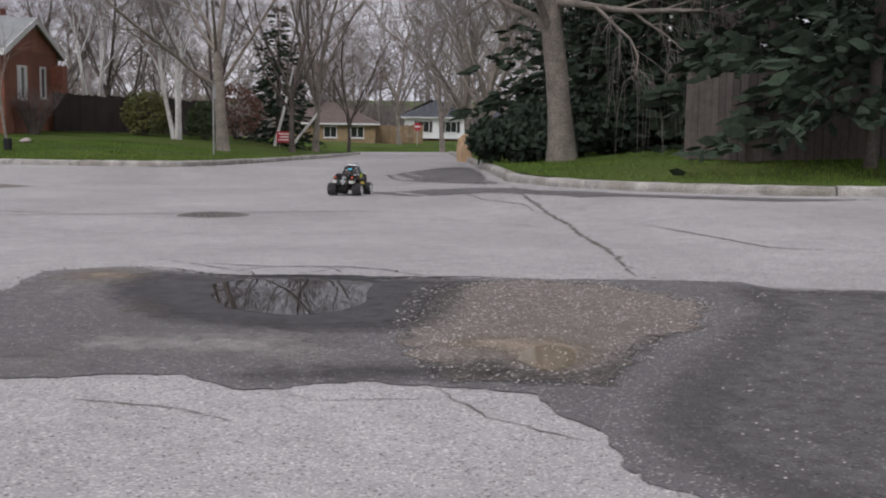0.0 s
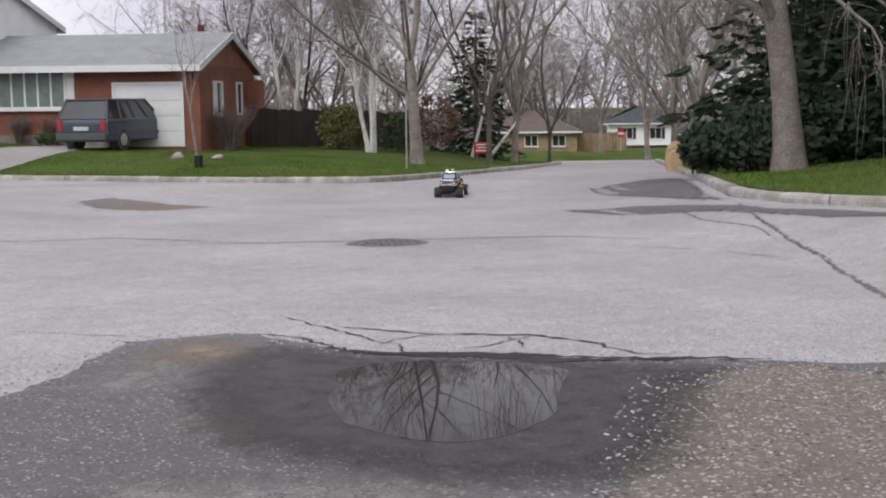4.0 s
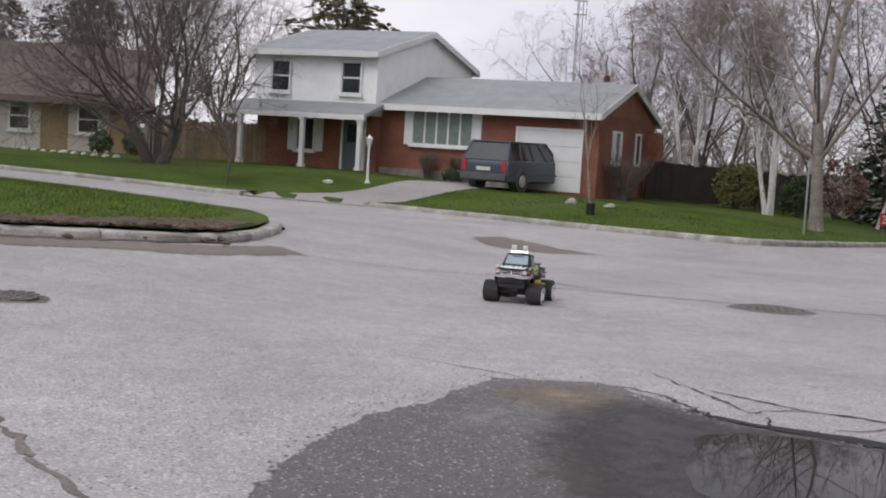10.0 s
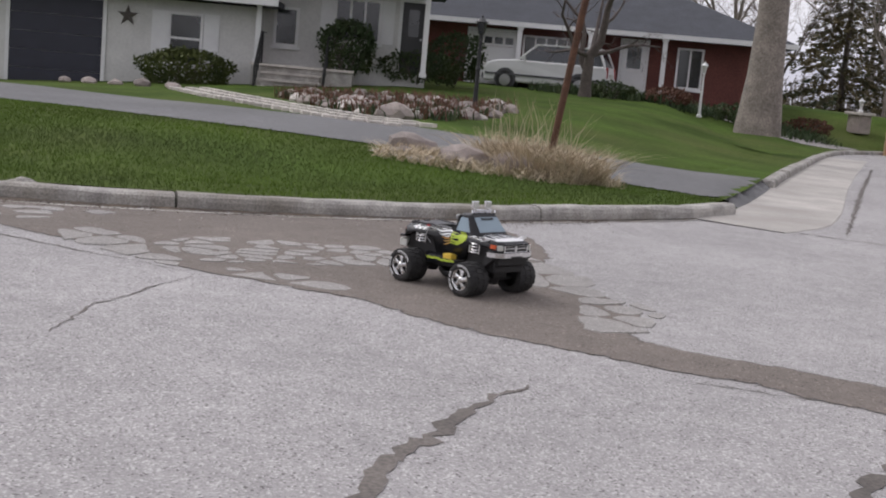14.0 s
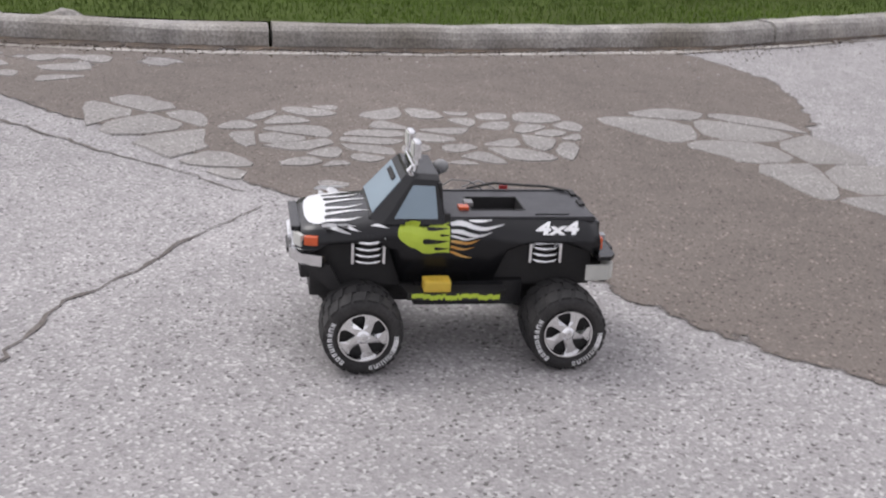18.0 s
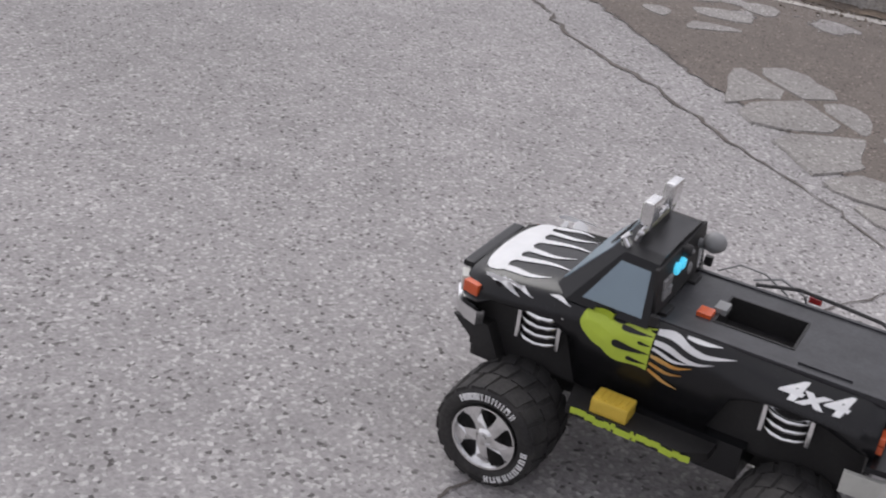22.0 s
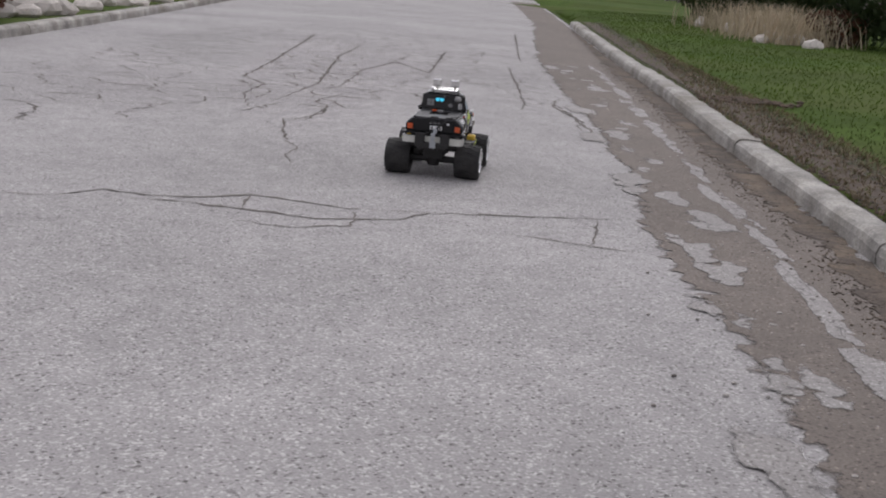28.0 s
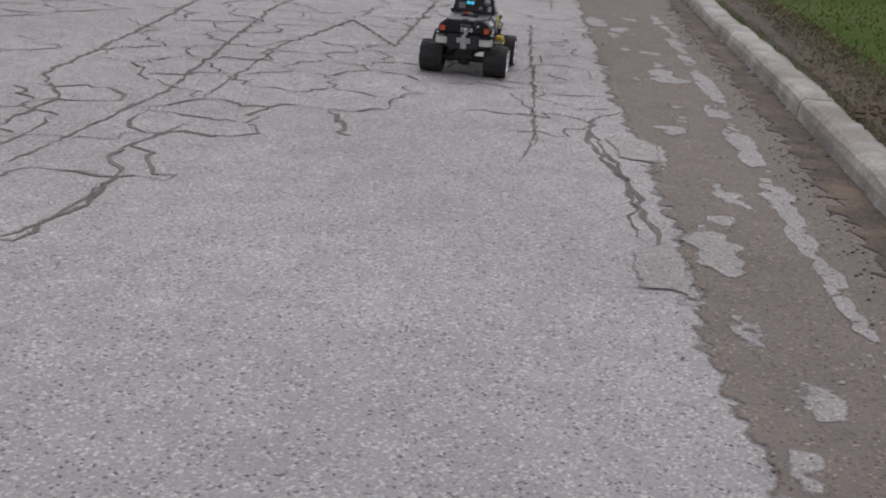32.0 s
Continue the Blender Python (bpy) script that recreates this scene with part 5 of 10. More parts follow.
for k, (x, y, c) in enumerate(((-43.6, 8.0, LEAF_RUST), (-46.2, 13.8, LEAF_RUST), (-43.3, 6.0, LEAF_GREEN), (-44.0, 10.3, LEAF_GREEN))):
    leafy("bed_shrub", "low clipped reddish shrub in the flower bed", (x, y), 60 + k, (0.9, 0.8, 0.55), c, 800, 0.09)


def far_woods():
    """The belt of bare woods and roofs' tops beyond the gardens, as one mass of thin stems and twigs."""
    rng = random.Random(5)
    w = Wood()
    for k in range(420):
        a = math.tau * k / 420 + rng.gauss(0, 0.02)
        d = rng.uniform(95, 150)
        x, y = -8 + d * math.sin(a), 8 + d * math.cos(a)
        if road_distance(np.array([x]), np.array([y]))[0] < 4 or (-20 < x - 0.3 * y < 12 and 20 < y < 165):
            continue
        z, h = ground_z(x, min(y, 170.0)), rng.uniform(3.5, 5) if -0.50 < math.atan2(x + 2, y) < -0.16 else rng.uniform(6, 10)
        w.limb([Vector((x, y, z - 0.5)), Vector((x + rng.gauss(0, 0.4), y, z + h * 0.6)), Vector((x + rng.gauss(0, 0.8), y, z + h))], [0.2, 0.12, 0.03], 4)
        for j in range(46):
            u = rng.uniform(0.2, 1.0)
            p = Vector((x, y, z + h * u))
            q = Vector((rng.gauss(0, 1.0), rng.gauss(0, 1.0), rng.uniform(0.2, 1.1))).normalized() * h * rng.uniform(0.15, 0.34)
            w.limb([p, p + q * 0.55 + Vector((rng.gauss(0, 0.2), rng.gauss(0, 0.2), 0)), p + q], [0.05, 0.035, 0.012], 3)
        for j in range(60):
            p = Vector((x + rng.gauss(0, 2.4), y + rng.gauss(0, 2.4), z - 0.3))
            q = Vector((rng.gauss(0, 0.5), rng.gauss(0, 0.5), rng.uniform(1.2, 3.6)))
            w.limb([p, p + q * 0.6, p + q], [0.09, 0.07, 0.03], 3)
    for k in range(150):
        x, y = rng.uniform(-30, 130), rng.uniform(178, 215)
        z, h = ground_z(x, 170.0), rng.uniform(8, 14)
        w.limb([Vector((x, y, z - 0.5)), Vector((x, y, z + h * 0.6)), Vector((x + rng.gauss(0, 0.8), y, z + h))], [0.25, 0.14, 0.04], 4)
        for j in range(40):
            p = Vector((x, y, z + h * rng.uniform(0.15, 1.0)))
            q = Vector((rng.gauss(0, 1.0), rng.gauss(0, 1.0), rng.uniform(0.1, 1.0))).normalized() * h * rng.uniform(0.15, 0.35)
            w.limb([p, p + q * 0.6, p + q], [0.08, 0.06, 0.02], 3)
        for j in range(60):
            p = Vector((x + rng.gauss(0, 3), y + rng.gauss(0, 3), z - 0.3))
            q = Vector((rng.gauss(0, 0.5), rng.gauss(0, 0.5), rng.uniform(2, 6)))
            w.limb([p, p + q * 0.6, p + q], [0.14, 0.11, 0.05], 3)
    return tagged(new("far_woods", w.mesh("far_woods", TWIG)), "belt of bare grey woods and brush", "woods", kind="stuff")


far_woods()

# ---- road surface: patches, seams, silt, broken slabs, driveways ----
def on_road(ob, label="", kind=""):
    ob.parent = road
    if label:
        ob["label"] = label
    if kind:
        ob["kind"] = kind
    return ob


def jagged(line, rng, step, rough):
    """Break a line into short uneven steps."""
    out = [line[0]]
    for (x0, y0), (x1, y1) in zip(line, line[1:]):
        n = max(1, int(math.hypot(x1 - x0, y1 - y0) / step))
        for k in range(1, n + 1):
            u = k / n
            e = rough if k < n else rough * 0.4
            out.append((x0 + (x1 - x0) * u + rng.gauss(0, e), y0 + (y1 - y0) * u + rng.gauss(0, e)))
    return out


def ribbon(bm, line, width, lift, rng, taper=True, z=None):
    """A thin uneven strip along a line, lying on the road."""
    n = len(line)
    rows = []
    for i, (x, y) in enumerate(line):
        a, b = line[max(i - 1, 0)], line[min(i + 1, n - 1)]
        d = math.hypot(b[0] - a[0], b[1] - a[1]) or 1
        nx, ny = -(b[1] - a[1]) / d, (b[0] - a[0]) / d
        k = min(1.0, 0.3 + 2.5 * min(i, n - 1 - i) / max(n - 1, 1)) if taper else 1.0
        w = width * 0.5 * k * rng.uniform(0.35, 1.65)
        h = (z or road_z)(x, y) + lift
        rows.append((bm.verts.new((x + nx * w, y + ny * w, h)), bm.verts.new((x - nx * w, y - ny * w, h))))
    for (a, b), (c, d) in zip(rows, rows[1:]):
        bm.faces.new((a, b, d, c))


def crack(line, width, material=None, lift=0.0035, rough=0.012, step=0.09, seed=1, name="crack"):
    rng = random.Random(seed)
    bm = bmesh.new()
    ribbon(bm, jagged(line, rng, step, rough), width, lift, rng)
    return on_road(mesh_object(name, bm, material or CRACK))


# the sunken dark patch at the crossing, its puddle and its loose stones
PATCH_RIM = [(-3.55, 3.3), (-3.42, 4.2), (-3.23, 4.74), (-3.09, 5.52), (-2.82, 5.65), (-2.52, 5.77), (-2.23, 5.43), (-1.90, 4.94), (-1.50, 4.76), (-1.19, 4.65), (-0.85, 4.52), (-0.40, 4.43), (0.5, 4.18), (1.34, 3.9), (1.4, 3.5), (2.3, 3.3), (4.2, 2.7), (4.6, 0.6), (3.4, -1.2), (0.8, -1.6), (-0.9, -0.9), (-1.24, 0.31), (-1.1, 0.76), (-1.18, 1.05), (-1.14, 1.35), (-1.47, 1.53), (-1.73, 1.72), (-2.1, 1.64), (-2.28, 1.69), (-2.45, 2.02), (-2.87, 2.06), (-3.4, 2.2)]
rng = random.Random(21)
rim = jagged(PATCH_RIM + PATCH_RIM[:1], rng, 0.12, 0.018)[:-1]
on_road(sheet("asphalt_patch", rim, PATCH, 0.004, step=0.12, cover=0.07), "sunken dark asphalt patch with ragged edges")
GRAVEL_AREA = [(-1.2, 3.2), (-0.8, 4.1), (-0.05, 4.38), (0.5, 3.95), (0.75, 3.2), (0.4, 2.5), (-0.1, 2.1), (-0.75, 1.35), (-1.05, 1.45), (-1.45, 1.6), (-1.45, 2.4)]
on_road(sheet("gravel_bed", jagged(GRAVEL_AREA + GRAVEL_AREA[:1], rng, 0.15, 0.04)[:-1], GRAVEL, 0.008, step=0.1, cover=0.3), "brown loose gravel bed in the patch", "stuff")
PUDDLE = [(-2.06, 3.6), (-2.10, 3.95), (-2.03, 4.25), (-2.05, 4.45), (-1.86, 4.62), (-1.69, 4.66), (-1.41, 4.58), (-1.22, 4.47), (-1.02, 4.32), (-1.10, 4.12), (-1.20, 3.85), (-1.24, 3.6), (-1.45, 3.32), (-1.70, 3.22), (-1.95, 3.4)]
tagged(sheet("puddle", jagged(smooth_line(PUDDLE + PUDDLE[:1], 2), random.Random(8), 0.05, 0.012)[:-1], WATER, 0.0102, step=0.3), "shallow dark puddle mirroring trees and sky on the patch", "puddle")
tagged(sheet("muddy_puddle", smooth_line([(-0.97, 1.93), (-0.86, 2.13), (-0.72, 2.23), (-0.62, 2.12), (-0.70, 1.87), (-0.85, 1.69), (-0.95, 1.68), (-0.97, 1.93)], 2)[:-1], MUD_WATER, 0.0112, step=0.3), "small brown muddy puddle in loose gravel", "puddle")


def stones(name, count, place, size, material, label, seed, parent=None, squash=0.6):
    """Many small loose stones joined as one mass."""
    rng = random.Random(seed)
    verts, faces = [], []
    for _ in range(count):
        x, y, z = place(rng)
        r = size * rng.uniform(0.4, 1.0) ** 1.5
        base = len(verts)
        a0 = rng.uniform(0, 6.28)
        for h, k, rr in ((-0.3, 5, 0.8), (0.35, 5, 0.95)):
            for i in range(k):
                a = a0 + i * math.tau / k + h
                q = r * rr * rng.uniform(0.75, 1.2)
                verts.append((x + q * math.cos(a), y + q * math.sin(a) * 0.8, z + h * r * squash))
        verts.append((x, y, z + r * squash * 0.9))
        for i in range(5):
            j = (i + 1) % 5
            faces += [(base + i, base + j, base + 5 + j, base + 5 + i), (base + 5 + i, base + 5 + j, base + 10)]
    me = bpy.data.meshes.new(name)
    me.from_pydata(verts, [], faces)
    me.materials.append(material)
    ob = new(name, me)
    if parent:
        ob.parent = parent
        ob["label"], ob["kind"] = label, "stuff"
        return ob
    return tagged(ob, label, "stones", kind="stuff")


def in_area(poly, lift=0.0, z=None):
    xs, ys = [p[0] for p in poly], [p[1] for p in poly]

    def place(rng):
        while True:
            x, y = rng.uniform(min(xs), max(xs)), rng.uniform(min(ys), max(ys))
            if inside(poly, x, y):
                return x, y, (z or road_z)(x, y) + lift
    return place


def near_line(line, spread, lift=0.0, z=None, side=0.0):
    def place(rng):
        i = rng.randrange(len(line) - 1)
        (x0, y0), (x1, y1) = line[i], line[i + 1]
        n = math.hypot(x1 - x0, y1 - y0) or 1
        u, w = rng.random(), rng.gauss(0, spread) + side
        x, y = x0 + (x1 - x0) * u - (y1 - y0) / n * w, y0 + (y1 - y0) * u + (x1 - x0) / n * w
        return x, y, (z or road_z)(x, y) + lift
    return place


DUST = aggregate("dusty_asphalt", (0.235, 0.220, 0.212), (0.42, 0.40, 0.38), (0.09, 0.085, 0.08), chips=0.2, alpha=True, soft=True)
WET = aggregate("wet_asphalt", (0.044, 0.040, 0.041), (0.13, 0.12, 0.115), (0.02, 0.02, 0.02), chips=0.15, alpha=True, wet=0.6, soft=True)
for poly in ([(-3.2, 2.5), (-2.9, 3.3), (-2.3, 3.1), (-1.6, 3.0), (-1.5, 2.2), (-1.9, 1.95), (-2.5, 2.3)], [(-3.3, 4.2), (-3.0, 5.2), (-2.6, 5.3), (-2.5, 4.6), (-2.8, 4.0)], [(-3.5, 2.3), (-3.3, 3.0), (-2.9, 2.7), (-2.6, 2.2), (-3.0, 2.1)], [(-2.2, 2.4), (-1.9, 2.9), (-1.6, 2.7), (-1.5, 2.3)]):
    on_road(sheet("dust", poly, DUST, 0.0058, step=0.1, cover=0.4), "pale dust on the dark patch")
for poly in ([(-2.75, 4.2), (-2.62, 4.9), (-2.36, 5.35), (-2.12, 5.2), (-1.75, 4.86), (-1.2, 4.68), (-0.6, 4.47), (-0.2, 4.3), (-0.6, 3.6), (-0.9, 2.9), (-1.3, 2.6), (-1.9, 2.75), (-2.55, 3.3)], [(-2.3, 1.75), (-1.5, 1.6), (-1.0, 1.5), (-1.1, 2.0), (-1.6, 2.1), (-2.3, 2.1)], [(-1.35, 1.62), (-1.3, 2.1), (-1.0, 2.05), (-0.85, 1.7), (-0.6, 1.9), (-0.1, 2.4), (0.1, 2.3), (-0.3, 1.9), (-0.72, 1.35), (-1.0, 1.35)]):
    on_road(sheet("wet_asphalt", poly, WET, 0.0088, step=0.08, cover=0.35), "dark wet asphalt")
for poly in ([(-3.1, 5.0), (-2.95, 5.5), (-2.6, 5.65), (-2.3, 5.35), (-2.15, 4.9), (-2.4, 4.6), (-2.8, 4.7)], [(-2.7, 3.6), (-2.45, 4.4), (-2.15, 4.3), (-2.2, 3.5), (-2.4, 3.2)]):
    on_road(sheet("dirt_crust", poly, SAND, 0.0072, step=0.08, cover=0.45), "brown gritty crust on the patch")
on_road(sheet("tar_patch", [(-0.7, 1.3), (0.1, 2.15), (0.75, 2.9), (1.0, 3.7), (1.35, 3.75), (2.3, 3.2), (4.1, 2.6), (4.5, 0.6), (3.3, -1.1), (0.8, -1.5), (-0.8, -0.8), (-1.1, 0.3), (-1.0, 0.8)], TAR, 0.0068, step=0.14, cover=0.4), "newer black asphalt, damp and strewn with chips")
on_road(sheet("wet_sand", [(-1.3, 2.35), (-1.0, 2.55), (-0.6, 2.45), (-0.45, 2.1), (-0.62, 1.78), (-0.85, 1.6), (-1.0, 1.85), (-1.05, 2.1)], SAND, 0.0098, step=0.05, cover=0.16), "brown washed sand round the muddy puddle")
# near-black ribbons laid flat; their colour stands for the shade in the depth
GAP = mat("open_joint", (0.016, 0.014, 0.013), 0.9, vary=0.3, scale=9)
crack([(-2.05, 5.10), (-1.88, 4.90), (-1.66, 4.79), (-1.45, 4.745), (-1.22, 4.68), (-1.0, 4.585), (-0.72, 4.50), (-0.42, 4.43), (-0.1, 4.36)], 0.050, GAP, 0.0105, 0.014, 0.05, 41, "open_joint")
crack([(-1.46, 4.75), (-1.33, 4.72), (-1.18, 4.655), (-1.02, 4.60)], 0.085, GAP, 0.0112, 0.010, 0.04, 42, "open_joint")
CHIP = mat("stone_chips", (0.36, 0.335, 0.312), 0.9, vary=0.45, scale=9, fine=0.4, fine_scale=40, tint=(0.14, 0.12, 0.11))
stones("loose_gravel", 2400, in_area(GRAVEL_AREA, 0.009), 0.0095, CHIP, "pale loose stones strewn over the gravel bed", 4)
stones("loose_chips", 1700, in_area([(-0.9, 0.2), (0.3, 2.4), (1.3, 3.6), (3.8, 2.4), (3.2, -0.6), (0.8, -1.2)], 0.005), 0.0105, CHIP, "scattered stone chips on the dark patch", 5)
stones("edge_chips", 420, near_line(PATCH_RIM[:14], 0.07, 0.005), 0.011, CHIP, "broken chips along the edge of the patch", 6)

# painted shade of the open gap, and broken crust, along the patch's far edge
crack([(-1.95, 4.98), (-1.75, 4.84), (-1.56, 4.78), (-1.37, 4.74), (-1.22, 4.63), (-1.00, 4.52), (-0.76, 4.48)], 0.075, CRACK_DARK, 0.010, 0.008, 0.05, 3, "open_gap")
for k, (line, w) in enumerate((
        ([(-2.41, 5.69), (-2.17, 5.46), (-1.95, 4.98)], 0.022), ([(-2.24, 6.35), (-2.00, 5.77), (-1.78, 5.22), (-1.68, 5.15)], 0.012), ([(-2.00, 5.88), (-1.50, 5.42), (-0.98, 5.27), (-0.76, 4.97), (-0.64, 4.64), (-0.47, 4.58)], 0.020),
        ([(-1.79, 5.13), (-1.70, 5.30), (-1.46, 5.42)], 0.012), ([(-1.43, 4.93), (-1.26, 5.01), (-0.98, 5.27)], 0.010), ([(-1.68, 5.15), (-1.69, 4.84)], 0.010), ([(-1.12, 5.23), (-1.10, 4.87)], 0.010))):
    crack(line, w, CRACK_DARK, 0.005, 0.010, 0.05, 30 + k)
CRACKS = [
    ([(-3.82, 6.20), (-3.13, 5.79), (-2.84, 5.60)], 0.010), ([(-2.87, 1.71), (-2.48, 1.45), (-2.33, 1.22)], 0.012), ([(-1.47, 1.53), (-1.42, 1.06), (-1.2, 0.69)], 0.010), ([(-2.13, 1.67), (-2, 1.46), (-1.51, 1.37)], 0.006),
    ([(3.80, 14.71), (3.22, 12.50), (2.54, 9.41), (1.60, 6.61), (0.79, 4.3)], 0.055), ([(2.99, 8.51), (2.76, 5.74), (3.33, 5.06)], 0.03), ([(-4.01, 13.08), (-1.91, 13.00), (0.99, 12.94), (2.33, 11.91)], 0.05), ([(1.21, 11.57), (2.03, 11.04), (2.36, 9.58)], 0.03),
    ([(3.33, 16.22), (2.87, 13.50), (2.99, 12.06), (2.74, 10.87)], 0.03), ([(-6.29, 13.20), (-4.30, 14.27), (-2.54, 13.02)], 0.05),
    ([(-7.17, 5.98), (-5.79, 4.64), (-5.28, 4.29), (-4.89, 3.77), (-4.29, 3.11), (-3.91, 2.74), (-3.67, 2.55), (-3.45, 2.4)], 0.05),
    ([(-12.42, 5.71), (-10.06, 4.32), (-8.69, 3.32)], 0.05), ([(-8.94, -1.22), (-8.41, -1.55), (-7.81, -1.84), (-7.16, -2), (-6.85, -1.85), (-6.35, -2), (-5.6, -2.15)], 0.075),
    ([(-6.85, -1.85), (-7.07, -1.37), (-7.1, -1.1)], 0.022), ([(-9.35, 0.62), (-8.73, 0.32), (-8.36, 0.25), (-7.73, -0.23), (-7.32, -0.34), (-6.9, -0.87)], 0.068),
    ([(-14.0, -6.9), (-12.52, -5.1), (-12.17, -4.71), (-11.93, -4.26), (-11.56, -3.7), (-11.37, -3.38), (-11.14, -3.04)], 0.018), ([(-11.0, -2.95), (-10.68, -3.07), (-10.32, -3.17), (-10.15, -3.23), (-9.98, -3.31), (-9.74, -3.32), (-9.3, -3.36)], 0.014),
    ([(-12.59, -12.23), (-12.85, -12.16), (-13.11, -12.28), (-13.27, -12.12), (-13.53, -12.02), (-13.83, -12.06), (-14.19, -11.69), (-14.62, -11.49)], 0.022), ([(-13.19, -12.03), (-13.37, -11.96), (-13.67, -11.72), (-13.96, -11.45), (-14.36, -11.37), (-14.62, -11.49)], 0.026),
    ([(-11.2, -12.9), (-12.59, -12.23)], 0.012), ([(-14.62, -11.49), (-15.03, -11.37), (-15.65, -11.19)], 0.02), ([(-15.47, -11.17), (-15.1, -10.7)], 0.012), ([(-14.79, -10.99), (-14.99, -10.77), (-15.26, -10.5)], 0.012), ([(-13.55, -11.46), (-13.77, -11.29), (-14.07, -11.28), (-14.25, -11.62)], 0.012), ([(-13.67, -11.72), (-13.83, -12.06)], 0.012),
    ([(-15.84, -15.61), (-15.32, -14.85), (-15.15, -14.9), (-14.74, -13.81), (-14.71, -13.54), (-14.51, -13.26), (-14.45, -12.96)], 0.018), ([(-15.1, -15.53), (-15.39, -16.47), (-15.87, -17.18), (-15.9, -17.88), (-16.83, -19.5), (-19.59, -24.62)], 0.03), ([(-15.44, -15.91), (-16.46, -17.29), (-18.19, -20.59), (-19.49, -22.66), (-19.9, -21.97)], 0.03),
    ([(-16.62, -17.1), (-17.7, -18.86), (-18.76, -20.09), (-18.56, -18.79), (-20.74, -22.29)], 0.03), ([(-19.44, -19.96), (-20.36, -19.88), (-18.03, -15.84)], 0.022), ([(-18.53, -16.1), (-18.11, -15.11), (-17.46, -13.84)], 0.03), ([(-25.25, -27.47), (-21.14, -20.82)], 0.03),
    ([(-15.13, -14.76), (-15.39, -14.98), (-15.64, -15.23), (-15.88, -15.71), (-15.88, -15.96), (-16.06, -16.19), (-16.42, -16.55)], 0.022), ([(-17.76, -15.53), (-18.1, -15.97), (-18.47, -16.61), (-18.58, -17.1)], 0.016), ([(-17.63, -14.36), (-18.09, -15.09), (-18.39, -15.9), (-18.73, -16.36), (-19, -16.49)], 0.03),
]
CRACKS += [([(-33.4, 10.78), (-23.96, 6.56), (-19.5, 4.6), (-16.6, 3.32)], 0.07), ([(-35.95, 12.17), (-29.24, 10.45), (-26.69, 11.43), (-21.0, 12.2)], 0.06), ([(-18.0, 2.6), (-16.47, 2.53), (-15.85, 3.55), (-14.99, 4.95), (-13.6, 6.6)], 0.035),
           ([(-9.2, -0.4), (-8.2, 3.15), (-7.78, 4.51), (-7.29, 6.27), (-7.24, 8.00)], 0.03), ([(-23.72, 7.03), (-21.13, 7.7), (-18.93, 8.0), (-15.0, 7.4)], 0.05), ([(-30.0, 14.6), (-27.0, 12.0), (-23.7, 7.03)], 0.06)]
for k, (line, w) in enumerate(CRACKS):
    crack(line, w * 0.9, None, 0.0035, 0.007 + w * 0.14, 0.055, 60 + k)


def cell_edges(seeds, rim):
    """Cells round seeds inside a rim, by clipping with the middle lines."""
    cells = []
    for i, (sx, sy) in enumerate(seeds):
        poly = list(rim)
        for j, (qx, qy) in enumerate(seeds):
            if i == j or not poly:
                continue
            mx, my, nx, ny = (sx + qx) / 2, (sy + qy) / 2, qx - sx, qy - sy
            out = []
            for (x0, y0), (x1, y1) in zip(poly, poly[1:] + poly[:1]):
                d0, d1 = (x0 - mx) * nx + (y0 - my) * ny, (x1 - mx) * nx + (y1 - my) * ny
                if d0 <= 0:
                    out.append((x0, y0))
                if d0 * d1 < 0:
                    u = d0 / (d0 - d1)
                    out.append((x0 + (x1 - x0) * u, y0 + (y1 - y0) * u))
            poly = out
        if len(poly) > 2:
            cells.append(poly)
    return cells


def scatter(poly, count, rng, apart):
    xs, ys = [p[0] for p in poly], [p[1] for p in poly]
    out, tries = [], 0
    while len(out) < count and tries < 6000:
        tries += 1
        x, y = rng.uniform(min(xs), max(xs)), rng.uniform(min(ys), max(ys))
        if inside(poly, x, y) and all(math.hypot(x - a, y - b) > apart for a, b in out):
            out.append((x, y))
    return out


# map cracking further down the street: a web of fine cracks
def crack_web(name, rim, count, apart, width, seed, keep=0.72):
    rng = random.Random(seed)
    seeds = scatter(rim, count, rng, apart)
    xs, ys = [p[0] for p in rim], [p[1] for p in rim]
    hull = [(min(xs), min(ys)), (max(xs), min(ys)), (max(xs), max(ys)), (min(xs), max(ys))]
    bm = bmesh.new()
    seen = set()
    for cell in cell_edges(seeds, hull):
        for p, q in zip(cell, cell[1:] + cell[:1]):
            key = tuple(sorted(((round(p[0], 2), round(p[1], 2)), (round(q[0], 2), round(q[1], 2)))))
            if key in seen or not inside(rim, (p[0] + q[0]) / 2, (p[1] + q[1]) / 2) or rng.random() > keep:
                continue
            seen.add(key)
            ribbon(bm, jagged([p, q], rng, 0.07, 0.034), width * rng.uniform(0.5, 1.3), 0.0035, rng)
    return on_road(mesh_object(name, bm, CRACK), "web of fine dark cracks in the asphalt", "stuff")


crack_web("crack_web", [(-14.9, -15.2), (-15.2, -16.6), (-16.9, -20.4), (-19.6, -25.5), (-23.5, -26.5), (-21.6, -22.0), (-18.4, -17.0), (-17.1, -16.1), (-16.1, -15.6)], 150, 0.34, 0.021, 8, 0.62)
crack_web("crack_web", [(-13.0, -14.6), (-12.4, -16.8), (-15.0, -20.5), (-18.0, -25.6), (-20.0, -26.0), (-16.8, -20.4), (-15.3, -16.8), (-14.9, -15.4)], 110, 0.38, 0.019, 9, 0.55)
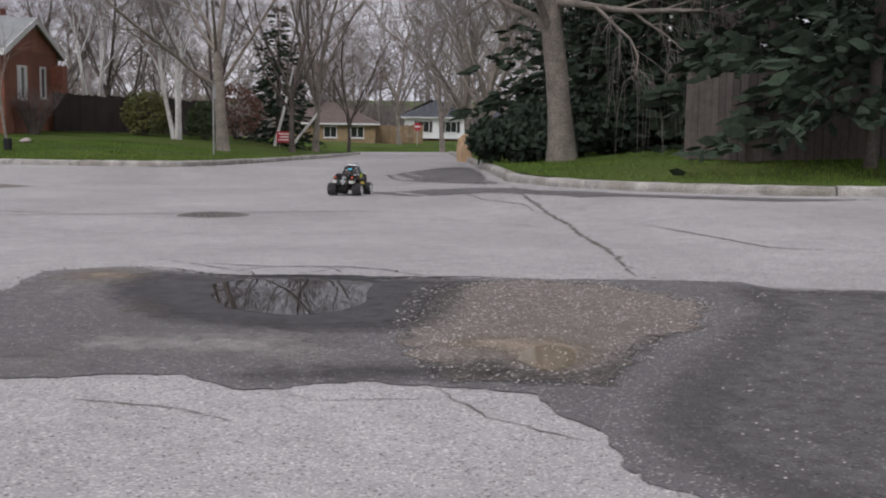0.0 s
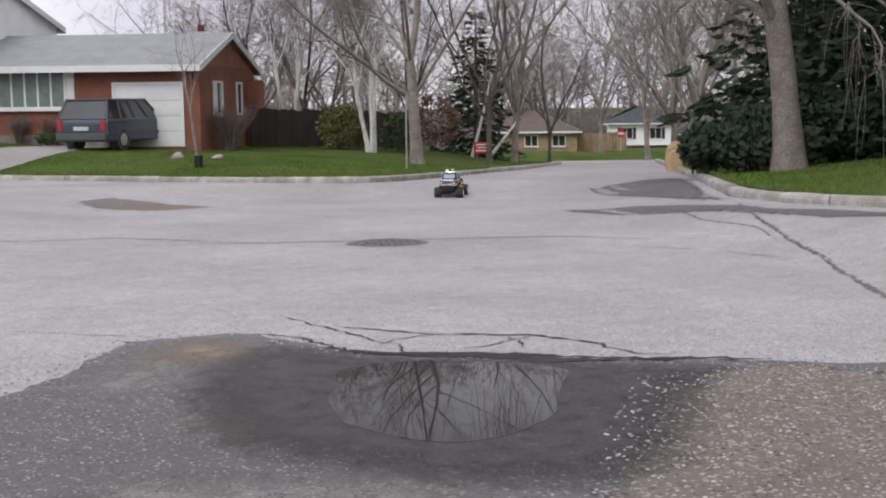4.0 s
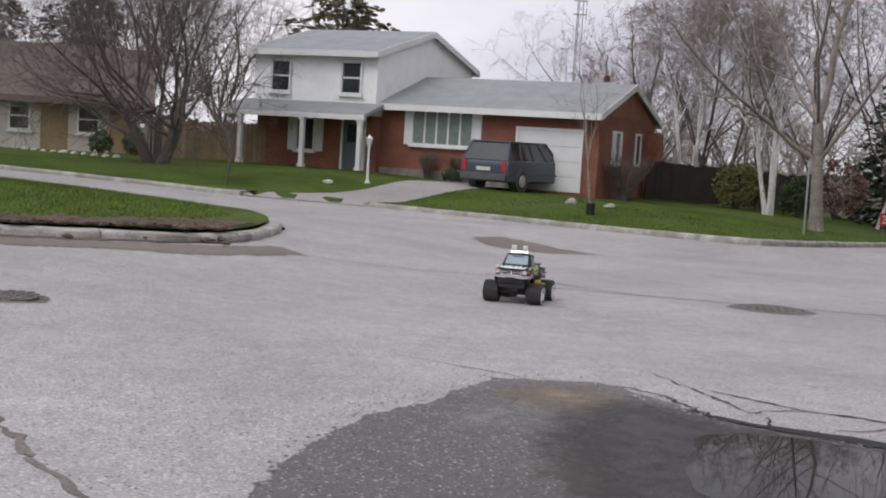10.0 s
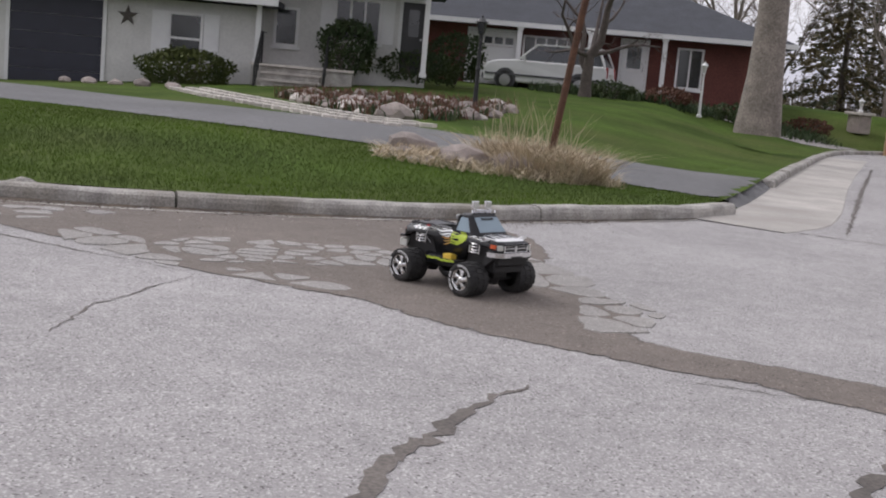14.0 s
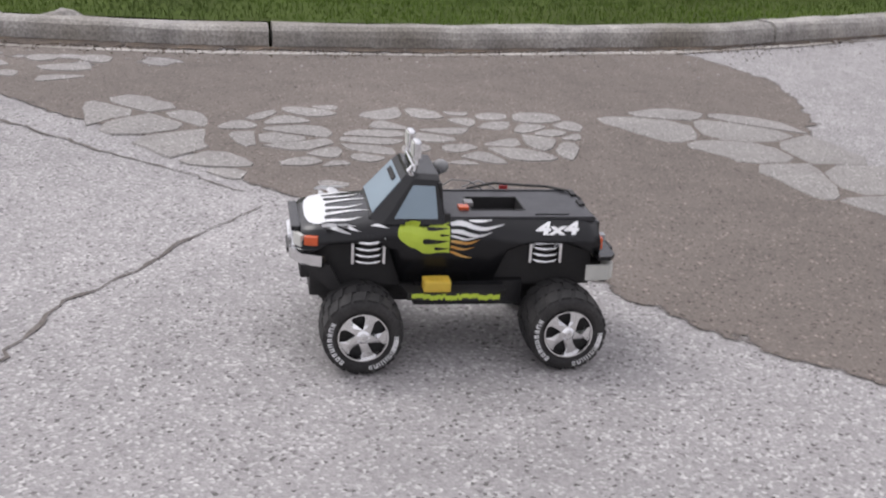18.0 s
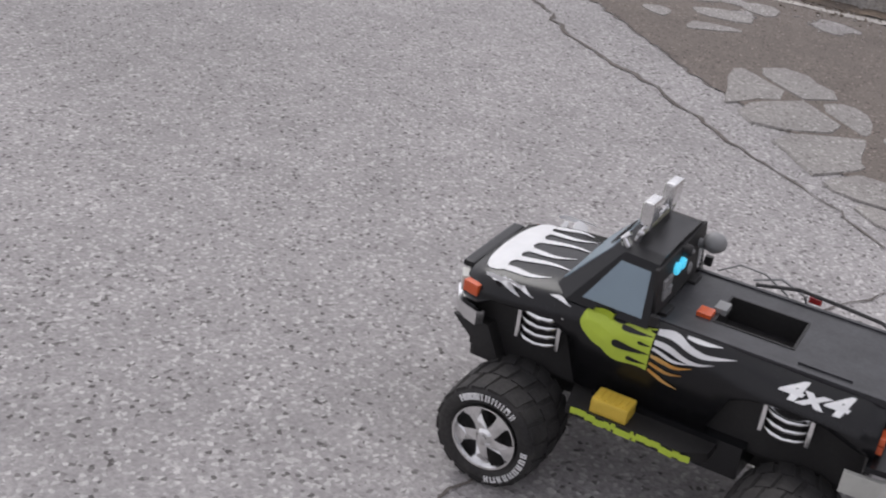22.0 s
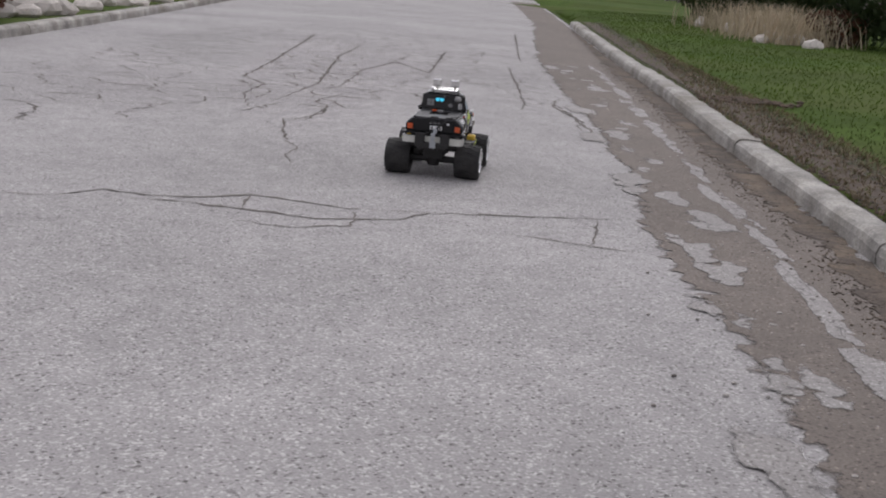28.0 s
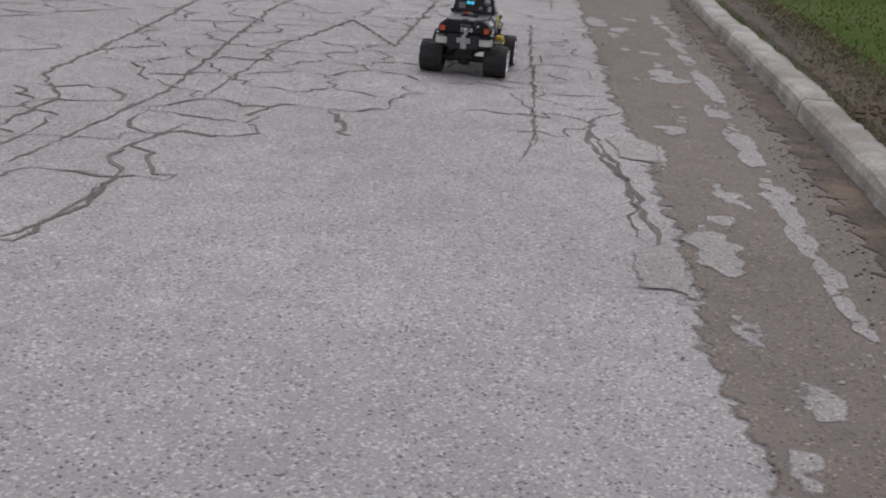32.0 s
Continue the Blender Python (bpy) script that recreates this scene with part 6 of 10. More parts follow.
crack_web("crack_web", [(-18.6, -15.6), (-18.0, -15.9), (-18.9, -18.2), (-21.8, -22.4), (-23.6, -24.6), (-22.8, -22.6), (-20.4, -18.6)], 80, 0.36, 0.018, 10, 0.55)

# silt washed along the western gutter, with broken slabs of paler asphalt standing out of it
SILT_NORTH = [(-8.2, 1.3), (-9.05, 1.72), (-9.55, 0.4), (-10.1, -0.45), (-10.75, -0.25), (-11.3, -0.35), (-12.0, -0.6), (-13.3, -0.45), (-14.1, -0.5), (-14.9, -0.95), (-14.35, -2.4), (-13.95, -4.0), (-13.85, -5.4), (-14.05, -6.5), (-14.4, -7.2), (-13.7, -6.3), (-12.9, -5.2), (-12.29, -4.37), (-11.89, -3.78), (-11.5, -3.25), (-11.1, -2.98), (-10.95, -2.6), (-10.6, -2.0), (-10.0, -1.45), (-9.55, -0.72), (-9.0, 0.1)]
on_road(sheet("silt", jagged(SILT_NORTH + SILT_NORTH[:1], rng, 0.3, 0.03)[:-1], DIRT, 0.0045, step=0.15, cover=0.16), "brown silt washed across the cracked asphalt")
SILT_SOUTH = [(-14.3, -7.0), (-14.75, -7.65), (-15.45, -8.7), (-16.5, -10.3), (-18.3, -13.3), (-20.6, -17.0), (-23.0, -21.0), (-29.7, -31.9), (-40.0, -49.0), (-39.0, -49.6), (-29.0, -32.6), (-22.2, -22.1), (-19.5, -17.5), (-17.7, -14.3), (-17.35, -13.7), (-17.0, -13.1), (-16.75, -12.6), (-16.3, -11.95), (-15.62, -11.05), (-15.07, -10.02), (-14.61, -9.18), (-14.32, -8.68), (-13.9, -8.05), (-13.8, -7.4)]
on_road(sheet("silt", jagged(SILT_SOUTH + SILT_SOUTH[:1], rng, 0.3, 0.03)[:-1], DIRT, 0.0045, step=0.3, cover=0.2), "brown silt along the western gutter")
SLAB = aggregate("pale_asphalt_slab", (0.305, 0.288, 0.272), (0.48, 0.46, 0.44), (0.16, 0.15, 0.14), chips=0.3)


def slabs(rim, count, apart, seed, gap=0.035, keep=1.0, stretch=1.0):
    """Broken pieces of the old road surface, each with worn round corners."""
    rng = random.Random(seed)
    seeds = scatter(rim, count, rng, apart)
    for cell in cell_edges(seeds, rim):
        if rng.random() > keep:
            continue
        cx, cy = sum(p[0] for p in cell) / len(cell), sum(p[1] for p in cell) / len(cell)
        size = sum(math.hypot(x - cx, y - cy) for x, y in cell) / len(cell)
        if size < 0.05:
            continue
        k = max(0.3, 1 - gap * rng.uniform(0.6, 1.6) / size)
        ring = [(cx + (x - cx) * k, cy + (y - cy) * k) for x, y in cell]
        ring = smooth_line(ring + ring[:1], 1)[1:-1]
        ring = jagged(ring + ring[:1], rng, 0.08, 0.008)[:-1]
        bm = bmesh.new()
        z = rng.uniform(0.0065, 0.010)
        top = [bm.verts.new((x, y, road_z(x, y) + z)) for x, y in ring]
        low = [bm.verts.new((x + (x - cx) * 0.03, y + (y - cy) * 0.03, road_z(x, y) + 0.001)) for x, y in ring]
        f = bm.faces.new(top)
        for i in range(len(ring)):
            j = (i + 1) % len(ring)
            bm.faces.new((low[i], low[j], top[j], top[i]))
        bmesh.ops.recalc_face_normals(bm, faces=bm.faces[:])
        on_road(mesh_object("asphalt_slab", bm, SLAB))


slabs([(-12.1, -3.4), (-12.57, -3.18), (-12.74, -2.76), (-12.68, -2.35), (-12.79, -1.87), (-12.56, -1.69), (-11.88, -1.77), (-11.7, -2.21), (-11.7, -2.53), (-11.53, -2.78), (-11.5, -3.05)], 46, 0.12, 1, 0.022, 0.88)
slabs([(-12.4, -4.11), (-12.66, -3.92), (-12.3, -3.45), (-11.79, -3.36), (-11.54, -3.07), (-11.22, -3.08), (-11.52, -3.45), (-11.96, -3.94)], 7, 0.3, 2, 0.02)
slabs([(-12.71, -1.68), (-13.1, -1.31), (-12.95, -0.72), (-12.1, -0.35), (-11.2, -0.4), (-11.56, -0.85), (-12.13, -1.1), (-12.4, -1.42)], 9, 0.32, 3, 0.022)
slabs([(-11.3, -0.6), (-11.25, -0.2), (-10.9, -0.1), (-10.3, -0.35), (-10.15, -0.75), (-10.61, -0.72)], 7, 0.22, 4, 0.025)
slabs([(-11.4, -2.85), (-11.25, -2.3), (-11.0, -1.95), (-10.8, -2.05), (-11.0, -2.5), (-11.1, -2.78)], 4, 0.25, 5, 0.04)
slabs([(-13.5, -5.2), (-13.6, -4.3), (-13.0, -4.2), (-12.7, -4.5), (-13.1, -5.2)], 8, 0.28, 6, 0.07, 0.8)


def worn_islands(line, low, high, count, seed, label, stretch=1.0, fray=0.12):
    """Pale frayed patches of bare asphalt that show through the silt beside the kerb."""
    rng = random.Random(seed)
    steps = along(line, 0.1)
    for n in range(count):
        i = int((n + rng.random()) / count * (len(steps) - 12))
        (x0, y0), (x1, y1) = steps[i], steps[i + 8]
        d = math.hypot(x1 - x0, y1 - y0)
        wx, wy = (x1 - x0) / d, (y1 - y0) / d
        off, long, wide = rng.uniform(low, high), rng.uniform(0.14, 0.42) * stretch, rng.uniform(0.06, 0.16) / stretch
        cx, cy, p = x0 - wy * off, y0 + wx * off, rng.uniform(0, 50)
        ring = []
        for k in range(34):
            a = k * math.tau / 34
            r = 1 + 0.55 * noise.noise((math.cos(a) * 1.3 + p, math.sin(a) * 1.3, n)) + 0.5 * noise.noise((math.cos(a) * 3.5, math.sin(a) * 3.5 + p, n)) + 0.2 * noise.noise((math.cos(a) * 9, math.sin(a) * 9 + p, n))
            u, v = long * r * math.cos(a), wide * r * math.sin(a) + 0.03 * math.cos(a)
            ring.append((cx + wx * u - wy * v, cy + wy * u + wx * v))
        on_road(sheet("bare_patch", ring, WORN, 0.0062 + 0.0004 * (n % 5), step=0.07, cover=fray), label)


STREET_KERB = [p for p in KERB_WEST if -24 < p[1] < -6.4]
worn_islands(STREET_KERB, 0.70, 1.15, 36, 7, "pale bare asphalt showing through the silt")
worn_islands(STREET_KERB, 0.47, 0.53, 30, 8, "pale streak of bare asphalt along the gutter", 1.7, 0.04)
worn_islands([(x, y) for x, y in KERB_WEST if -9 < y < -3.5], 0.45, 0.8, 10, 9, "pale bare asphalt showing through the silt")

# the pale strip of the gutter and dirt against the kerbs
GUTTER = mat("gutter_concrete", (0.40, 0.375, 0.345), 0.9, vary=0.35, scale=2.0, fine=0.3, fine_scale=50, tint=(0.20, 0.17, 0.14))
west = along(KERB_WEST[:-2], 0.4)
bm = bmesh.new()
ribbon(bm, [(x + 0.30, y - 0.14) for x, y in west if -6.6 < y < 2.2], 0.07, 0.007, random.Random(3))
on_road(mesh_object("gutter_strip", bm, GUTTER), "narrow pale strip of worn concrete")
PAN = mat("apron_concrete", (0.40, 0.375, 0.345), 0.9, vary=0.16, scale=1.6, fine=0.2, fine_scale=55, random_piece=0.06, tint=(0.33, 0.305, 0.28))
pan = along([(-17.0, 1.62), (-17.9, 2.4)] + APRON[::-1] + KERB_RED[::-1][1:-2], 0.5)
for k in range(0, len(pan) - 6, 6):
    run = pan[k:k + 7]
    bm, rows = bmesh.new(), []
    for i, (x, y) in enumerate(run):
        a, b = pan[max(k + i - 1, 0)], pan[min(k + i + 1, len(pan) - 1)]
        n = math.hypot(b[0] - a[0], b[1] - a[1])
        wx, wy = (b[0] - a[0]) / n, (b[1] - a[1]) / n
        e = 0.012 if i == 0 else (-0.012 if i == 6 else 0.0)
        rows.append([bm.verts.new((x + wx * e + wy * o, y + wy * e - wx * o, road_z(x, y) + h)) for o, h in ((-0.03, 0.016), (0.55, 0.010), (1.15, 0.0055), (1.17, -0.01))])
    for p, q in zip(rows, rows[1:]):
        for i in range(3):
            bm.faces.new((p[i], p[i + 1], q[i + 1], q[i]))
    bmesh.ops.recalc_face_normals(bm, faces=bm.faces[:])
    if sum(f.normal.z for f in bm.faces) < 0:
        bmesh.ops.reverse_faces(bm, faces=bm.faces[:])
    on_road(mesh_object("apron_slab", bm, PAN), "pale concrete gutter slab before the kerb")
LITTER = mat("leaf_litter", (0.075, 0.058, 0.046), 0.95, vary=0.4, scale=6, fine=0.4, fine_scale=60, tint=(0.16, 0.12, 0.085))
bm = bmesh.new()
ribbon(bm, jagged([(x + 0.11, y - 0.065) for x, y in west if -30 < y < 2], random.Random(4), 0.06, 0.02), 0.22, 0.0085, random.Random(5))
on_road(mesh_object("gutter_dirt", bm, LITTER), "dark dirt against the kerb", "stuff")
stones("gutter_debris", 8000, near_line([(x + 0.17, y - 0.1) for x, y in KERB_WEST if -25 < y < 1.5], 0.10, 0.007), 0.011, LITTER, "crumbled dirt and leaf litter along the kerb", 7, squash=0.5)
stones("gutter_grit", 700, near_line([(x + 0.55, y - 0.3) for x, y in KERB_WEST if -25 < y < 1.5], 0.3, 0.005), 0.014, CHIP, "fine grit on the silt by the kerb", 8)
isl = along(smooth_line(KERB_ISLAND), 0.4)
bm = bmesh.new()
ribbon(bm, [(x, y - 0.15) for x, y in isl if x > -22 and y < 16], 0.28, 0.006, random.Random(6))
on_road(mesh_object("gutter_dirt", bm, LITTER), "dark dirt against the kerb", "stuff")
stones("soil_clods", 1500, near_line([(-7.75, 13.6), (-8.2, 12.6), (-9.4, 11.35), (-11.0, 11.0), (-13.2, 11.7), (-15.0, 12.5)], 0.26, 0.03, ground_z), 0.085, SOIL, "turned brown soil clods behind the island kerb", 9)
on_road(sheet("silt", [(-11.5, 10.3), (-9.7, 10.4), (-8.3, 11.2), (-7.4, 12.6), (-7.0, 14.0), (-6.3, 13.2), (-6.9, 11.4), (-8.2, 9.9), (-10.2, 9.2), (-13.5, 10.4), (-17.5, 12.4), (-17.6, 12.9)], DIRT, 0.0045, step=0.3, cover=0.5), "brown silt round the island kerb")

# damp, darker stretches of the carriageway
for k, (poly, fray) in enumerate((
        ([(4.08, 21.75), (4.04, 23.97), (4.98, 24.61), (6.2, 25.2), (6.6, 24.8), (5.4, 20.4), (4.32, 16.89), (3.97, 14.58), (3.75, 16.16)], 0.5), ([(1.95, 17.85), (3.42, 17.98), (3.79, 13.11), (4.6, 11.7), (6.2, 10.6), (8.3, 9.9), (5.5, 10.0), (3.60, 11.62), (2.98, 14.76)], 0.35),
        ([(-6.20, 22.80), (-5.61, 24.05), (-4.45, 23.31), (-3.15, 21.27), (-4.18, 20.17), (-5.54, 20.79)], 0.7))):
    on_road(sheet("damp_patch", poly, PATCH if k < 2 else DIRT, 0.004, step=0.25, cover=fray), "damp dark stretch of asphalt")

# manhole covers
for x, y, r in ((-1.07, 12.62, 0.38), (-6.63, 6.89, 0.23)):
    cover_ob = tagged(empty("manhole_cover", Matrix.Translation((x, y, road_z(x, y)))), "round worn cast-iron manhole cover in the road", "manhole cover", group="manhole covers")
    bm = bmesh.new(); lathe(bm, [(r, -0.01), (r, 0.010), (r - 0.035, 0.012), (r - 0.036, 0.004), (0.0, 0.004)], 32)
    part("rim", bm, IRON, cover_ob)
    bm = bmesh.new(); lathe(bm, [(r - 0.045, 0.0), (r - 0.045, 0.011), (0.0, 0.012)], 28)
    for a in range(-3, 4):
        for b in range(-3, 4):
            if math.hypot(a, b) < 3.2:
                box(bm, a * 0.075 - 0.022, b * 0.075 - 0.022, 0.011, a * 0.075 + 0.022, b * 0.075 + 0.022, 0.016)
    part("lid", bm, IRON, cover_ob)
    bm = bmesh.new(); rnd = random.Random(int(x * 10))
    ring = [(x + (r + 0.04) * math.cos(k * 0.3), y + (r + 0.04) * math.sin(k * 0.3)) for k in range(22)]
    ribbon(bm, ring, 0.08, 0.003, rnd, False)
    on_road(mesh_object("cover_collar", bm, CRACK), "dark asphalt collar round the manhole")

# driveways
from mathutils.bvhtree import BVHTree


def verge(name, line, material, offsets, lift, label, cover=False):
    """The edge of a lawn right behind its kerb, to the right of the line's way."""
    pts = along(line, 0.3)
    v, f, c = [], [], []
    w = len(offsets)
    for i, (x, y) in enumerate(pts):
        p, q = pts[max(i - 1, 0)], pts[min(i + 1, len(pts) - 1)]
        n = math.hypot(q[0] - p[0], q[1] - p[1]) or 1
        nx, ny = (q[1] - p[1]) / n, -(q[0] - p[0]) / n
        for j, o in enumerate(offsets):
            px, py = x + nx * o, y + ny * o
            sink = -0.05 if j == w - 1 and not cover else 0.0
            v.append((px, py, lawn_z(o, px, py) + lift + sink + 0.008 * wobble(px, py, 2.0)))
            c.append(0.25 if j in (0, w - 1) else 1.0 if j < w - 2 else 0.7)
        if i:
            for j in range(w - 1):
                k = i * w + j
                f.append((k - w, k, k + 1, k + 1 - w))
    me = bpy.data.meshes.new(name)
    me.from_pydata(v, [], f)
    me.materials.append(material)
    if cover:
        me.attributes.new("cover", "FLOAT", "POINT").data.foreach_set("value", c)
    me.polygons.foreach_set("use_smooth", [True] * len(me.polygons))
    return tagged(new(name, me), label, "verge", kind="structure")


VERGES = [verge("verge_%d" % (k + 1), smooth_line(ln) if k else ln, GRASS_GROUND, (0.17, 0.35, 0.6, 0.9, 1.3), 0.010, "grass edge of the lawn behind the kerb")
          for k, ln in enumerate((KERB_WEST[:-2], KERB_ISLAND, KERB_NE[2:], KERB_NW, KERB_RED, KERB_CAPE, KERB_SOUTH[1:-1], STREET_N, STREET_S, APRON))]
SOIL_THIN = aggregate("thin_soil", (0.085, 0.064, 0.048), (0.20, 0.16, 0.12), (0.03, 0.022, 0.018), chips=0.15, alpha=True, soft=True)
verge("verge_soil_1", [p for p in KERB_WEST if -33 < p[1] < -7], SOIL_THIN, (0.17, 0.28, 0.42, 0.6, 0.8), 0.026, "bare trodden soil behind the street kerb", True)
verge("verge_soil_2", [p for p in smooth_line(KERB_ISLAND) if p[0] > -19 and p[1] < 15], SOIL_THIN, (0.17, 0.3, 0.5, 0.75, 1.05), 0.026, "bare turned soil behind the island kerb", True)
tops, faces_all = [], []
for ob in [ground] + VERGES:
    base = len(tops)
    tops += [v.co[:] for v in ob.data.vertices]
    faces_all += [tuple(base + i for i in p.vertices) for p in ob.data.polygons]
GROUND_TREE = BVHTree.FromPolygons(tops, faces_all)


def ground_top(x, y):
    """Height of the built ground under a point."""
    hit = GROUND_TREE.ray_cast((x, y, 60), (0, 0, -1))[0]
    return max(hit.z, road_z(x, y)) if hit else ground_z(x, y)


DRIVE_A = [(-23.5, -8.6), (-21.5, -5.7), (-20.0, -3.4), (-19.6, -2.1), (-19.6, -0.6), (-19.3, 1.2), (-18.3, 2.56), (-19.8, 3.28), (-22.4, 4.4), (-23.3, 4.75), (-23.1, 3.8), (-22.6, 1.7), (-22.3, -0.2), (-22.9, -1.9), (-24.3, -3.9), (-26.2, -6.4), (-30.5, -9.4), (-33.0, -12.5), (-29.5, -14.0)]
DRIVE_B = [(-14.7, 31.9), (-12.6, 33.0), (-10.5, 33.9), (-9.7, 36.3), (-8.3, 39.6), (-5.2, 43.9), (-8.0, 45.6), (-10.6, 40.6), (-12.1, 35.8), (-13.2, 33.8), (-14.4, 32.5)]


def driveway(name, poly, material, label):
    ob = sheet(name, smooth_line(poly + poly[:1], 1)[:-1], material, 0.018, step=0.31, height=ground_top)
    return tagged(ob, label, "driveway", kind="structure")


driveway("driveway_1", DRIVE_A, DRIVEWAY, "dark grey asphalt driveway curving across the lawn")
driveway("driveway_2", DRIVE_B, DRIVEWAY_PALE, "pale grey driveway leading to the garage")
driveway("driveway_3", [(-41.0, 22.9), (-37.4, 23.0), (-40.4, 29.0), (-44.6, 37.0), (-48.4, 36.0), (-44.6, 29.0)], DRIVEWAY_PALE, "pale grey driveway beside the small house")
driveway("driveway_4", [(-44.4, 15.2), (-42.2, 13.5), (-44.0, 9.0), (-47.0, 2.0), (-50.0, 2.6), (-47.4, 9.6)], DRIVEWAY_PALE, "pale driveway of the brick bungalow")

# ---- the radio-controlled truck: x forward, y left, origin on the ground between the axles ----
GLOSS_BLACK = mat("glossy_black_plastic", (0.009, 0.009, 0.010), 0.26, vary=0.2, scale=8, fine=0.15, fine_scale=120, spec=0.38)
DULL_BLACK = mat("dull_black_plastic", (0.016, 0.015, 0.015), 0.6, vary=0.25, scale=14, fine=0.2, fine_scale=150)
BED_GREY = mat("scuffed_dark_grey_plastic", (0.036, 0.036, 0.040), 0.42, vary=0.35, scale=16, fine=0.25, fine_scale=140)
RUBBER = mat("tyre_rubber", (0.020, 0.019, 0.019), 0.8, vary=0.3, scale=20, fine=0.3, fine_scale=160, tint=(0.045, 0.042, 0.040))
CHROME = mat("chrome_plastic", (0.78, 0.78, 0.78), 0.16, 1.0, vary=0.1, scale=20)
DECAL_WHITE = mat("white_decal", (0.74, 0.74, 0.74), 0.4, vary=0.06, scale=20)
DECAL_LIME = mat("lime_decal", (0.46, 0.58, 0.055), 0.4, vary=0.06, scale=20)
DECAL_ORANGE = mat("orange_decal", (0.56, 0.27, 0.05), 0.4, vary=0.15, scale=25, tint=(0.62, 0.50, 0.22))
AMBER = mat("amber_lens", (0.62, 0.10, 0.025), 0.25, vary=0.1, scale=30, spec=0.7)
RED_LENS = mat("red_lens", (0.36, 0.03, 0.03), 0.25, vary=0.1, scale=30, spec=0.7)
TOY_GLASS = mat("grey_blue_window_film", (0.22, 0.29, 0.34), 0.3, vary=0.06, scale=6, spec=0.6)
TOY_YELLOW = mat("yellow_plastic", (0.64, 0.44, 0.055), 0.5, vary=0.12, scale=20)
TAPE = mat("silver_tape", (0.36, 0.38, 0.40), 0.45, 0.2, vary=0.12, scale=25)
GREY_KNOB = mat("grey_plastic", (0.24, 0.24, 0.24), 0.55, vary=0.12, scale=20)
CREAM_PLASTIC = mat("off_white_plastic", (0.52, 0.52, 0.48), 0.45, vary=0.12, scale=20)
LED = mat("cyan_led", (0.05, 0.45, 0.65), 0.3)
LED.node_tree.nodes["Principled BSDF"].inputs["Emission Color"].default_value = (0.10, 0.70, 1.0, 1)
LED.node_tree.nodes["Principled BSDF"].inputs["Emission Strength"].default_value = 0.55

truck = tagged(empty("toy_truck"), "glossy black radio-controlled monster truck with flame decals, driving on the road", "toy truck")

# station x, half width, height of the shoulder, height of the middle, lower edge
SHELL = [(0.432, 0.138, 0.392, 0.404, 0.330), (0.418, 0.156, 0.408, 0.420, 0.325), (0.385, 0.168, 0.418, 0.432, 0.335), (0.355, 0.174, 0.423, 0.438, 0.365), (0.30, 0.178, 0.430, 0.446, 0.372),
         (0.235, 0.176, 0.437, 0.456, 0.370), (0.195, 0.171, 0.441, 0.459, 0.345), (0.165, 0.168, 0.443, 0.458, 0.215), (0.05, 0.165, 0.446, 0.450, 0.200), (-0.085, 0.167, 0.445, 0.449, 0.215),
         (-0.12, 0.170, 0.444, 0.448, 0.335), (-0.155, 0.178, 0.442, 0.446, 0.362), (-0.20, 0.182, 0.440, 0.444, 0.372), (-0.28, 0.183, 0.438, 0.443, 0.370), (-0.335, 0.181, 0.436, 0.441, 0.340), (-0.372, 0.176, 0.430, 0.436, 0.322)]


def shell_at(x):
    for a, b in zip(SHELL, SHELL[1:]):
        if b[0] <= x <= a[0]:
            k = (a[0] - x) / (a[0] - b[0])
            return tuple(p + (q - p) * k for p, q in zip(a, b))
    return SHELL[0] if x > 0 else SHELL[-1]


def shell_section(s):
    x, w, ze, zt, zb = s
    bulge, k = 0.006, 0.018 * min(1.0, max(0.0, (-x - 0.06) / 0.09))
    return [(0, zt), (w * 0.45, zt - 0.002), (w - 0.034 - k, ze + 0.006), (w - 0.014 - k, ze - 0.010), (w - 0.004 - k * 0.55, ze - 0.034), (w, max(zb + 0.012, 0.372)), (w - 0.001, max(zb + 0.006, 0.345)), (w - bulge, zb), (w - 0.035, zb - 0.003)]


def side_y(x, z):
    sec = shell_section(shell_at(x))
    for (y0, z0), (y1, z1) in zip(sec[2:], sec[3:]):
        if z1 <= z <= z0:
            return y0 + (y1 - y0) * (z0 - z) / max(z0 - z1, 1e-6)
    return sec[-2][0]


def hood_z(x, y):
    sec = shell_section(shell_at(x))
    for (y0, z0), (y1, z1) in zip(sec[:3], sec[1:4]):
        if y0 <= abs(y) <= y1:
            return z0 + (z1 - z0) * (abs(y) - y0) / (y1 - y0)
    return sec[2][1]


bm = bmesh.new()
rings = []
for s in SHELL:
    half = shell_section(s)
    ring = [bm.verts.new((s[0], y, z)) for y, z in half[::-1]] + [bm.verts.new((s[0], -y, z)) for y, z in half[1:]]
    rings.append(ring)
for a, b in zip(rings, rings[1:]):
    xm = a[0].co.x
    for i in range(len(a) - 1):
        if xm <= 0.051 and 6 <= i <= 9:
            continue
        bm.faces.new((a[i], a[i + 1], b[i + 1], b[i]))
bm.faces.new(rings[0][::-1])
bm.faces.new(rings[-1])
body = part("body", bm, GLOSS_BLACK, truck, "glossy black pickup body shell", True)
body.data.polygons.foreach_set("use_smooth", [len(p.vertices) == 4 for p in body.data.polygons])

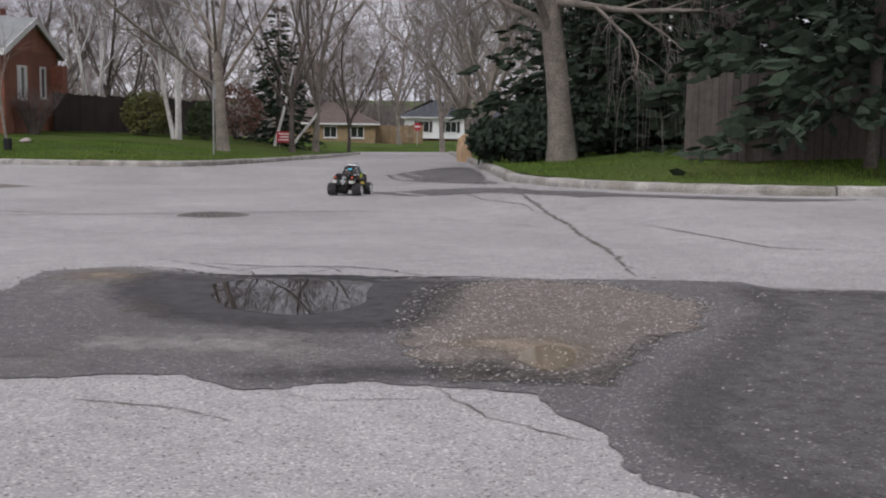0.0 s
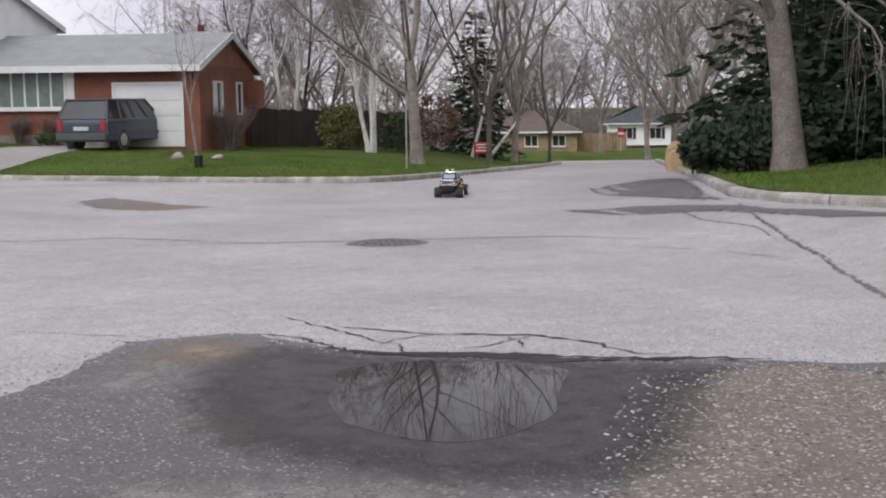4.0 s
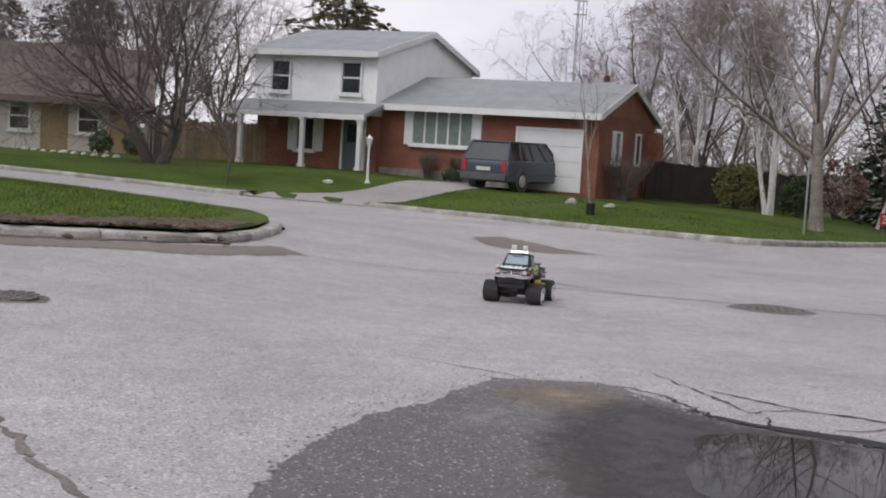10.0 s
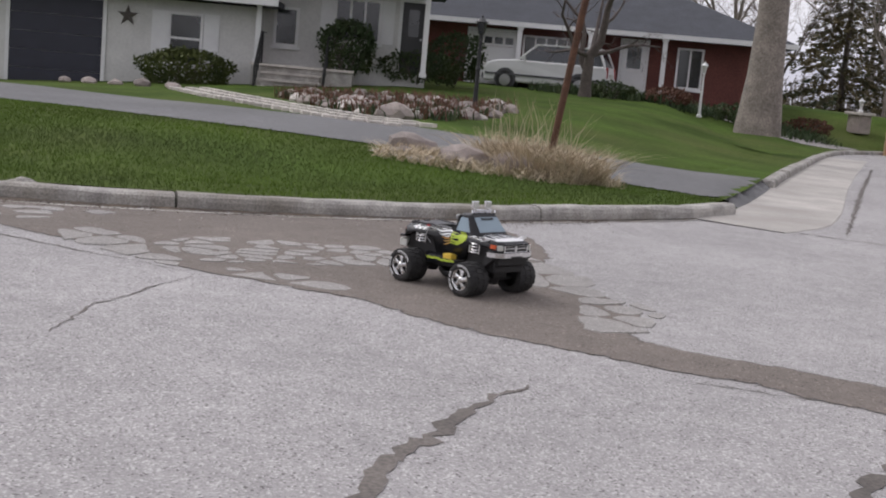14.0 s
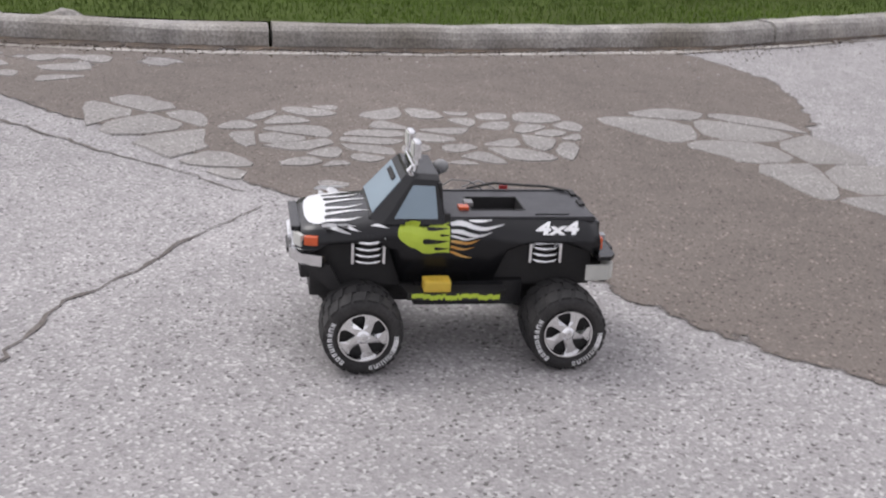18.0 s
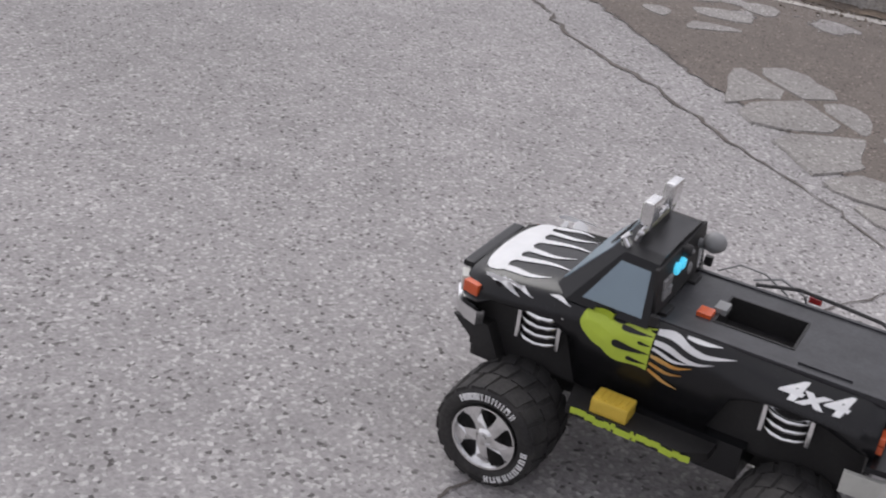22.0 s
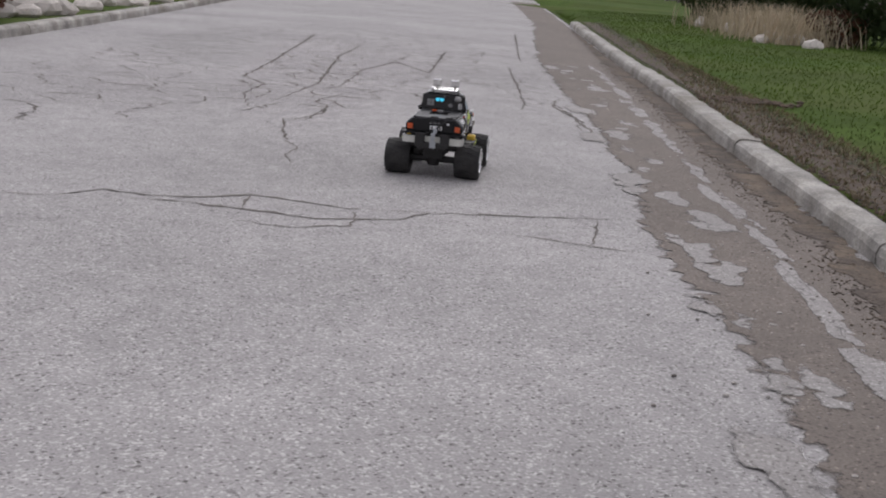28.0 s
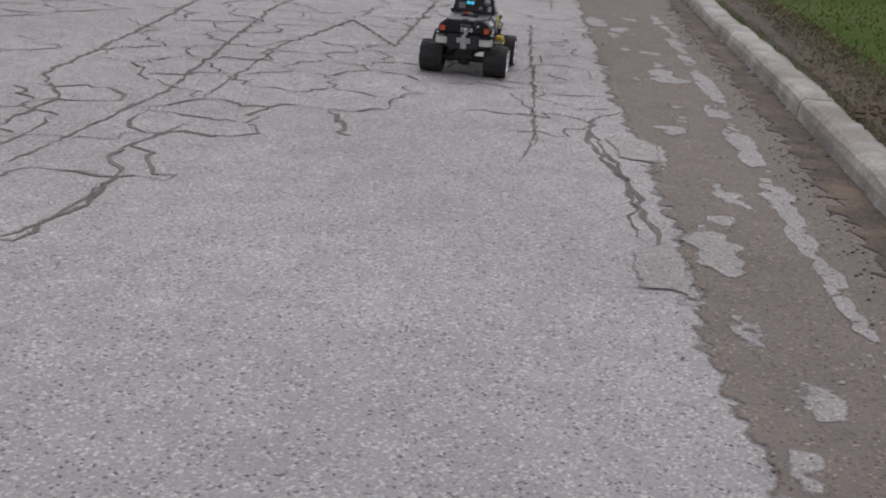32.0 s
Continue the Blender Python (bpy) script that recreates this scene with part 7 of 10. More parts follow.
# dark inner tub, engine bay walls and the chassis with its axles
bm = bmesh.new()
box(bm, -0.36, -0.140, 0.19, 0.40, 0.140, 0.375, 0.008)
box(bm, 0.37, -0.128, 0.215, 0.425, 0.128, 0.335, 0.010)
box(bm, 0.30, -0.130, 0.16, 0.40, 0.130, 0.22, 0.010)
part("inner_tub", bm, DULL_BLACK, truck)
bm = bmesh.new()
box(bm, -0.33, -0.06, 0.115, 0.33, 0.06, 0.20, 0.012)
box(bm, -0.12, -0.145, 0.155, 0.15, 0.145, 0.21, 0.008)
for ax in (0.27, -0.27):
    tube(bm, [(ax, -0.16, 0.108), (ax, 0.16, 0.108)], 0.022, 10)
    lathe(bm, [(0.0, -0.045), (0.035, -0.04), (0.045, 0), (0.035, 0.04), (0.0, 0.045)], 12, (ax, 0, 0.108))
part("chassis", bm, DULL_BLACK, truck)
bm = bmesh.new()
for sgn in (1, -1):
    slab(bm, [(x, y * sgn) for x, y in ((0.13, 0.06), (0.125, 0.166), (-0.165, 0.168), (-0.175, 0.06))][::sgn], 0.145, 0.212)
bmesh.ops.recalc_face_normals(bm, faces=bm.faces[:])
part("sill", bm, GLOSS_BLACK, truck, "glossy black lower sill")

# bed cover with its open hatch
bm = bmesh.new()
outer, inner = [(-0.365, -0.128), (0.052, -0.128), (0.052, 0.128), (-0.365, 0.128)], [(-0.185, -0.058), (-0.038, -0.058), (-0.038, 0.058), (-0.185, 0.058)]
rings = [[bm.verts.new((x, y, z)) for x, y in loop] for loop, z in ((outer, 0.430), (outer, 0.4505), (inner, 0.4505), (inner, 0.430))]
for a, b in zip(rings, rings[1:]):
    for i in range(4):
        bm.faces.new((a[i], a[(i + 1) % 4], b[(i + 1) % 4], b[i]))
bed = part("bed_cover", bm, BED_GREY, truck, "dark grey scuffed bed cover with an open hatch")
for x0, y0, x1, y1 in ((-0.365, 0.119, 0.052, 0.1285), (-0.365, -0.1285, 0.052, -0.119), (-0.30, 0.1, -0.205, 0.1025)):
    bm = bmesh.new(); box(bm, x0, y0, 0.4475, x1, y1, 0.4545, 0.001)
    part("bed_rib", bm, BED_GREY, bed)
bm = bmesh.new()
box(bm, -0.205, -0.080, 0.378, -0.02, 0.080, 0.384)
for x0, y0, x1, y1 in ((-0.188, -0.061, -0.184, 0.061), (-0.040, -0.061, -0.036, 0.061), (-0.186, 0.057, -0.038, 0.061), (-0.186, -0.061, -0.038, -0.057)):
    box(bm, x0, y0, 0.382, x1, y1, 0.4525)
part("hatch_well", bm, DULL_BLACK, truck)
bm = bmesh.new(); box(bm, -0.032, 0.028, 0.448, -0.004, 0.060, 0.4600, 0.002)
part("battery_plug", bm, AMBER, truck, "orange battery plug at the hatch")
bm = bmesh.new(); box(bm, -0.050, -0.012, 0.448, -0.026, 0.024, 0.4620, 0.002)
part("connector", bm, GREY_KNOB, truck, "grey connector at the hatch")
for x, y in ((0.044, 0.085), (0.044, -0.075), (-0.358, 0.0), (-0.358, -0.09)):
    bm = bmesh.new(); box(bm, x - 0.008, y - 0.022, 0.4485, x + 0.008, y + 0.022, 0.4580, 0.002)
    part("hinge_tab", bm, DULL_BLACK, truck)

# cab
CAB_LOW = [(0.247, 0.118, 0.458), (0.214, 0.156, 0.446), (0.052, 0.158, 0.446)]
CAB_TOP = [(0.150, 0.100, 0.578), (0.132, 0.121, 0.572), (0.064, 0.123, 0.568)]
bm = bmesh.new()
lo = [bm.verts.new((x, y, z - 0.008)) for x, y, z in CAB_LOW] + [bm.verts.new((x, -y, z - 0.008)) for x, y, z in CAB_LOW[::-1]]
hi = [bm.verts.new(p) for p in CAB_TOP] + [bm.verts.new((x, -y, z)) for x, y, z in CAB_TOP[::-1]]
crown = [bm.verts.new((x * 0.96 + 0.002, y * 0.8, z + 0.010)) for x, y, z in CAB_TOP] + [bm.verts.new((x * 0.96 + 0.002, -y * 0.8, z + 0.010)) for x, y, z in CAB_TOP[::-1]]
for a, b in ((lo, hi), (hi, crown)):
    for i in range(6):
        bm.faces.new((a[i], a[(i + 1) % 6], b[(i + 1) % 6], b[i]))
bm.faces.new(crown)
cab = part("cab", bm, GLOSS_BLACK, truck, "glossy black cab with a sloping windscreen")


def pane(name, corners, material, parent, lift=0.0022, label=""):
    """A thin plate on a sloping face, given its corners counted anticlockwise from outside."""
    c = [Vector(p) for p in corners]
    n = (c[1] - c[0]).cross(c[2] - c[0]).normalized()
    bm = bmesh.new()
    a = [bm.verts.new(p - n * 0.001) for p in c]
    b = [bm.verts.new(p + n * lift) for p in c]
    bm.faces.new(b)
    bm.faces.new(a[::-1])
    k = len(c)
    for i in range(k):
        bm.faces.new((a[i], a[(i + 1) % k], b[(i + 1) % k], b[i]))
    return part(name, bm, material, parent, label)


def mix3(a, b, k):
    return tuple(p + (q - p) * k for p, q in zip(a, b))


wl0, wl1 = (0.247, 0.118, 0.452), (0.150, 0.100, 0.578)
shield = pane("windscreen", [mix3(wl0, wl1, 0.10), mix3(wl0, wl1, 0.86), mix3((0.247, -0.118, 0.452), (0.150, -0.100, 0.578), 0.86), mix3((0.247, -0.118, 0.452), (0.150, -0.100, 0.578), 0.10)][::-1], TOY_GLASS, truck, label="grey-blue opaque windscreen")
for sgn in (1, -1):
    low_f, low_r = (0.208, 0.1555 * sgn, 0.440), (0.052, 0.158 * sgn, 0.440)
    top_f, top_r = (0.132, 0.121 * sgn, 0.572), (0.064, 0.123 * sgn, 0.568)
    q = [mix3(mix3(low_f, low_r, u), mix3(top_f, top_r, u), v) for u, v in ((0.10, 0.13), (0.90, 0.13), (0.84, 0.86), (0.12, 0.86))]
    pane("side_window", q if sgn < 0 else q[::-1], TOY_GLASS, truck, label="grey-blue opaque side window")
    bm = bmesh.new(); box(bm, 0.036, 0.1555 * sgn - 0.006, 0.452, 0.052, 0.1555 * sgn + 0.006, 0.475, 0.002)
    part("door_handle", bm, DULL_BLACK, truck)
    # windscreen lettering becomes bars
for k in range(7):
    y = 0.052 - k * 0.0172
    u = mix3((0.247, y, 0.4535), (0.150, y * 0.9, 0.5795), 0.70)
    v = mix3((0.247, y, 0.4535), (0.150, y * 0.9, 0.5795), 0.80)
    pane("lettering_bar", [(u[0] + 0.0022, u[1] + 0.006, u[2] + 0.002), (u[0] + 0.0022, u[1] - 0.006, u[2] + 0.002), (v[0] + 0.0022, v[1] - 0.006, v[2] + 0.002), (v[0] + 0.0022, v[1] + 0.006, v[2] + 0.002)][::-1], DULL_BLACK, truck, 0.0015)

# control panel on the cab's rear wall
REAR_A, REAR_B = Vector((0.052, 0, 0.440)), Vector((0.064, 0, 0.568))


def rear(y, h, out=0.0):
    p = REAR_A + (REAR_B - REAR_A) * ((h - 0.440) / 0.128)
    return (p.x - out, y, p.z)


def stud(name, y, h, r, depth, material, label="", sides=18, flat=0.7):
    bm = bmesh.new()
    c = rear(y, h)
    tube(bm, [c, (c[0] - depth * 0.7, y, h + 0.001), (c[0] - depth, y, h + 0.001)], [r, r, r * flat], sides)
    return part(name, bm, material, truck, label)


bm = bmesh.new()
for y0, y1, h0, h1 in ((-0.138, 0.138, 0.458, 0.562),):
    box(bm, -0.004, y0, 0, 0.004, y1, 0.104, 0.003, Matrix.Translation((0.0535, 0, 0.460)) @ Matrix.Rotation(0.094, 4, "Y"))
part("control_panel", bm, DULL_BLACK, truck, "black ribbed control panel behind the cab")
for y, h in ((0.096, 0.492), (0.072, 0.492), (0.096, 0.516), (0.072, 0.516)):
    bm = bmesh.new(); c = rear(y, h, 0.004); box(bm, c[0] - 0.004, y - 0.0105, h - 0.0105, c[0] + 0.004, y + 0.0105, h + 0.0105, 0.001)
    part("push_button", bm, GREY_KNOB, truck, "square grey push button")
for y in (0.040, 0.012):
    stud("indicator_light", y, 0.527, 0.0135, 0.012, LED, "round glowing cyan light", 20, 0.85)
knob = stud("knob", -0.004, 0.552, 0.013, 0.020, DULL_BLACK, "round black knob")
stud("knob_centre", -0.004, 0.552, 0.006, 0.0225, GREY_KNOB)
stud("dial", -0.046, 0.490, 0.014, 0.008, GREY_KNOB, "grey slotted dial")
bm = bmesh.new()
c = rear(-0.096, 0.530)
tube(bm, [c, (c[0] - 0.024, -0.096, 0.530)], 0.011, 12)
bm2 = bmesh.new(); bmesh.ops.create_icosphere(bm2, subdivisions=2, radius=0.024, matrix=Matrix.Translation((c[0] - 0.034, -0.094, 0.542)))
part("crank_knob", bm, GREY_KNOB, truck, "grey ball-ended knob")
part("knob_ball", bm2, GREY_KNOB, truck, "grey ball of the knob", True)
bm = bmesh.new(); c = rear(-0.108, 0.486, 0.004); box(bm, c[0] - 0.003, -0.120, 0.468, c[0] + 0.005, -0.098, 0.512, 0.001)
part("key_pad", bm, DECAL_WHITE, truck, "white strip with four black holes")
for k in range(4):
    bm = bmesh.new(); tube(bm, [(c[0] - 0.002, -0.109, 0.4735 + k * 0.0108), (c[0] - 0.0045, -0.109, 0.4735 + k * 0.0108)], 0.0042, 10)
    part("pad_hole", bm, DULL_BLACK, truck)

# roof light bar
bm = bmesh.new()
for h, x in ((0.592, 0.125), (0.606, 0.120)):
    tube(bm, [(x, -0.085, h), (x, 0.085, h)], 0.0055, 8)
for y in (-0.085, 0.085):
    tube(bm, [(0.128, y, 0.572), (0.124, y, 0.592), (0.120, y, 0.606)], 0.006, 8)
part("light_bar", bm, CHROME, truck, "chrome roof light bar")
for y in (-0.058, 0.058):
    bm = bmesh.new()
    box(bm, 0.108, y - 0.026, 0.620, 0.128, y + 0.026, 0.672, 0.006)
    tube(bm, [(0.120, y, 0.600), (0.120, y, 0.628)], 0.008, 8)
    lampbox = part("roof_lamp", bm, CHROME, truck, "square chrome roof lamp")
    bm = bmesh.new(); box(bm, 0.1265, y - 0.021, 0.626, 0.1310, y + 0.021, 0.666, 0.001)
    part("lens", bm, CREAM_PLASTIC, lampbox)
bm = bmesh.new(); tube(bm, [(0.13, 0.105, 0.568), (0.145, 0.105, 0.592), (0.135, 0.100, 0.604)], 0.006, 8)
part("bar_bracket", bm, CHROME, truck)

# front: grille, lamps, bumper
bm = bmesh.new()
box(bm, 0.424, -0.105, 0.333, 0.4420, 0.105, 0.341, 0.002)
for y, w in ((-0.102, 0.005), (0.102, 0.005), (0.0, 0.007)):
    box(bm, 0.424, y - w, 0.335, 0.4415, y + w, 0.398, 0.002)
box(bm, 0.424, -0.104, 0.363, 0.4410, 0.104, 0.371, 0.002)
box(bm, 0.424, -0.105, 0.390, 0.4420, 0.105, 0.396, 0.002)
part("grille", bm, CHROME, truck, "chrome cross-bar grille")
bm = bmesh.new(); box(bm, 0.424, -0.112, 0.394, 0.448, 0.112, 0.412, 0.005)
part("grille_lip", bm, GLOSS_BLACK, truck)
bm = bmesh.new(); box(bm, 0.422, -0.100, 0.338, 0.4335, 0.100, 0.402)
for k in range(5):
    box(bm, 0.430, -0.098, 0.345 + k * 0.012, 0.4355, 0.098, 0.347 + k * 0.012)
part("grille_mesh", bm, DULL_BLACK, truck)
for sgn in (1, -1):
    bm = bmesh.new(); box(bm, -0.012, -0.019, -0.023, 0.012, 0.019, 0.023, 0.005, pose(0.424, 0.131 * sgn, 0.372, 0, 0, 28 * sgn))
    part("headlight", bm, CREAM_PLASTIC, truck, "clear plastic headlight")
    bm = bmesh.new(); box(bm, -0.018, -0.008, -0.018, 0.018, 0.008, 0.016, 0.004, pose(0.398, 0.1605 * sgn, 0.380, 0, 0, -14 * sgn))
    part("corner_light", bm, AMBER, truck, "orange corner light")
bm = bmesh.new()
for ya, xa, yb, xb in ((-0.185, 0.372, -0.165, 0.422), (-0.165, 0.422, -0.11, 0.452), (-0.11, 0.452, 0.11, 0.452), (0.11, 0.452, 0.165, 0.422), (0.165, 0.422, 0.185, 0.372)):
    n = Vector((yb - ya, xa - xb)).normalized() * 0.016
    pts = [(xa, ya), (xb, yb), (xb - abs(n.x) * 1.1 - 0.004, yb + (0.012 if yb < 0 else -0.012)), (xa - abs(n.x) * 1.1 - 0.004, ya + (0.012 if ya < 0 else -0.012))]
    slab(bm, pts[::-1], 0.288, 0.330)
part("front_bumper", bm, CHROME, truck, "wrap-around chrome front bumper")
bm = bmesh.new()
box(bm, 0.436, -0.050, 0.278, 0.4560, 0.050, 0.300, 0.002)
part("plate_holder", bm, DULL_BLACK, truck)
for sgn in (1, -1):
    bm = bmesh.new()
    vs = [(0.425, 0.290), (0.350, 0.290), (0.318, 0.195), (0.345, 0.190)]
    a = [bm.verts.new((x, 0.140 * sgn, z)) for x, z in vs]; b = [bm.verts.new((x, 0.172 * sgn, z)) for x, z in vs]
    bm.faces.new(a); bm.faces.new(b[::-1])
    for i in range(4):
        bm.faces.new((a[i], b[i], b[(i + 1) % 4], a[(i + 1) % 4]))
    bmesh.ops.recalc_face_normals(bm, faces=bm.faces[:])
    part("splash_guard", bm, DULL_BLACK, truck)

# rear: tailgate, lamps, bumper, tape
bm = bmesh.new(); box(bm, -0.383, -0.118, 0.330, -0.370, 0.118, 0.428, 0.003)
part("tailgate", bm, GLOSS_BLACK, truck, "glossy black tailgate with worn letters")
for k, (y0, y1, h0, h1) in enumerate(((0.022, 0.026, 0.398, 0.412), (0.010, 0.022, 0.398, 0.401), (0.010, 0.022, 0.409, 0.412), (-0.004, 0.0, 0.398, 0.412), (-0.016, -0.002, 0.398, 0.401), (-0.016, -0.002, 0.409, 0.412), (-0.016, -0.012, 0.398, 0.406), (-0.036, -0.022, 0.398, 0.401), (-0.036, -0.022, 0.404, 0.4065), (-0.036, -0.022, 0.4095, 0.412), (-0.096, -0.080, 0.396, 0.410))):
    bm = bmesh.new(); box(bm, -0.3850, y0, h0, -0.3825, y1, h1)
    part("letter_bar", bm, GREY_KNOB if k < 10 else DECAL_WHITE, truck)
bm = bmesh.new(); box(bm, -0.3865, -0.052, 0.346, -0.3825, 0.022, 0.380, 0.001)
plate = part("plate", bm, DECAL_WHITE, truck, "small white plate with dark bars")
for y0, y1, h0, h1 in ((0.004, 0.015, 0.352, 0.374), (-0.030, -0.018, 0.352, 0.374), (-0.045, -0.036, 0.352, 0.374)):
    bm = bmesh.new(); box(bm, -0.388, y0, h0, -0.386, y1, h1)
    part("plate_bar", bm, DULL_BLACK, plate)
for sgn in (1, -1):
    for h in (0.350, 0.374):
        bm = bmesh.new(); box(bm, -0.3815, 0.1475 * sgn - 0.017, h - 0.0105, -0.366, 0.1475 * sgn + 0.017, h + 0.0105, 0.002)
        part("tail_light", bm, AMBER, truck, "orange two-part tail light")
bm = bmesh.new()
slab(bm, [(-0.365, 0.192), (-0.400, 0.188), (-0.418, 0.165), (-0.418, -0.165), (-0.400, -0.188), (-0.365, -0.192)], 0.306, 0.322)
part("rear_bumper", bm, GLOSS_BLACK, truck)
for sgn in (1, -1):
    bm = bmesh.new()
    pts = [(-0.335, 0.190), (-0.398, 0.186), (-0.416, 0.165), (-0.416, 0.108), (-0.404, 0.108), (-0.404, 0.162), (-0.390, 0.178), (-0.335, 0.182)]
    slab(bm, [(x, y * sgn) for x, y in (pts if sgn < 0 else pts[::-1])], 0.226, 0.286)
    part("bumper_plate", bm, CREAM_PLASTIC, truck, "off-white reflective bumper corner")
bm = bmesh.new(); box(bm, -0.414, -0.105, 0.240, -0.400, 0.105, 0.290, 0.003)
part("bumper_bar", bm, CREAM_PLASTIC, truck)
bm = bmesh.new()
for y0, y1, z0, z1, x in ((0.045, 0.105, 0.205, 0.318, -0.432), (-0.105, -0.050, 0.205, 0.318, -0.430), (-0.100, 0.100, 0.195, 0.235, -0.436)):
    box(bm, x, y0, z0, -0.398, y1, z1, 0.007)
for k in range(6):
    y = (-0.07, -0.03, 0.0, 0.03, 0.06, 0.08)[k]
    box(bm, -0.428, y - 0.010, 0.185 - 0.004 * (k % 3), -0.405, y + 0.010, 0.199, 0.003)
part("tape_wrap", bm, DULL_BLACK, truck, "black tape wrapped round the tow bar")
bm = bmesh.new()
box(bm, -0.4405, -0.026, 0.196, -0.4350, 0.012, 0.250, 0.001)
box(bm, -0.4385, -0.022, 0.245, -0.4150, 0.002, 0.322, 0.001, Matrix.Rotation(-0.02, 4, "X"))
part("silver_tape", bm, TAPE, truck, "silver tape strips on the tow bar")
bm = bmesh.new(); box(bm, -0.4200, -0.024, 0.318, -0.3840, -0.004, 0.356, 0.002)
part("clip", bm, TAPE, truck)
bm = bmesh.new(); tube(bm, [(-0.06, -0.140, 0.452), (-0.14, -0.155, 0.466), (-0.22, -0.160, 0.458), (-0.30, -0.150, 0.456), (-0.345, -0.105, 0.458), (-0.378, -0.080, 0.440), (-0.392, -0.045, 0.395), (-0.402, -0.01, 0.350), (-0.420, 0.045, 0.315)], 0.0042, 6)
part("cable", bm, DULL_BLACK, truck)
bm = bmesh.new(); tube(bm, [(0.02, -0.150, 0.45), (-0.02, -0.160, 0.476), (-0.07, -0.165, 0.470), (-0.12, -0.170, 0.430)], 0.0022, 5)
tube(bm, [(-0.05, -0.16, 0.45), (-0.10, -0.172, 0.468), (-0.15, -0.178, 0.44), (-0.17, -0.185, 0.36), (-0.12, -0.180, 0.30)], 0.0028, 5)
part("antenna_wire", bm, GREY_KNOB, truck, "thin grey looping antenna wire")
bm = bmesh.new(); box(bm, -0.185, -0.168, 0.440, -0.160, -0.158, 0.456, 0.002)
part("switch", bm, RED_LENS, truck, "small red switch")

# chrome spring covers, running boards, steps
for sgn in (1, -1):
    for xc, n_coil in ((0.250, 4), (-0.224, 3)):
        bm = bmesh.new()
        for x in (xc - 0.041, xc + 0.041):
            box(bm, x - 0.004, 0.140 * sgn if sgn > 0 else -0.171, 0.289, x + 0.004, 0.171 if sgn > 0 else -0.140, 0.289 + 0.026 * n_coil, 0.002)
        top_z = 0.289 + 0.026 * n_coil
        box(bm, xc - 0.044, 0.144 * sgn if sgn > 0 else -0.160, top_z - 0.010, xc + 0.044, 0.160 if sgn > 0 else -0.144, top_z - 0.003, 0.002)
        frame_part = part("spring_frame", bm, CHROME, truck, "chrome spring cover")
        for k in range(n_coil):
            bm = bmesh.new(); z = 0.300 + k * 0.0255
            tube(bm, [(xc - 0.038, 0.160 * sgn, z + 0.004), (xc - 0.02, 0.174 * sgn, z - 0.001), (xc, 0.178 * sgn, z - 0.003), (xc + 0.02, 0.174 * sgn, z - 0.001), (xc + 0.038, 0.160 * sgn, z + 0.004)], 0.0062, 7)
            part("coil", bm, CHROME, frame_part, smooth=True)
    bm = bmesh.new()
    slab(bm, [(x, y * sgn) for x, y in ((0.165, 0.150), (0.150, 0.225), (-0.075, 0.232), (-0.115, 0.205), (-0.12, 0.150))][::sgn * -1], 0.182, 0.202)
    part("running_board", bm, DULL_BLACK, truck)
    bm = bmesh.new(); box(bm, 0.035, min(0.172 * sgn, 0.222 * sgn), 0.199, 0.108, max(0.172 * sgn, 0.222 * sgn), 0.244, 0.008)
    for k in range(5):
        box(bm, 0.045 + k * 0.012, min(0.178 * sgn, 0.216 * sgn), 0.243, 0.052 + k * 0.012, max(0.178 * sgn, 0.216 * sgn), 0.2465, 0.001)
    part("step", bm, TOY_YELLOW, truck, "yellow plastic step block")
    rnd = random.Random(5)
    bm = bmesh.new()
    x = 0.140
    while x > -0.085:
        w = rnd.uniform(0.006, 0.014); z = 0.192 + rnd.uniform(-0.004, 0.004)
        yo = (0.2262 + (0.14 - x) * 0.031) * sgn
        box(bm, x - w, min(yo, yo + 0.002 * sgn), z - 0.006, x, max(yo, yo + 0.002 * sgn), z + 0.006)
        x -= w * 0.86
    part("side_stripe", bm, DECAL_LIME, truck, "scuffed lime stripe")


# flame decals
def decal(name, outline, put, material, label=""):
    """A thin sheet with the outline given in two coordinates, laid on a surface by put()."""
    bm = bmesh.new()
    vs = [bm.verts.new((u, v, 0)) for u, v in outline]
    bm.faces.new(vs)
    bmesh.ops.triangulate(bm, faces=bm.faces[:])
    for _ in range(2):
        bmesh.ops.subdivide_edges(bm, edges=[e for e in bm.edges if e.calc_length() > 0.02], cuts=1)
        bmesh.ops.triangulate(bm, faces=[f for f in bm.faces if len(f.verts) > 3])
    for v in bm.verts:
        v.co = put(v.co.x, v.co.y)
    return part(name, bm, material, truck, label)


def tongue(points, widths):
    """A tapering, bending flame tongue: the outline round a middle line."""
    left, right = [], []
    for i, (u, v) in enumerate(points):
        a, b = points[max(i - 1, 0)], points[min(i + 1, len(points) - 1)]
        n = math.hypot(b[0] - a[0], b[1] - a[1])
        du, dv = -(b[1] - a[1]) / n * widths[i] / 2, (b[0] - a[0]) / n * widths[i] / 2
        left.append((u + du, v + dv))
        right.append((u - du, v - dv))
    return left + right[::-1]


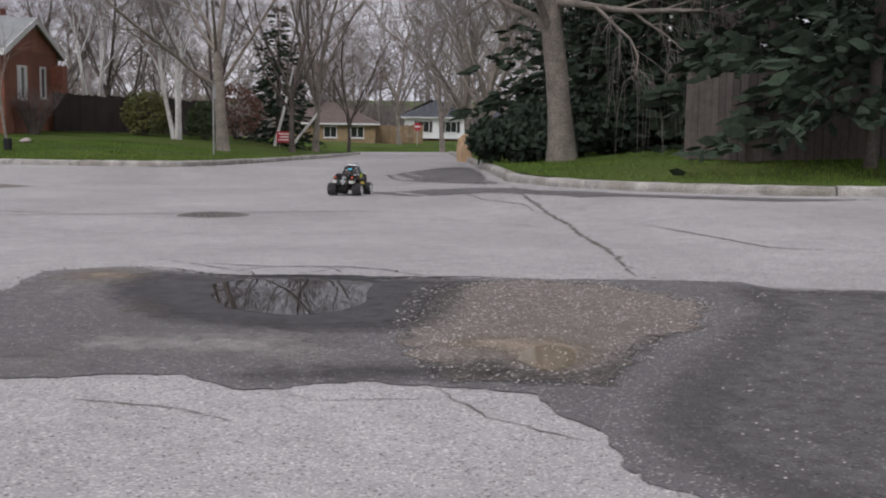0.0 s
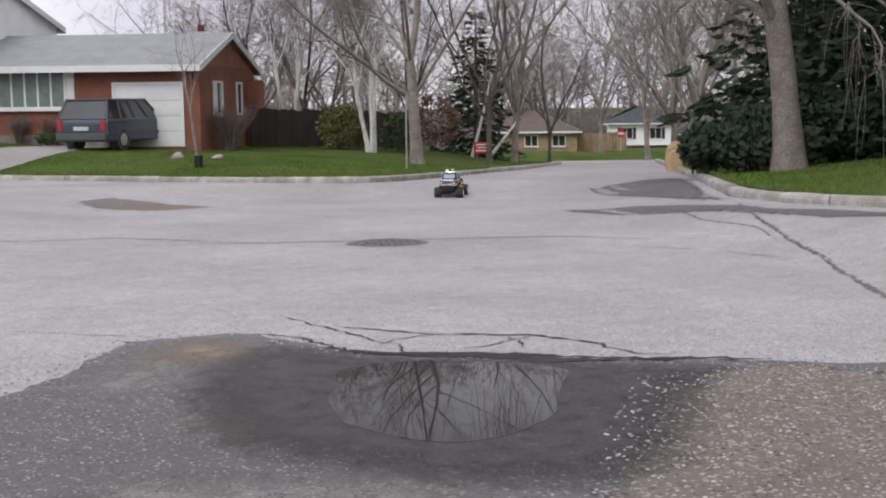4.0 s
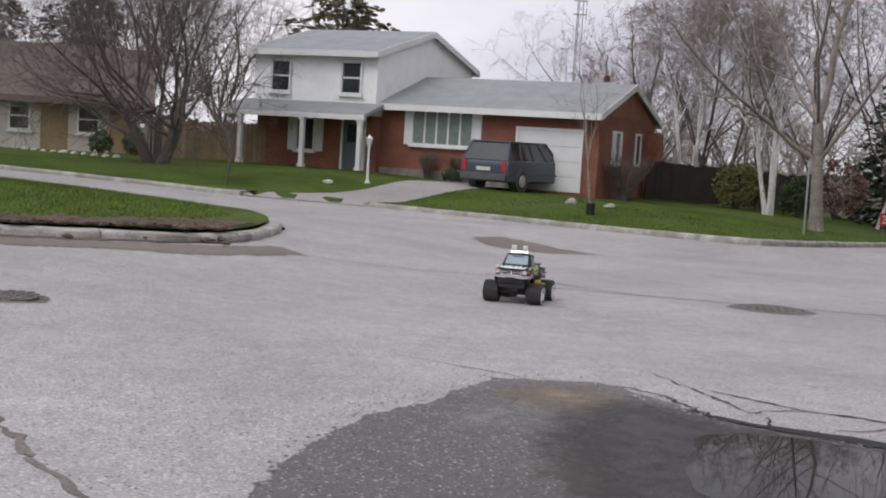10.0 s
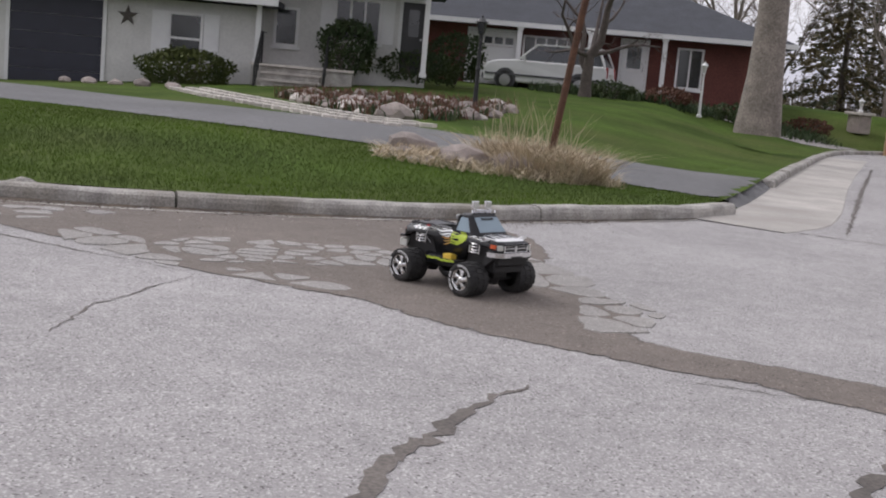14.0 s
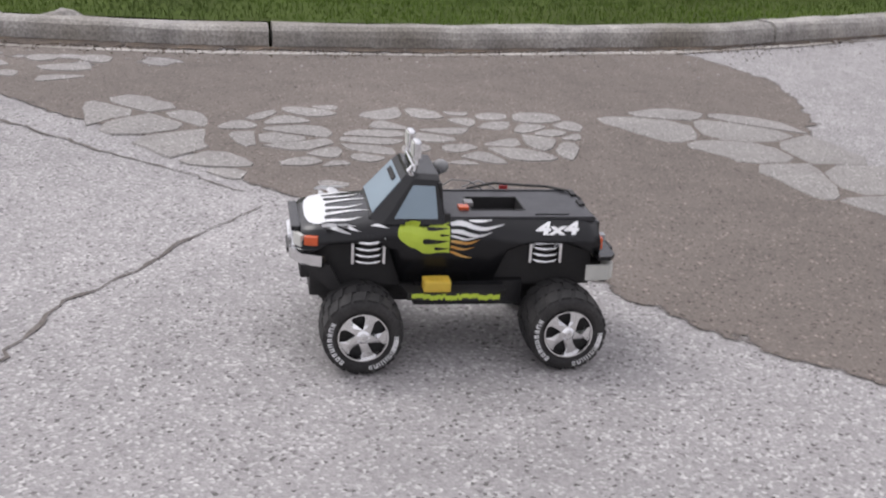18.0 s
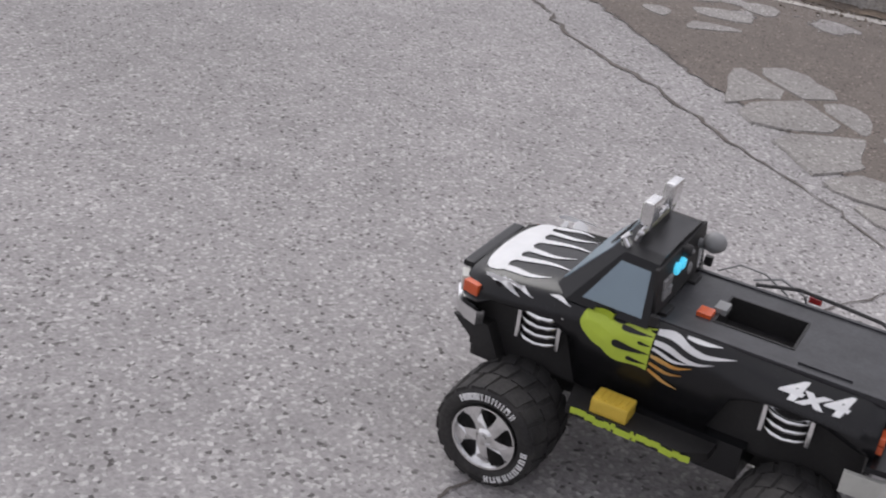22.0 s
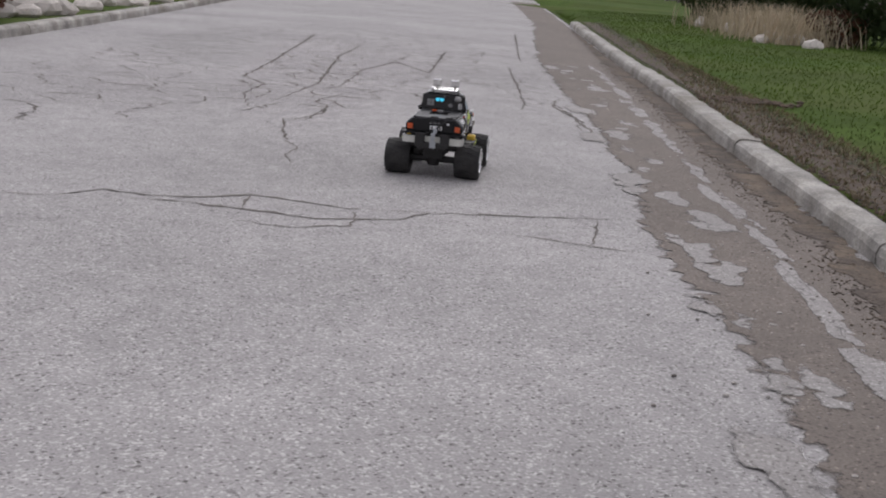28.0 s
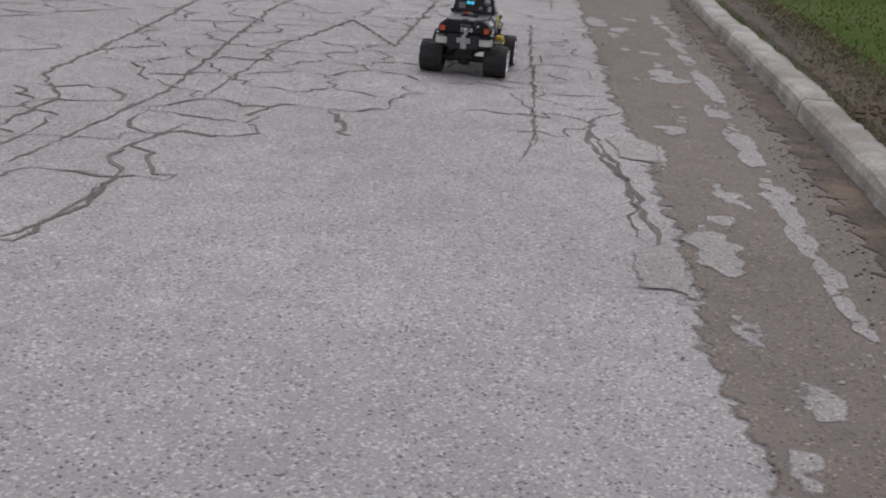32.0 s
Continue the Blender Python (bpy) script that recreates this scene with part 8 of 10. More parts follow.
def bent(points, widths, rounds=2):
    """The same with its line smoothed into curves."""
    for _ in range(rounds):
        p, w = [points[0]], [widths[0]]
        for (a, b, c, d) in zip(points, points[1:], widths, widths[1:]):
            p += [(a[0] * 0.75 + b[0] * 0.25, a[1] * 0.75 + b[1] * 0.25), (a[0] * 0.25 + b[0] * 0.75, a[1] * 0.25 + b[1] * 0.75)]
            w += [c * 0.75 + d * 0.25, c * 0.25 + d * 0.75]
        points, widths = p + [points[-1]], w + [widths[-1]]
    return tongue(points, widths)


def eyelet(u, v, reach, r):
    """A dark drop between two tongues: round in front, pointed behind."""
    return bent([(u + r * 0.6, v), (u, v), (u - reach * 0.5, v - r * 0.25), (u - reach, v + r * 0.1)], [r * 0.6, r * 2, r * 1.2, 0.0006])


def high(z):
    """Shell height for a finished height on the truck."""
    return 0.2 + (z - 0.2) / 0.70


for sgn in (1, -1):
    def on_side(u, v, k=sgn, lift=0.0022):
        v = high(v)
        return Vector((u, (side_y(u, v) + lift) * k, v))

    def over_side(u, v, k=sgn):
        return on_side(u, v, k, 0.0034)
    nose = smooth_line([(0.036, 0.369), (0.056, 0.366), (0.080, 0.3645), (0.103, 0.371), (0.121, 0.3785), (0.141, 0.379), (0.160, 0.373), (0.171, 0.361), (0.175, 0.344), (0.170, 0.331), (0.159, 0.322), (0.142, 0.309), (0.126, 0.305), (0.111, 0.293), (0.092, 0.2885), (0.071, 0.292), (0.053, 0.2935), (0.036, 0.291)], 2)
    decal("door_flame", nose, on_side, DECAL_LIME, "lime green flame decal")
    for u, v, reach, r in ((0.094, 0.3565, 0.057, 0.0052), (0.103, 0.324, 0.066, 0.0082), (0.074, 0.3035, 0.037, 0.0048), (0.060, 0.340, 0.023, 0.0034)):
        decal("flame_gap", eyelet(u, v, reach, r), over_side, GLOSS_BLACK)
    for k, (line, w) in enumerate((([(0.033, 0.366), (0.002, 0.369), (-0.030, 0.358), (-0.062, 0.354), (-0.113, 0.364)], [0.007, 0.011, 0.011, 0.008, 0.0005]), ([(0.033, 0.350), (0.006, 0.349), (-0.022, 0.339), (-0.048, 0.337), (-0.078, 0.347)], [0.008, 0.011, 0.010, 0.006, 0.0005]), ([(0.033, 0.338), (0.014, 0.334), (-0.008, 0.327), (-0.040, 0.334)], [0.006, 0.007, 0.006, 0.0005]), ([(-0.018, 0.372), (-0.044, 0.371), (-0.082, 0.3725)], [0.003, 0.006, 0.0005]))):
        decal("bed_flame", bent(line, w), on_side, DECAL_WHITE, "white flame decal")
    for line, w in (([(0.033, 0.324), (0.012, 0.321), (-0.014, 0.316), (-0.044, 0.328)], [0.006, 0.009, 0.007, 0.0005]), ([(0.033, 0.309), (0.016, 0.304), (-0.004, 0.300), (-0.030, 0.307)], [0.006, 0.008, 0.006, 0.0005]), ([(0.033, 0.295), (0.018, 0.289), (0.000, 0.281), (-0.026, 0.277)], [0.006, 0.008, 0.007, 0.0005])):
        decal("flame_tongue", bent(line, w), on_side, DECAL_ORANGE, "orange flame decal")
    for line, w in (([(0.372, 0.367), (0.350, 0.371), (0.318, 0.364), (0.270, 0.351)], [0.006, 0.012, 0.009, 0.0005]), ([(0.360, 0.358), (0.336, 0.357), (0.312, 0.350), (0.296, 0.346)], [0.007, 0.008, 0.006, 0.0005]), ([(0.330, 0.3715), (0.312, 0.3725), (0.284, 0.368)], [0.003, 0.005, 0.0005]), ([(0.244, 0.364), (0.224, 0.3655), (0.198, 0.358)], [0.0005, 0.006, 0.0005])):
        decal("fender_flame", bent(line, w), on_side, DECAL_WHITE, "white flame decal")
    # 4x4 lettering
    cu = bpy.data.curves.new("lettering", "FONT")
    cu.body, cu.size, cu.shear, cu.offset, cu.align_x, cu.align_y = "4x4", 0.062, 0.25, 0.0022, "CENTER", "CENTER"
    tmp = new("lettering", cu)
    bpy.context.view_layer.update()
    me = bpy.data.meshes.new_from_object(tmp.evaluated_get(bpy.context.evaluated_depsgraph_get()))
    bpy.data.objects.remove(tmp)
    bm = bmesh.new()
    bm.from_mesh(me)
    bmesh.ops.triangulate(bm, faces=bm.faces[:])
    for v in bm.verts:
        u, w = -0.250 - v.co.x * 1.25 * sgn, high(0.354) + v.co.y * 0.80
        v.co = Vector((u, (side_y(u, w) + 0.0045) * sgn, w))
    part("lettering", bm, DECAL_WHITE, truck, "white 4x4 lettering")

hood = smooth_line([(0.392, -0.125), (0.408, -0.080), (0.412, 0.0), (0.408, 0.080), (0.392, 0.125), (0.366, 0.128), (0.352, 0.112), (0.364, 0.090), (0.346, 0.066), (0.360, 0.042), (0.342, 0.018), (0.358, -0.008), (0.340, -0.034), (0.358, -0.060), (0.344, -0.084), (0.362, -0.106), (0.350, -0.126), (0.370, -0.134), (0.392, -0.125)], 2)[:-1]


def on_hood(u, v):
    return Vector((u, v, hood_z(u, v) + 0.0024))


decal("hood_flame", hood, on_hood, DECAL_WHITE, "white flame decal on the bonnet")
for k, (y, reach) in enumerate(((-0.122, 0.066), (-0.086, 0.088), (-0.034, 0.096), (0.018, 0.082), (0.066, 0.098), (0.112, 0.070))):
    wave = 0.010 if k % 2 else -0.010
    decal("hood_tongue", bent([(0.356, y), (0.335, y + wave * 0.2), (0.335 - reach * 0.5, y + wave), (0.335 - reach, y - wave * 0.4)], [0.020, 0.019, 0.012, 0.0006]), on_hood, DECAL_WHITE, "white flame tongue on the bonnet")

# wheels
WHEEL_R, WHEEL_Z = 0.108, 0.108


def turned(bm, profile, sides):
    """A surface of revolution round the wheel's axle."""
    rings = [[bm.verts.new((r * math.cos(k * math.tau / sides), y, r * math.sin(k * math.tau / sides))) for k in range(sides)] for r, y in profile]
    for a, b in zip(rings, rings[1:]):
        for k in range(sides):
            bm.faces.new((a[k], b[k], b[(k + 1) % sides], a[(k + 1) % sides]))


def tyre_mesh():
    bm = bmesh.new()
    turned(bm, [(0.062, -0.062), (0.067, -0.072), (0.074, -0.078), (0.086, -0.080), (0.096, -0.076), (0.1025, -0.066), (0.1040, -0.03), (0.1040, 0.03), (0.1025, 0.066), (0.096, 0.076), (0.086, 0.080), (0.074, 0.078), (0.067, 0.072), (0.062, 0.062)], 40)
    return bm


def tread_mesh():
    """Slanted rubber lugs in three rows."""
    bm = bmesh.new()
    for row, (y0, y1, shift, skew) in enumerate(((-0.073, -0.027, 0, 0.006), (-0.023, 0.023, 0.5, -0.004), (0.027, 0.073, 0, -0.006))):
        for k in range(18):
            m = Matrix.Rotation((k + shift) * math.tau / 18, 4, "Y")
            d0, d1 = (0.005 if row == 0 else 0.0), (0.005 if row == 2 else 0.0)
            foot = [(-0.0145 + skew, y0, 0.099 - d0), (0.0145 + skew, y0, 0.099 - d0), (0.0145 - skew, y1, 0.099 - d1), (-0.0145 - skew, y1, 0.099 - d1)]
            vs = [bm.verts.new(m @ Vector(p)) for p in foot] + [bm.verts.new(m @ Vector((x * 0.9, y, z + 0.0090))) for x, y, z in foot]
            for f in ((4, 5, 6, 7), (0, 1, 5, 4), (1, 2, 6, 5), (2, 3, 7, 6), (3, 0, 4, 7)):
                bm.faces.new([vs[i] for i in f])
    return bm


def rim_mesh():
    """A deep dished rim with five swept spokes round a capped hub."""
    bm = bmesh.new()
    turned(bm, [(0.0665, 0.076), (0.0655, 0.0795), (0.0620, 0.0790), (0.0595, 0.073), (0.0580, 0.056), (0.0570, 0.034)], 36)
    for k in range(5):
        m = Matrix.Rotation(k * math.tau / 5, 4, "Y")
        pts = [(-0.013, 0.074, 0.014), (0.010, 0.074, 0.014), (0.0125, 0.0715, 0.030), (0.019, 0.069, 0.046), (0.030, 0.070, 0.0535), (0.010, 0.071, 0.0605), (-0.014, 0.070, 0.0595), (-0.008, 0.069, 0.046), (-0.0105, 0.0715, 0.030)]
        top = [bm.verts.new(m @ Vector(p)) for p in pts]
        low = [bm.verts.new(m @ Vector((x * 1.08, y - 0.020, z))) for x, y, z in pts]
        mid = bm.verts.new(m @ Vector((0.002, 0.0745, 0.037)))
        for i in range(9):
            bm.faces.new((top[(i + 1) % 9], top[i], mid))
            bm.faces.new((top[i], top[(i + 1) % 9], low[(i + 1) % 9], low[i]))
    turned(bm, [(0.019, 0.052), (0.018, 0.074), (0.012, 0.079), (0.009, 0.0795), (0.008, 0.083), (0.001, 0.0845)], 18)
    bmesh.ops.recalc_face_normals(bm, faces=bm.faces[:])
    return bm


TYRE_MESH, TREAD_MESH, RIM_MESH = tyre_mesh(), tread_mesh(), rim_mesh()
wheels = []
for ax, sgn in ((0.27, 1), (0.27, -1), (-0.27, 1), (-0.27, -1)):
    hub = empty("wheel", pose(ax, 0.218 * sgn, WHEEL_Z, 0, 0, 0))
    hub.parent = truck
    flip = Matrix.Identity(4) if sgn > 0 else Matrix.Rotation(math.pi, 4, "Z")
    bm = TYRE_MESH.copy(); bmesh.ops.transform(bm, matrix=flip, verts=bm.verts)
    bmesh.ops.recalc_face_normals(bm, faces=bm.faces[:])
    tyre = part("tyre", bm, RUBBER, hub, "chunky black rubber tyre", True)
    bm = TREAD_MESH.copy(); bmesh.ops.transform(bm, matrix=flip, verts=bm.verts)
    bmesh.ops.recalc_face_normals(bm, faces=bm.faces[:])
    tagged(part("tread", bm, RUBBER, tyre, "slanted tread lugs"), kind="stuff")
    bm = RIM_MESH.copy(); bmesh.ops.transform(bm, matrix=flip, verts=bm.verts)
    part("rim", bm, CHROME, hub, "chrome five-spoke rim", False)
    # black disc added behind the spokes so their gaps read as shade
    bm = bmesh.new(); tube(bm, [flip @ Vector((0, 0.0, 0)), flip @ Vector((0, 0.045, 0))], 0.061, 24)
    part("brake_disc", bm, DULL_BLACK, hub)
    bm = bmesh.new()
    rnd = random.Random(3)
    for start, count in ((20, 9), (150, 8), (205, 3)):
        for k in range(count):
            m = flip @ Matrix.Rotation(math.radians(start + k * 9.6), 4, "Y")
            w = rnd.uniform(0.0036, 0.0056)
            box(bm, -w, 0.0776, 0.0795, -w + 0.0026, 0.0815, 0.0915, 0.0, m)
            box(bm, w - 0.0026, 0.0776, 0.0795, w, 0.0815, 0.0915, 0.0, m)
            if rnd.random() < 0.7:
                h = rnd.choice((0.0795, 0.0842, 0.0888))
                box(bm, -w + 0.0026, 0.0776, h, w - 0.0026, 0.0814, h + 0.0027, 0.0, m)
    tagged(part("sidewall_mark", bm, DECAL_WHITE, tyre, "white marks on the sidewall"), kind="stuff")
    wheels.append((hub, ax, sgn))
TYRE_MESH.free()
TREAD_MESH.free()
RIM_MESH.free()


def settle(z):
    """The low-slung proportions of the shell above the sill."""
    if z <= 0.2:
        return z
    return 0.2 + (z - 0.2) * 0.70 if z <= 0.45 else 0.375 + (z - 0.45) * 0.87


for ob in truck.children_recursive:
    if ob.type == "MESH" and ob.name.split(".")[0] not in ("tyre", "tread", "rim", "brake_disc", "sidewall_mark", "chassis", "sill"):
        for v in ob.data.vertices:
            v.co.z = settle(v.co.z)

# ---- vehicles ----
VAN_PAINT = mat("dark_blue_grey_paint", (0.062, 0.075, 0.098), 0.3, 0.3, vary=0.05, scale=2)
CAR_WHITE = mat("white_car_paint", (0.66, 0.66, 0.65), 0.3, vary=0.04, scale=2)
CAR_DARK = mat("dark_green_car_paint", (0.016, 0.026, 0.028), 0.25, vary=0.05, scale=2)
CAR_TRIM = mat("grey_bumper_plastic", (0.075, 0.075, 0.08), 0.6, vary=0.1)
ALLOY = mat("alloy", (0.5, 0.5, 0.5), 0.35, 0.8, vary=0.08)


def vehicle(name, label, category, m, paint, L, W, belt, roof, cowl, roof_f, roof_r, glass_r, hood, wheel_r=0.33, axles=(0.30, -0.30), trim=None, sill=0.28):
    """A road vehicle, x forward: cowl, roof ends and the foot of the rear glass are given as x."""
    t = tagged(empty(name, m), label, category)
    h = L / 2

    def half(z):
        return W / 2 * (1 - 0.10 * ((z - 0.62) / 0.6) ** 2)
    prof = [(-h + 0.05, sill), (-h, sill + 0.18), (-h + 0.02, belt - 0.12), (min(glass_r, -h + 0.1), belt), (cowl, belt + 0.02), (cowl + (h - cowl) * 0.55, hood + 0.03), (h - 0.16, hood - 0.08), (h, hood - 0.30), (h - 0.04, sill)]
    bm = bmesh.new()
    a = [bm.verts.new((x, half(z), z)) for x, z in prof]
    b = [bm.verts.new((x, -half(z), z)) for x, z in prof]
    bm.faces.new(a[::-1]); bm.faces.new(b)
    for i in range(len(prof)):
        j = (i + 1) % len(prof)
        bm.faces.new((a[i], a[j], b[j], b[i]))
    bmesh.ops.recalc_face_normals(bm, faces=bm.faces[:])
    bmesh.ops.bevel(bm, geom=bm.edges[:], offset=0.07, segments=3, profile=0.6, affect="EDGES")
    part("body", bm, paint, t, smooth=False)
    wb, wr = half(belt) - 0.05, half(belt) - 0.20
    bm = bmesh.new()
    q = [bm.verts.new(p) for p in ((cowl, wb, belt), (glass_r, wb, belt), (glass_r, -wb, belt), (cowl, -wb, belt), (roof_f, wr, roof - 0.03), (roof_r, wr, roof - 0.03), (roof_r, -wr, roof - 0.03), (roof_f, -wr, roof - 0.03))]
    for f in ((0, 1, 5, 4), (1, 2, 6, 5), (2, 3, 7, 6), (3, 0, 4, 7), (4, 5, 6, 7)):
        bm.faces.new([q[i] for i in f])
    bmesh.ops.recalc_face_normals(bm, faces=bm.faces[:])
    part("window_glass", bm, GLASS_DARK, t)
    bm = bmesh.new(); box(bm, roof_r - 0.05, -wr - 0.03, roof - 0.06, roof_f + 0.05, wr + 0.03, roof, 0.025)
    part("roof", bm, paint, t)
    n_side = 4 if L > 4.5 and roof - belt > 0.55 else 3
    for s in (1, -1):
        for k in range(n_side + 1):
            u = k / n_side
            xb, xt = cowl + (glass_r - cowl) * u, roof_f + (roof_r - roof_f) * u
            bm = bmesh.new(); tube(bm, [(xb, wb * s, belt - 0.02), (xt, wr * s, roof - 0.04)], 0.042, 6)
            part("pillar", bm, paint if k in (0, n_side) else CAR_TRIM, t)
        bm = bmesh.new(); box(bm, -h + 0.02, (half(0.55) - 0.012) if s > 0 else -half(0.55) - 0.012, 0.50, h - 0.1, (half(0.55) + 0.012) if s > 0 else -half(0.55) + 0.012, 0.57, 0.008)
        part("side_strip", bm, trim or CAR_TRIM, t)
        bm = bmesh.new(); box(bm, -h - 0.012, s * (W / 2 - 0.19) - 0.08, belt - 0.38, -h + 0.06, s * (W / 2 - 0.19) + 0.08, belt - 0.02, 0.02)
        part("tail_light", bm, RED_LENS, t, "red tail light")
        bm = bmesh.new(); box(bm, h - 0.14, s * (W / 2 - 0.28) - 0.16, hood - 0.27, h + 0.005, s * (W / 2 - 0.28) + 0.16, hood - 0.12, 0.02)
        part("headlight", bm, CREAM_PLASTIC, t, "clear headlight")
        bm = bmesh.new(); box(bm, cowl - 0.32, s * (wb + 0.12) - 0.08, belt + 0.02, cowl - 0.20, s * (wb + 0.12) + 0.08, belt + 0.16, 0.02)
        part("mirror", bm, paint, t)
        for ax in axles:
            wheel = empty("wheel", Matrix.Translation((ax * L, s * (W / 2 - 0.10), wheel_r)))
            wheel.parent = t
            bm = bmesh.new(); tube(bm, [(0, -0.10, 0), (0, -0.09, 0), (0, 0.10, 0), (0, 0.11, 0)], [wheel_r - 0.03, wheel_r, wheel_r, wheel_r - 0.03], 24)
            part("tyre", bm, RUBBER, wheel)
            bm = bmesh.new(); tube(bm, [(0, s * 0.10, 0), (0, s * 0.118, 0), (0, s * 0.125, 0)], [wheel_r * 0.62, wheel_r * 0.60, wheel_r * 0.2], 16)
            part("rim", bm, ALLOY, wheel)
            # dark disc proud of the body stands in for the shaded wheel well
            bm = bmesh.new(); tube(bm, [(ax * L, s * (half(0.45) - 0.3), wheel_r + 0.04), (ax * L, s * (half(0.45) + 0.004), wheel_r + 0.04)], wheel_r + 0.06, 22)
            part("wheel_arch", bm, CAR_TRIM, t)
    for x0, x1 in ((-h - 0.06, -h + 0.06), (h - 0.08, h + 0.05)):
        bm = bmesh.new(); box(bm, x0, -W / 2 + 0.08, sill + 0.05, x1, W / 2 - 0.08, sill + 0.27, 0.04)
        part("bumper", bm, trim or CAR_TRIM, t)
    bm = bmesh.new(); box(bm, -h - 0.03, -0.26, belt - 0.36, -h + 0.03, 0.26, belt - 0.24, 0.005)
    part("plate", bm, CREAM_PLASTIC, t, "pale blank plate")
    return t


def ground_pose(x, y, a, lift=0.03, rx=0, ry=0):
    return pose(x, y, ground_top(x, y) + lift, rx, ry, a)


vehicle("minivan", "dark blue-grey minivan parked before the garage", "minivan", ground_pose(-7.45, 41.2, 68), VAN_PAINT, 4.85, 1.9, 1.00, 1.64, 1.30, 0.45, -2.02, -2.36, 0.96, axles=(0.31, -0.30))
vehicle("white_suv", "white sport utility vehicle with grey lower trim, parked side-on", "car", pose(-46.6, 4.4, 1.12, 0, 0, -112), CAR_WHITE, 4.4, 1.8, 1.05, 1.66, 1.0, 0.35, -1.85, -2.1, 1.0, axles=(0.31, -0.29))
vehicle("dark_sedan", "dark green sedan parked on the driveway", "car", ground_pose(-43.0, 31.6, 125), CAR_DARK, 4.6, 1.75, 0.92, 1.40, 0.9, 0.25, -0.95, -1.65, 0.85)
vehicle("dark_sedan", "dark sedan parked nearer the garage", "car", ground_pose(-42.6, 34.6, 125), CAR_DARK, 4.5, 1.75, 0.92, 1.40, 0.9, 0.25, -0.95, -1.65, 0.85)
vehicle("white_van", "white van parked under the dark carport", "van", ground_pose(-38.6, 42.6, 118), CAR_WHITE, 4.9, 1.9, 1.15, 1.95, 1.5, 0.8, -2.2, -2.35, 1.05)
vehicle("white_car", "white car half hidden behind the lilacs", "car", ground_pose(-46.2, 44.0, 118), CAR_WHITE, 4.4, 1.75, 0.92, 1.38, 0.9, 0.25, -0.95, -1.65, 0.85)

# ---- hydrant ----
hyd = tagged(empty("fire_hydrant", ground_pose(-11.8, 13.5, -70, 0.0)), "yellow fire hydrant standing on the grass island", "hydrant")
bm = bmesh.new(); lathe(bm, [(0.15, 0), (0.15, 0.04), (0.105, 0.05), (0.10, 0.36), (0.125, 0.37), (0.125, 0.42), (0.10, 0.43)], 20)
part("barrel", bm, YELLOW, hyd)
bm = bmesh.new(); lathe(bm, [(0.115, 0.43), (0.135, 0.44), (0.135, 0.475), (0.118, 0.50), (0.105, 0.56), (0.075, 0.615), (0.035, 0.635), (0.032, 0.69), (0.0, 0.695)], 20)
part("bonnet", bm, YELLOW, hyd)
for s in (1, -1):
    bm = bmesh.new(); tube(bm, [(0.06 * s, 0, 0.39), (0.155 * s, 0, 0.39), (0.156 * s, 0, 0.39), (0.205 * s, 0, 0.39), (0.225 * s, 0, 0.39)], [0.05, 0.05, 0.065, 0.065, 0.03], 12)
    part("nozzle_cap", bm, YELLOW, hyd)
bm = bmesh.new(); tube(bm, [(0, -0.06, 0.32), (0, -0.16, 0.32), (0, -0.161, 0.32), (0, -0.21, 0.32), (0, -0.235, 0.32)], [0.07, 0.07, 0.085, 0.085, 0.03], 14)
part("pumper_cap", bm, YELLOW, hyd)
for k in range(6):
    a = k * math.tau / 6
    bm = bmesh.new(); lathe(bm, [(0.012, 0.03), (0.012, 0.055), (0.0, 0.058)], 6, (0.13 * math.cos(a), 0.13 * math.sin(a), 0))
    part("bolt", bm, RUST, hyd)


# ---- lamps ----
def post_lamp(x, y, height, material, label, z=None, twin=False):
    t = tagged(empty("post_lamp", pose(x, y, ground_top(x, y) if z is None else z)), label, "lamp post")
    bm = bmesh.new(); lathe(bm, [(0.09, 0), (0.09, 0.06), (0.05, 0.10), (0.04, height * 0.45), (0.052, height * 0.47), (0.036, height * 0.5), (0.034, height - 0.36), (0.06, height - 0.34), (0.03, height - 0.31)], 12)
    part("post", bm, material, t)
    head = part("lantern", _lantern(height), GLASS_DARK if material is BLACK_METAL else CREAM_PLASTIC, t, "glazed lantern")
    bm = bmesh.new(); lathe(bm, [(0.125, height - 0.10), (0.13, height - 0.085), (0.05, height - 0.02), (0.018, height), (0.026, height + 0.03), (0.0, height + 0.05)], 10)
    part("cap", bm, material, t)
    for k in range(4):
        a = k * math.tau / 4 + 0.4
        bm = bmesh.new(); tube(bm, [(0.062 * math.cos(a), 0.062 * math.sin(a), height - 0.31), (0.105 * math.cos(a), 0.105 * math.sin(a), height - 0.09)], 0.008, 5)
        part("lantern_bar", bm, material, t)
    if twin:
        bm = bmesh.new(); tube(bm, [(-0.2, 0, height - 0.42), (0.2, 0, height - 0.42)], 0.014, 6)
        part("ladder_bar", bm, material, t)
    return t


def _lantern(height):
    bm = bmesh.new(); lathe(bm, [(0.055, height - 0.31), (0.098, height - 0.09), (0.0, height - 0.085)], 8)
    return bm


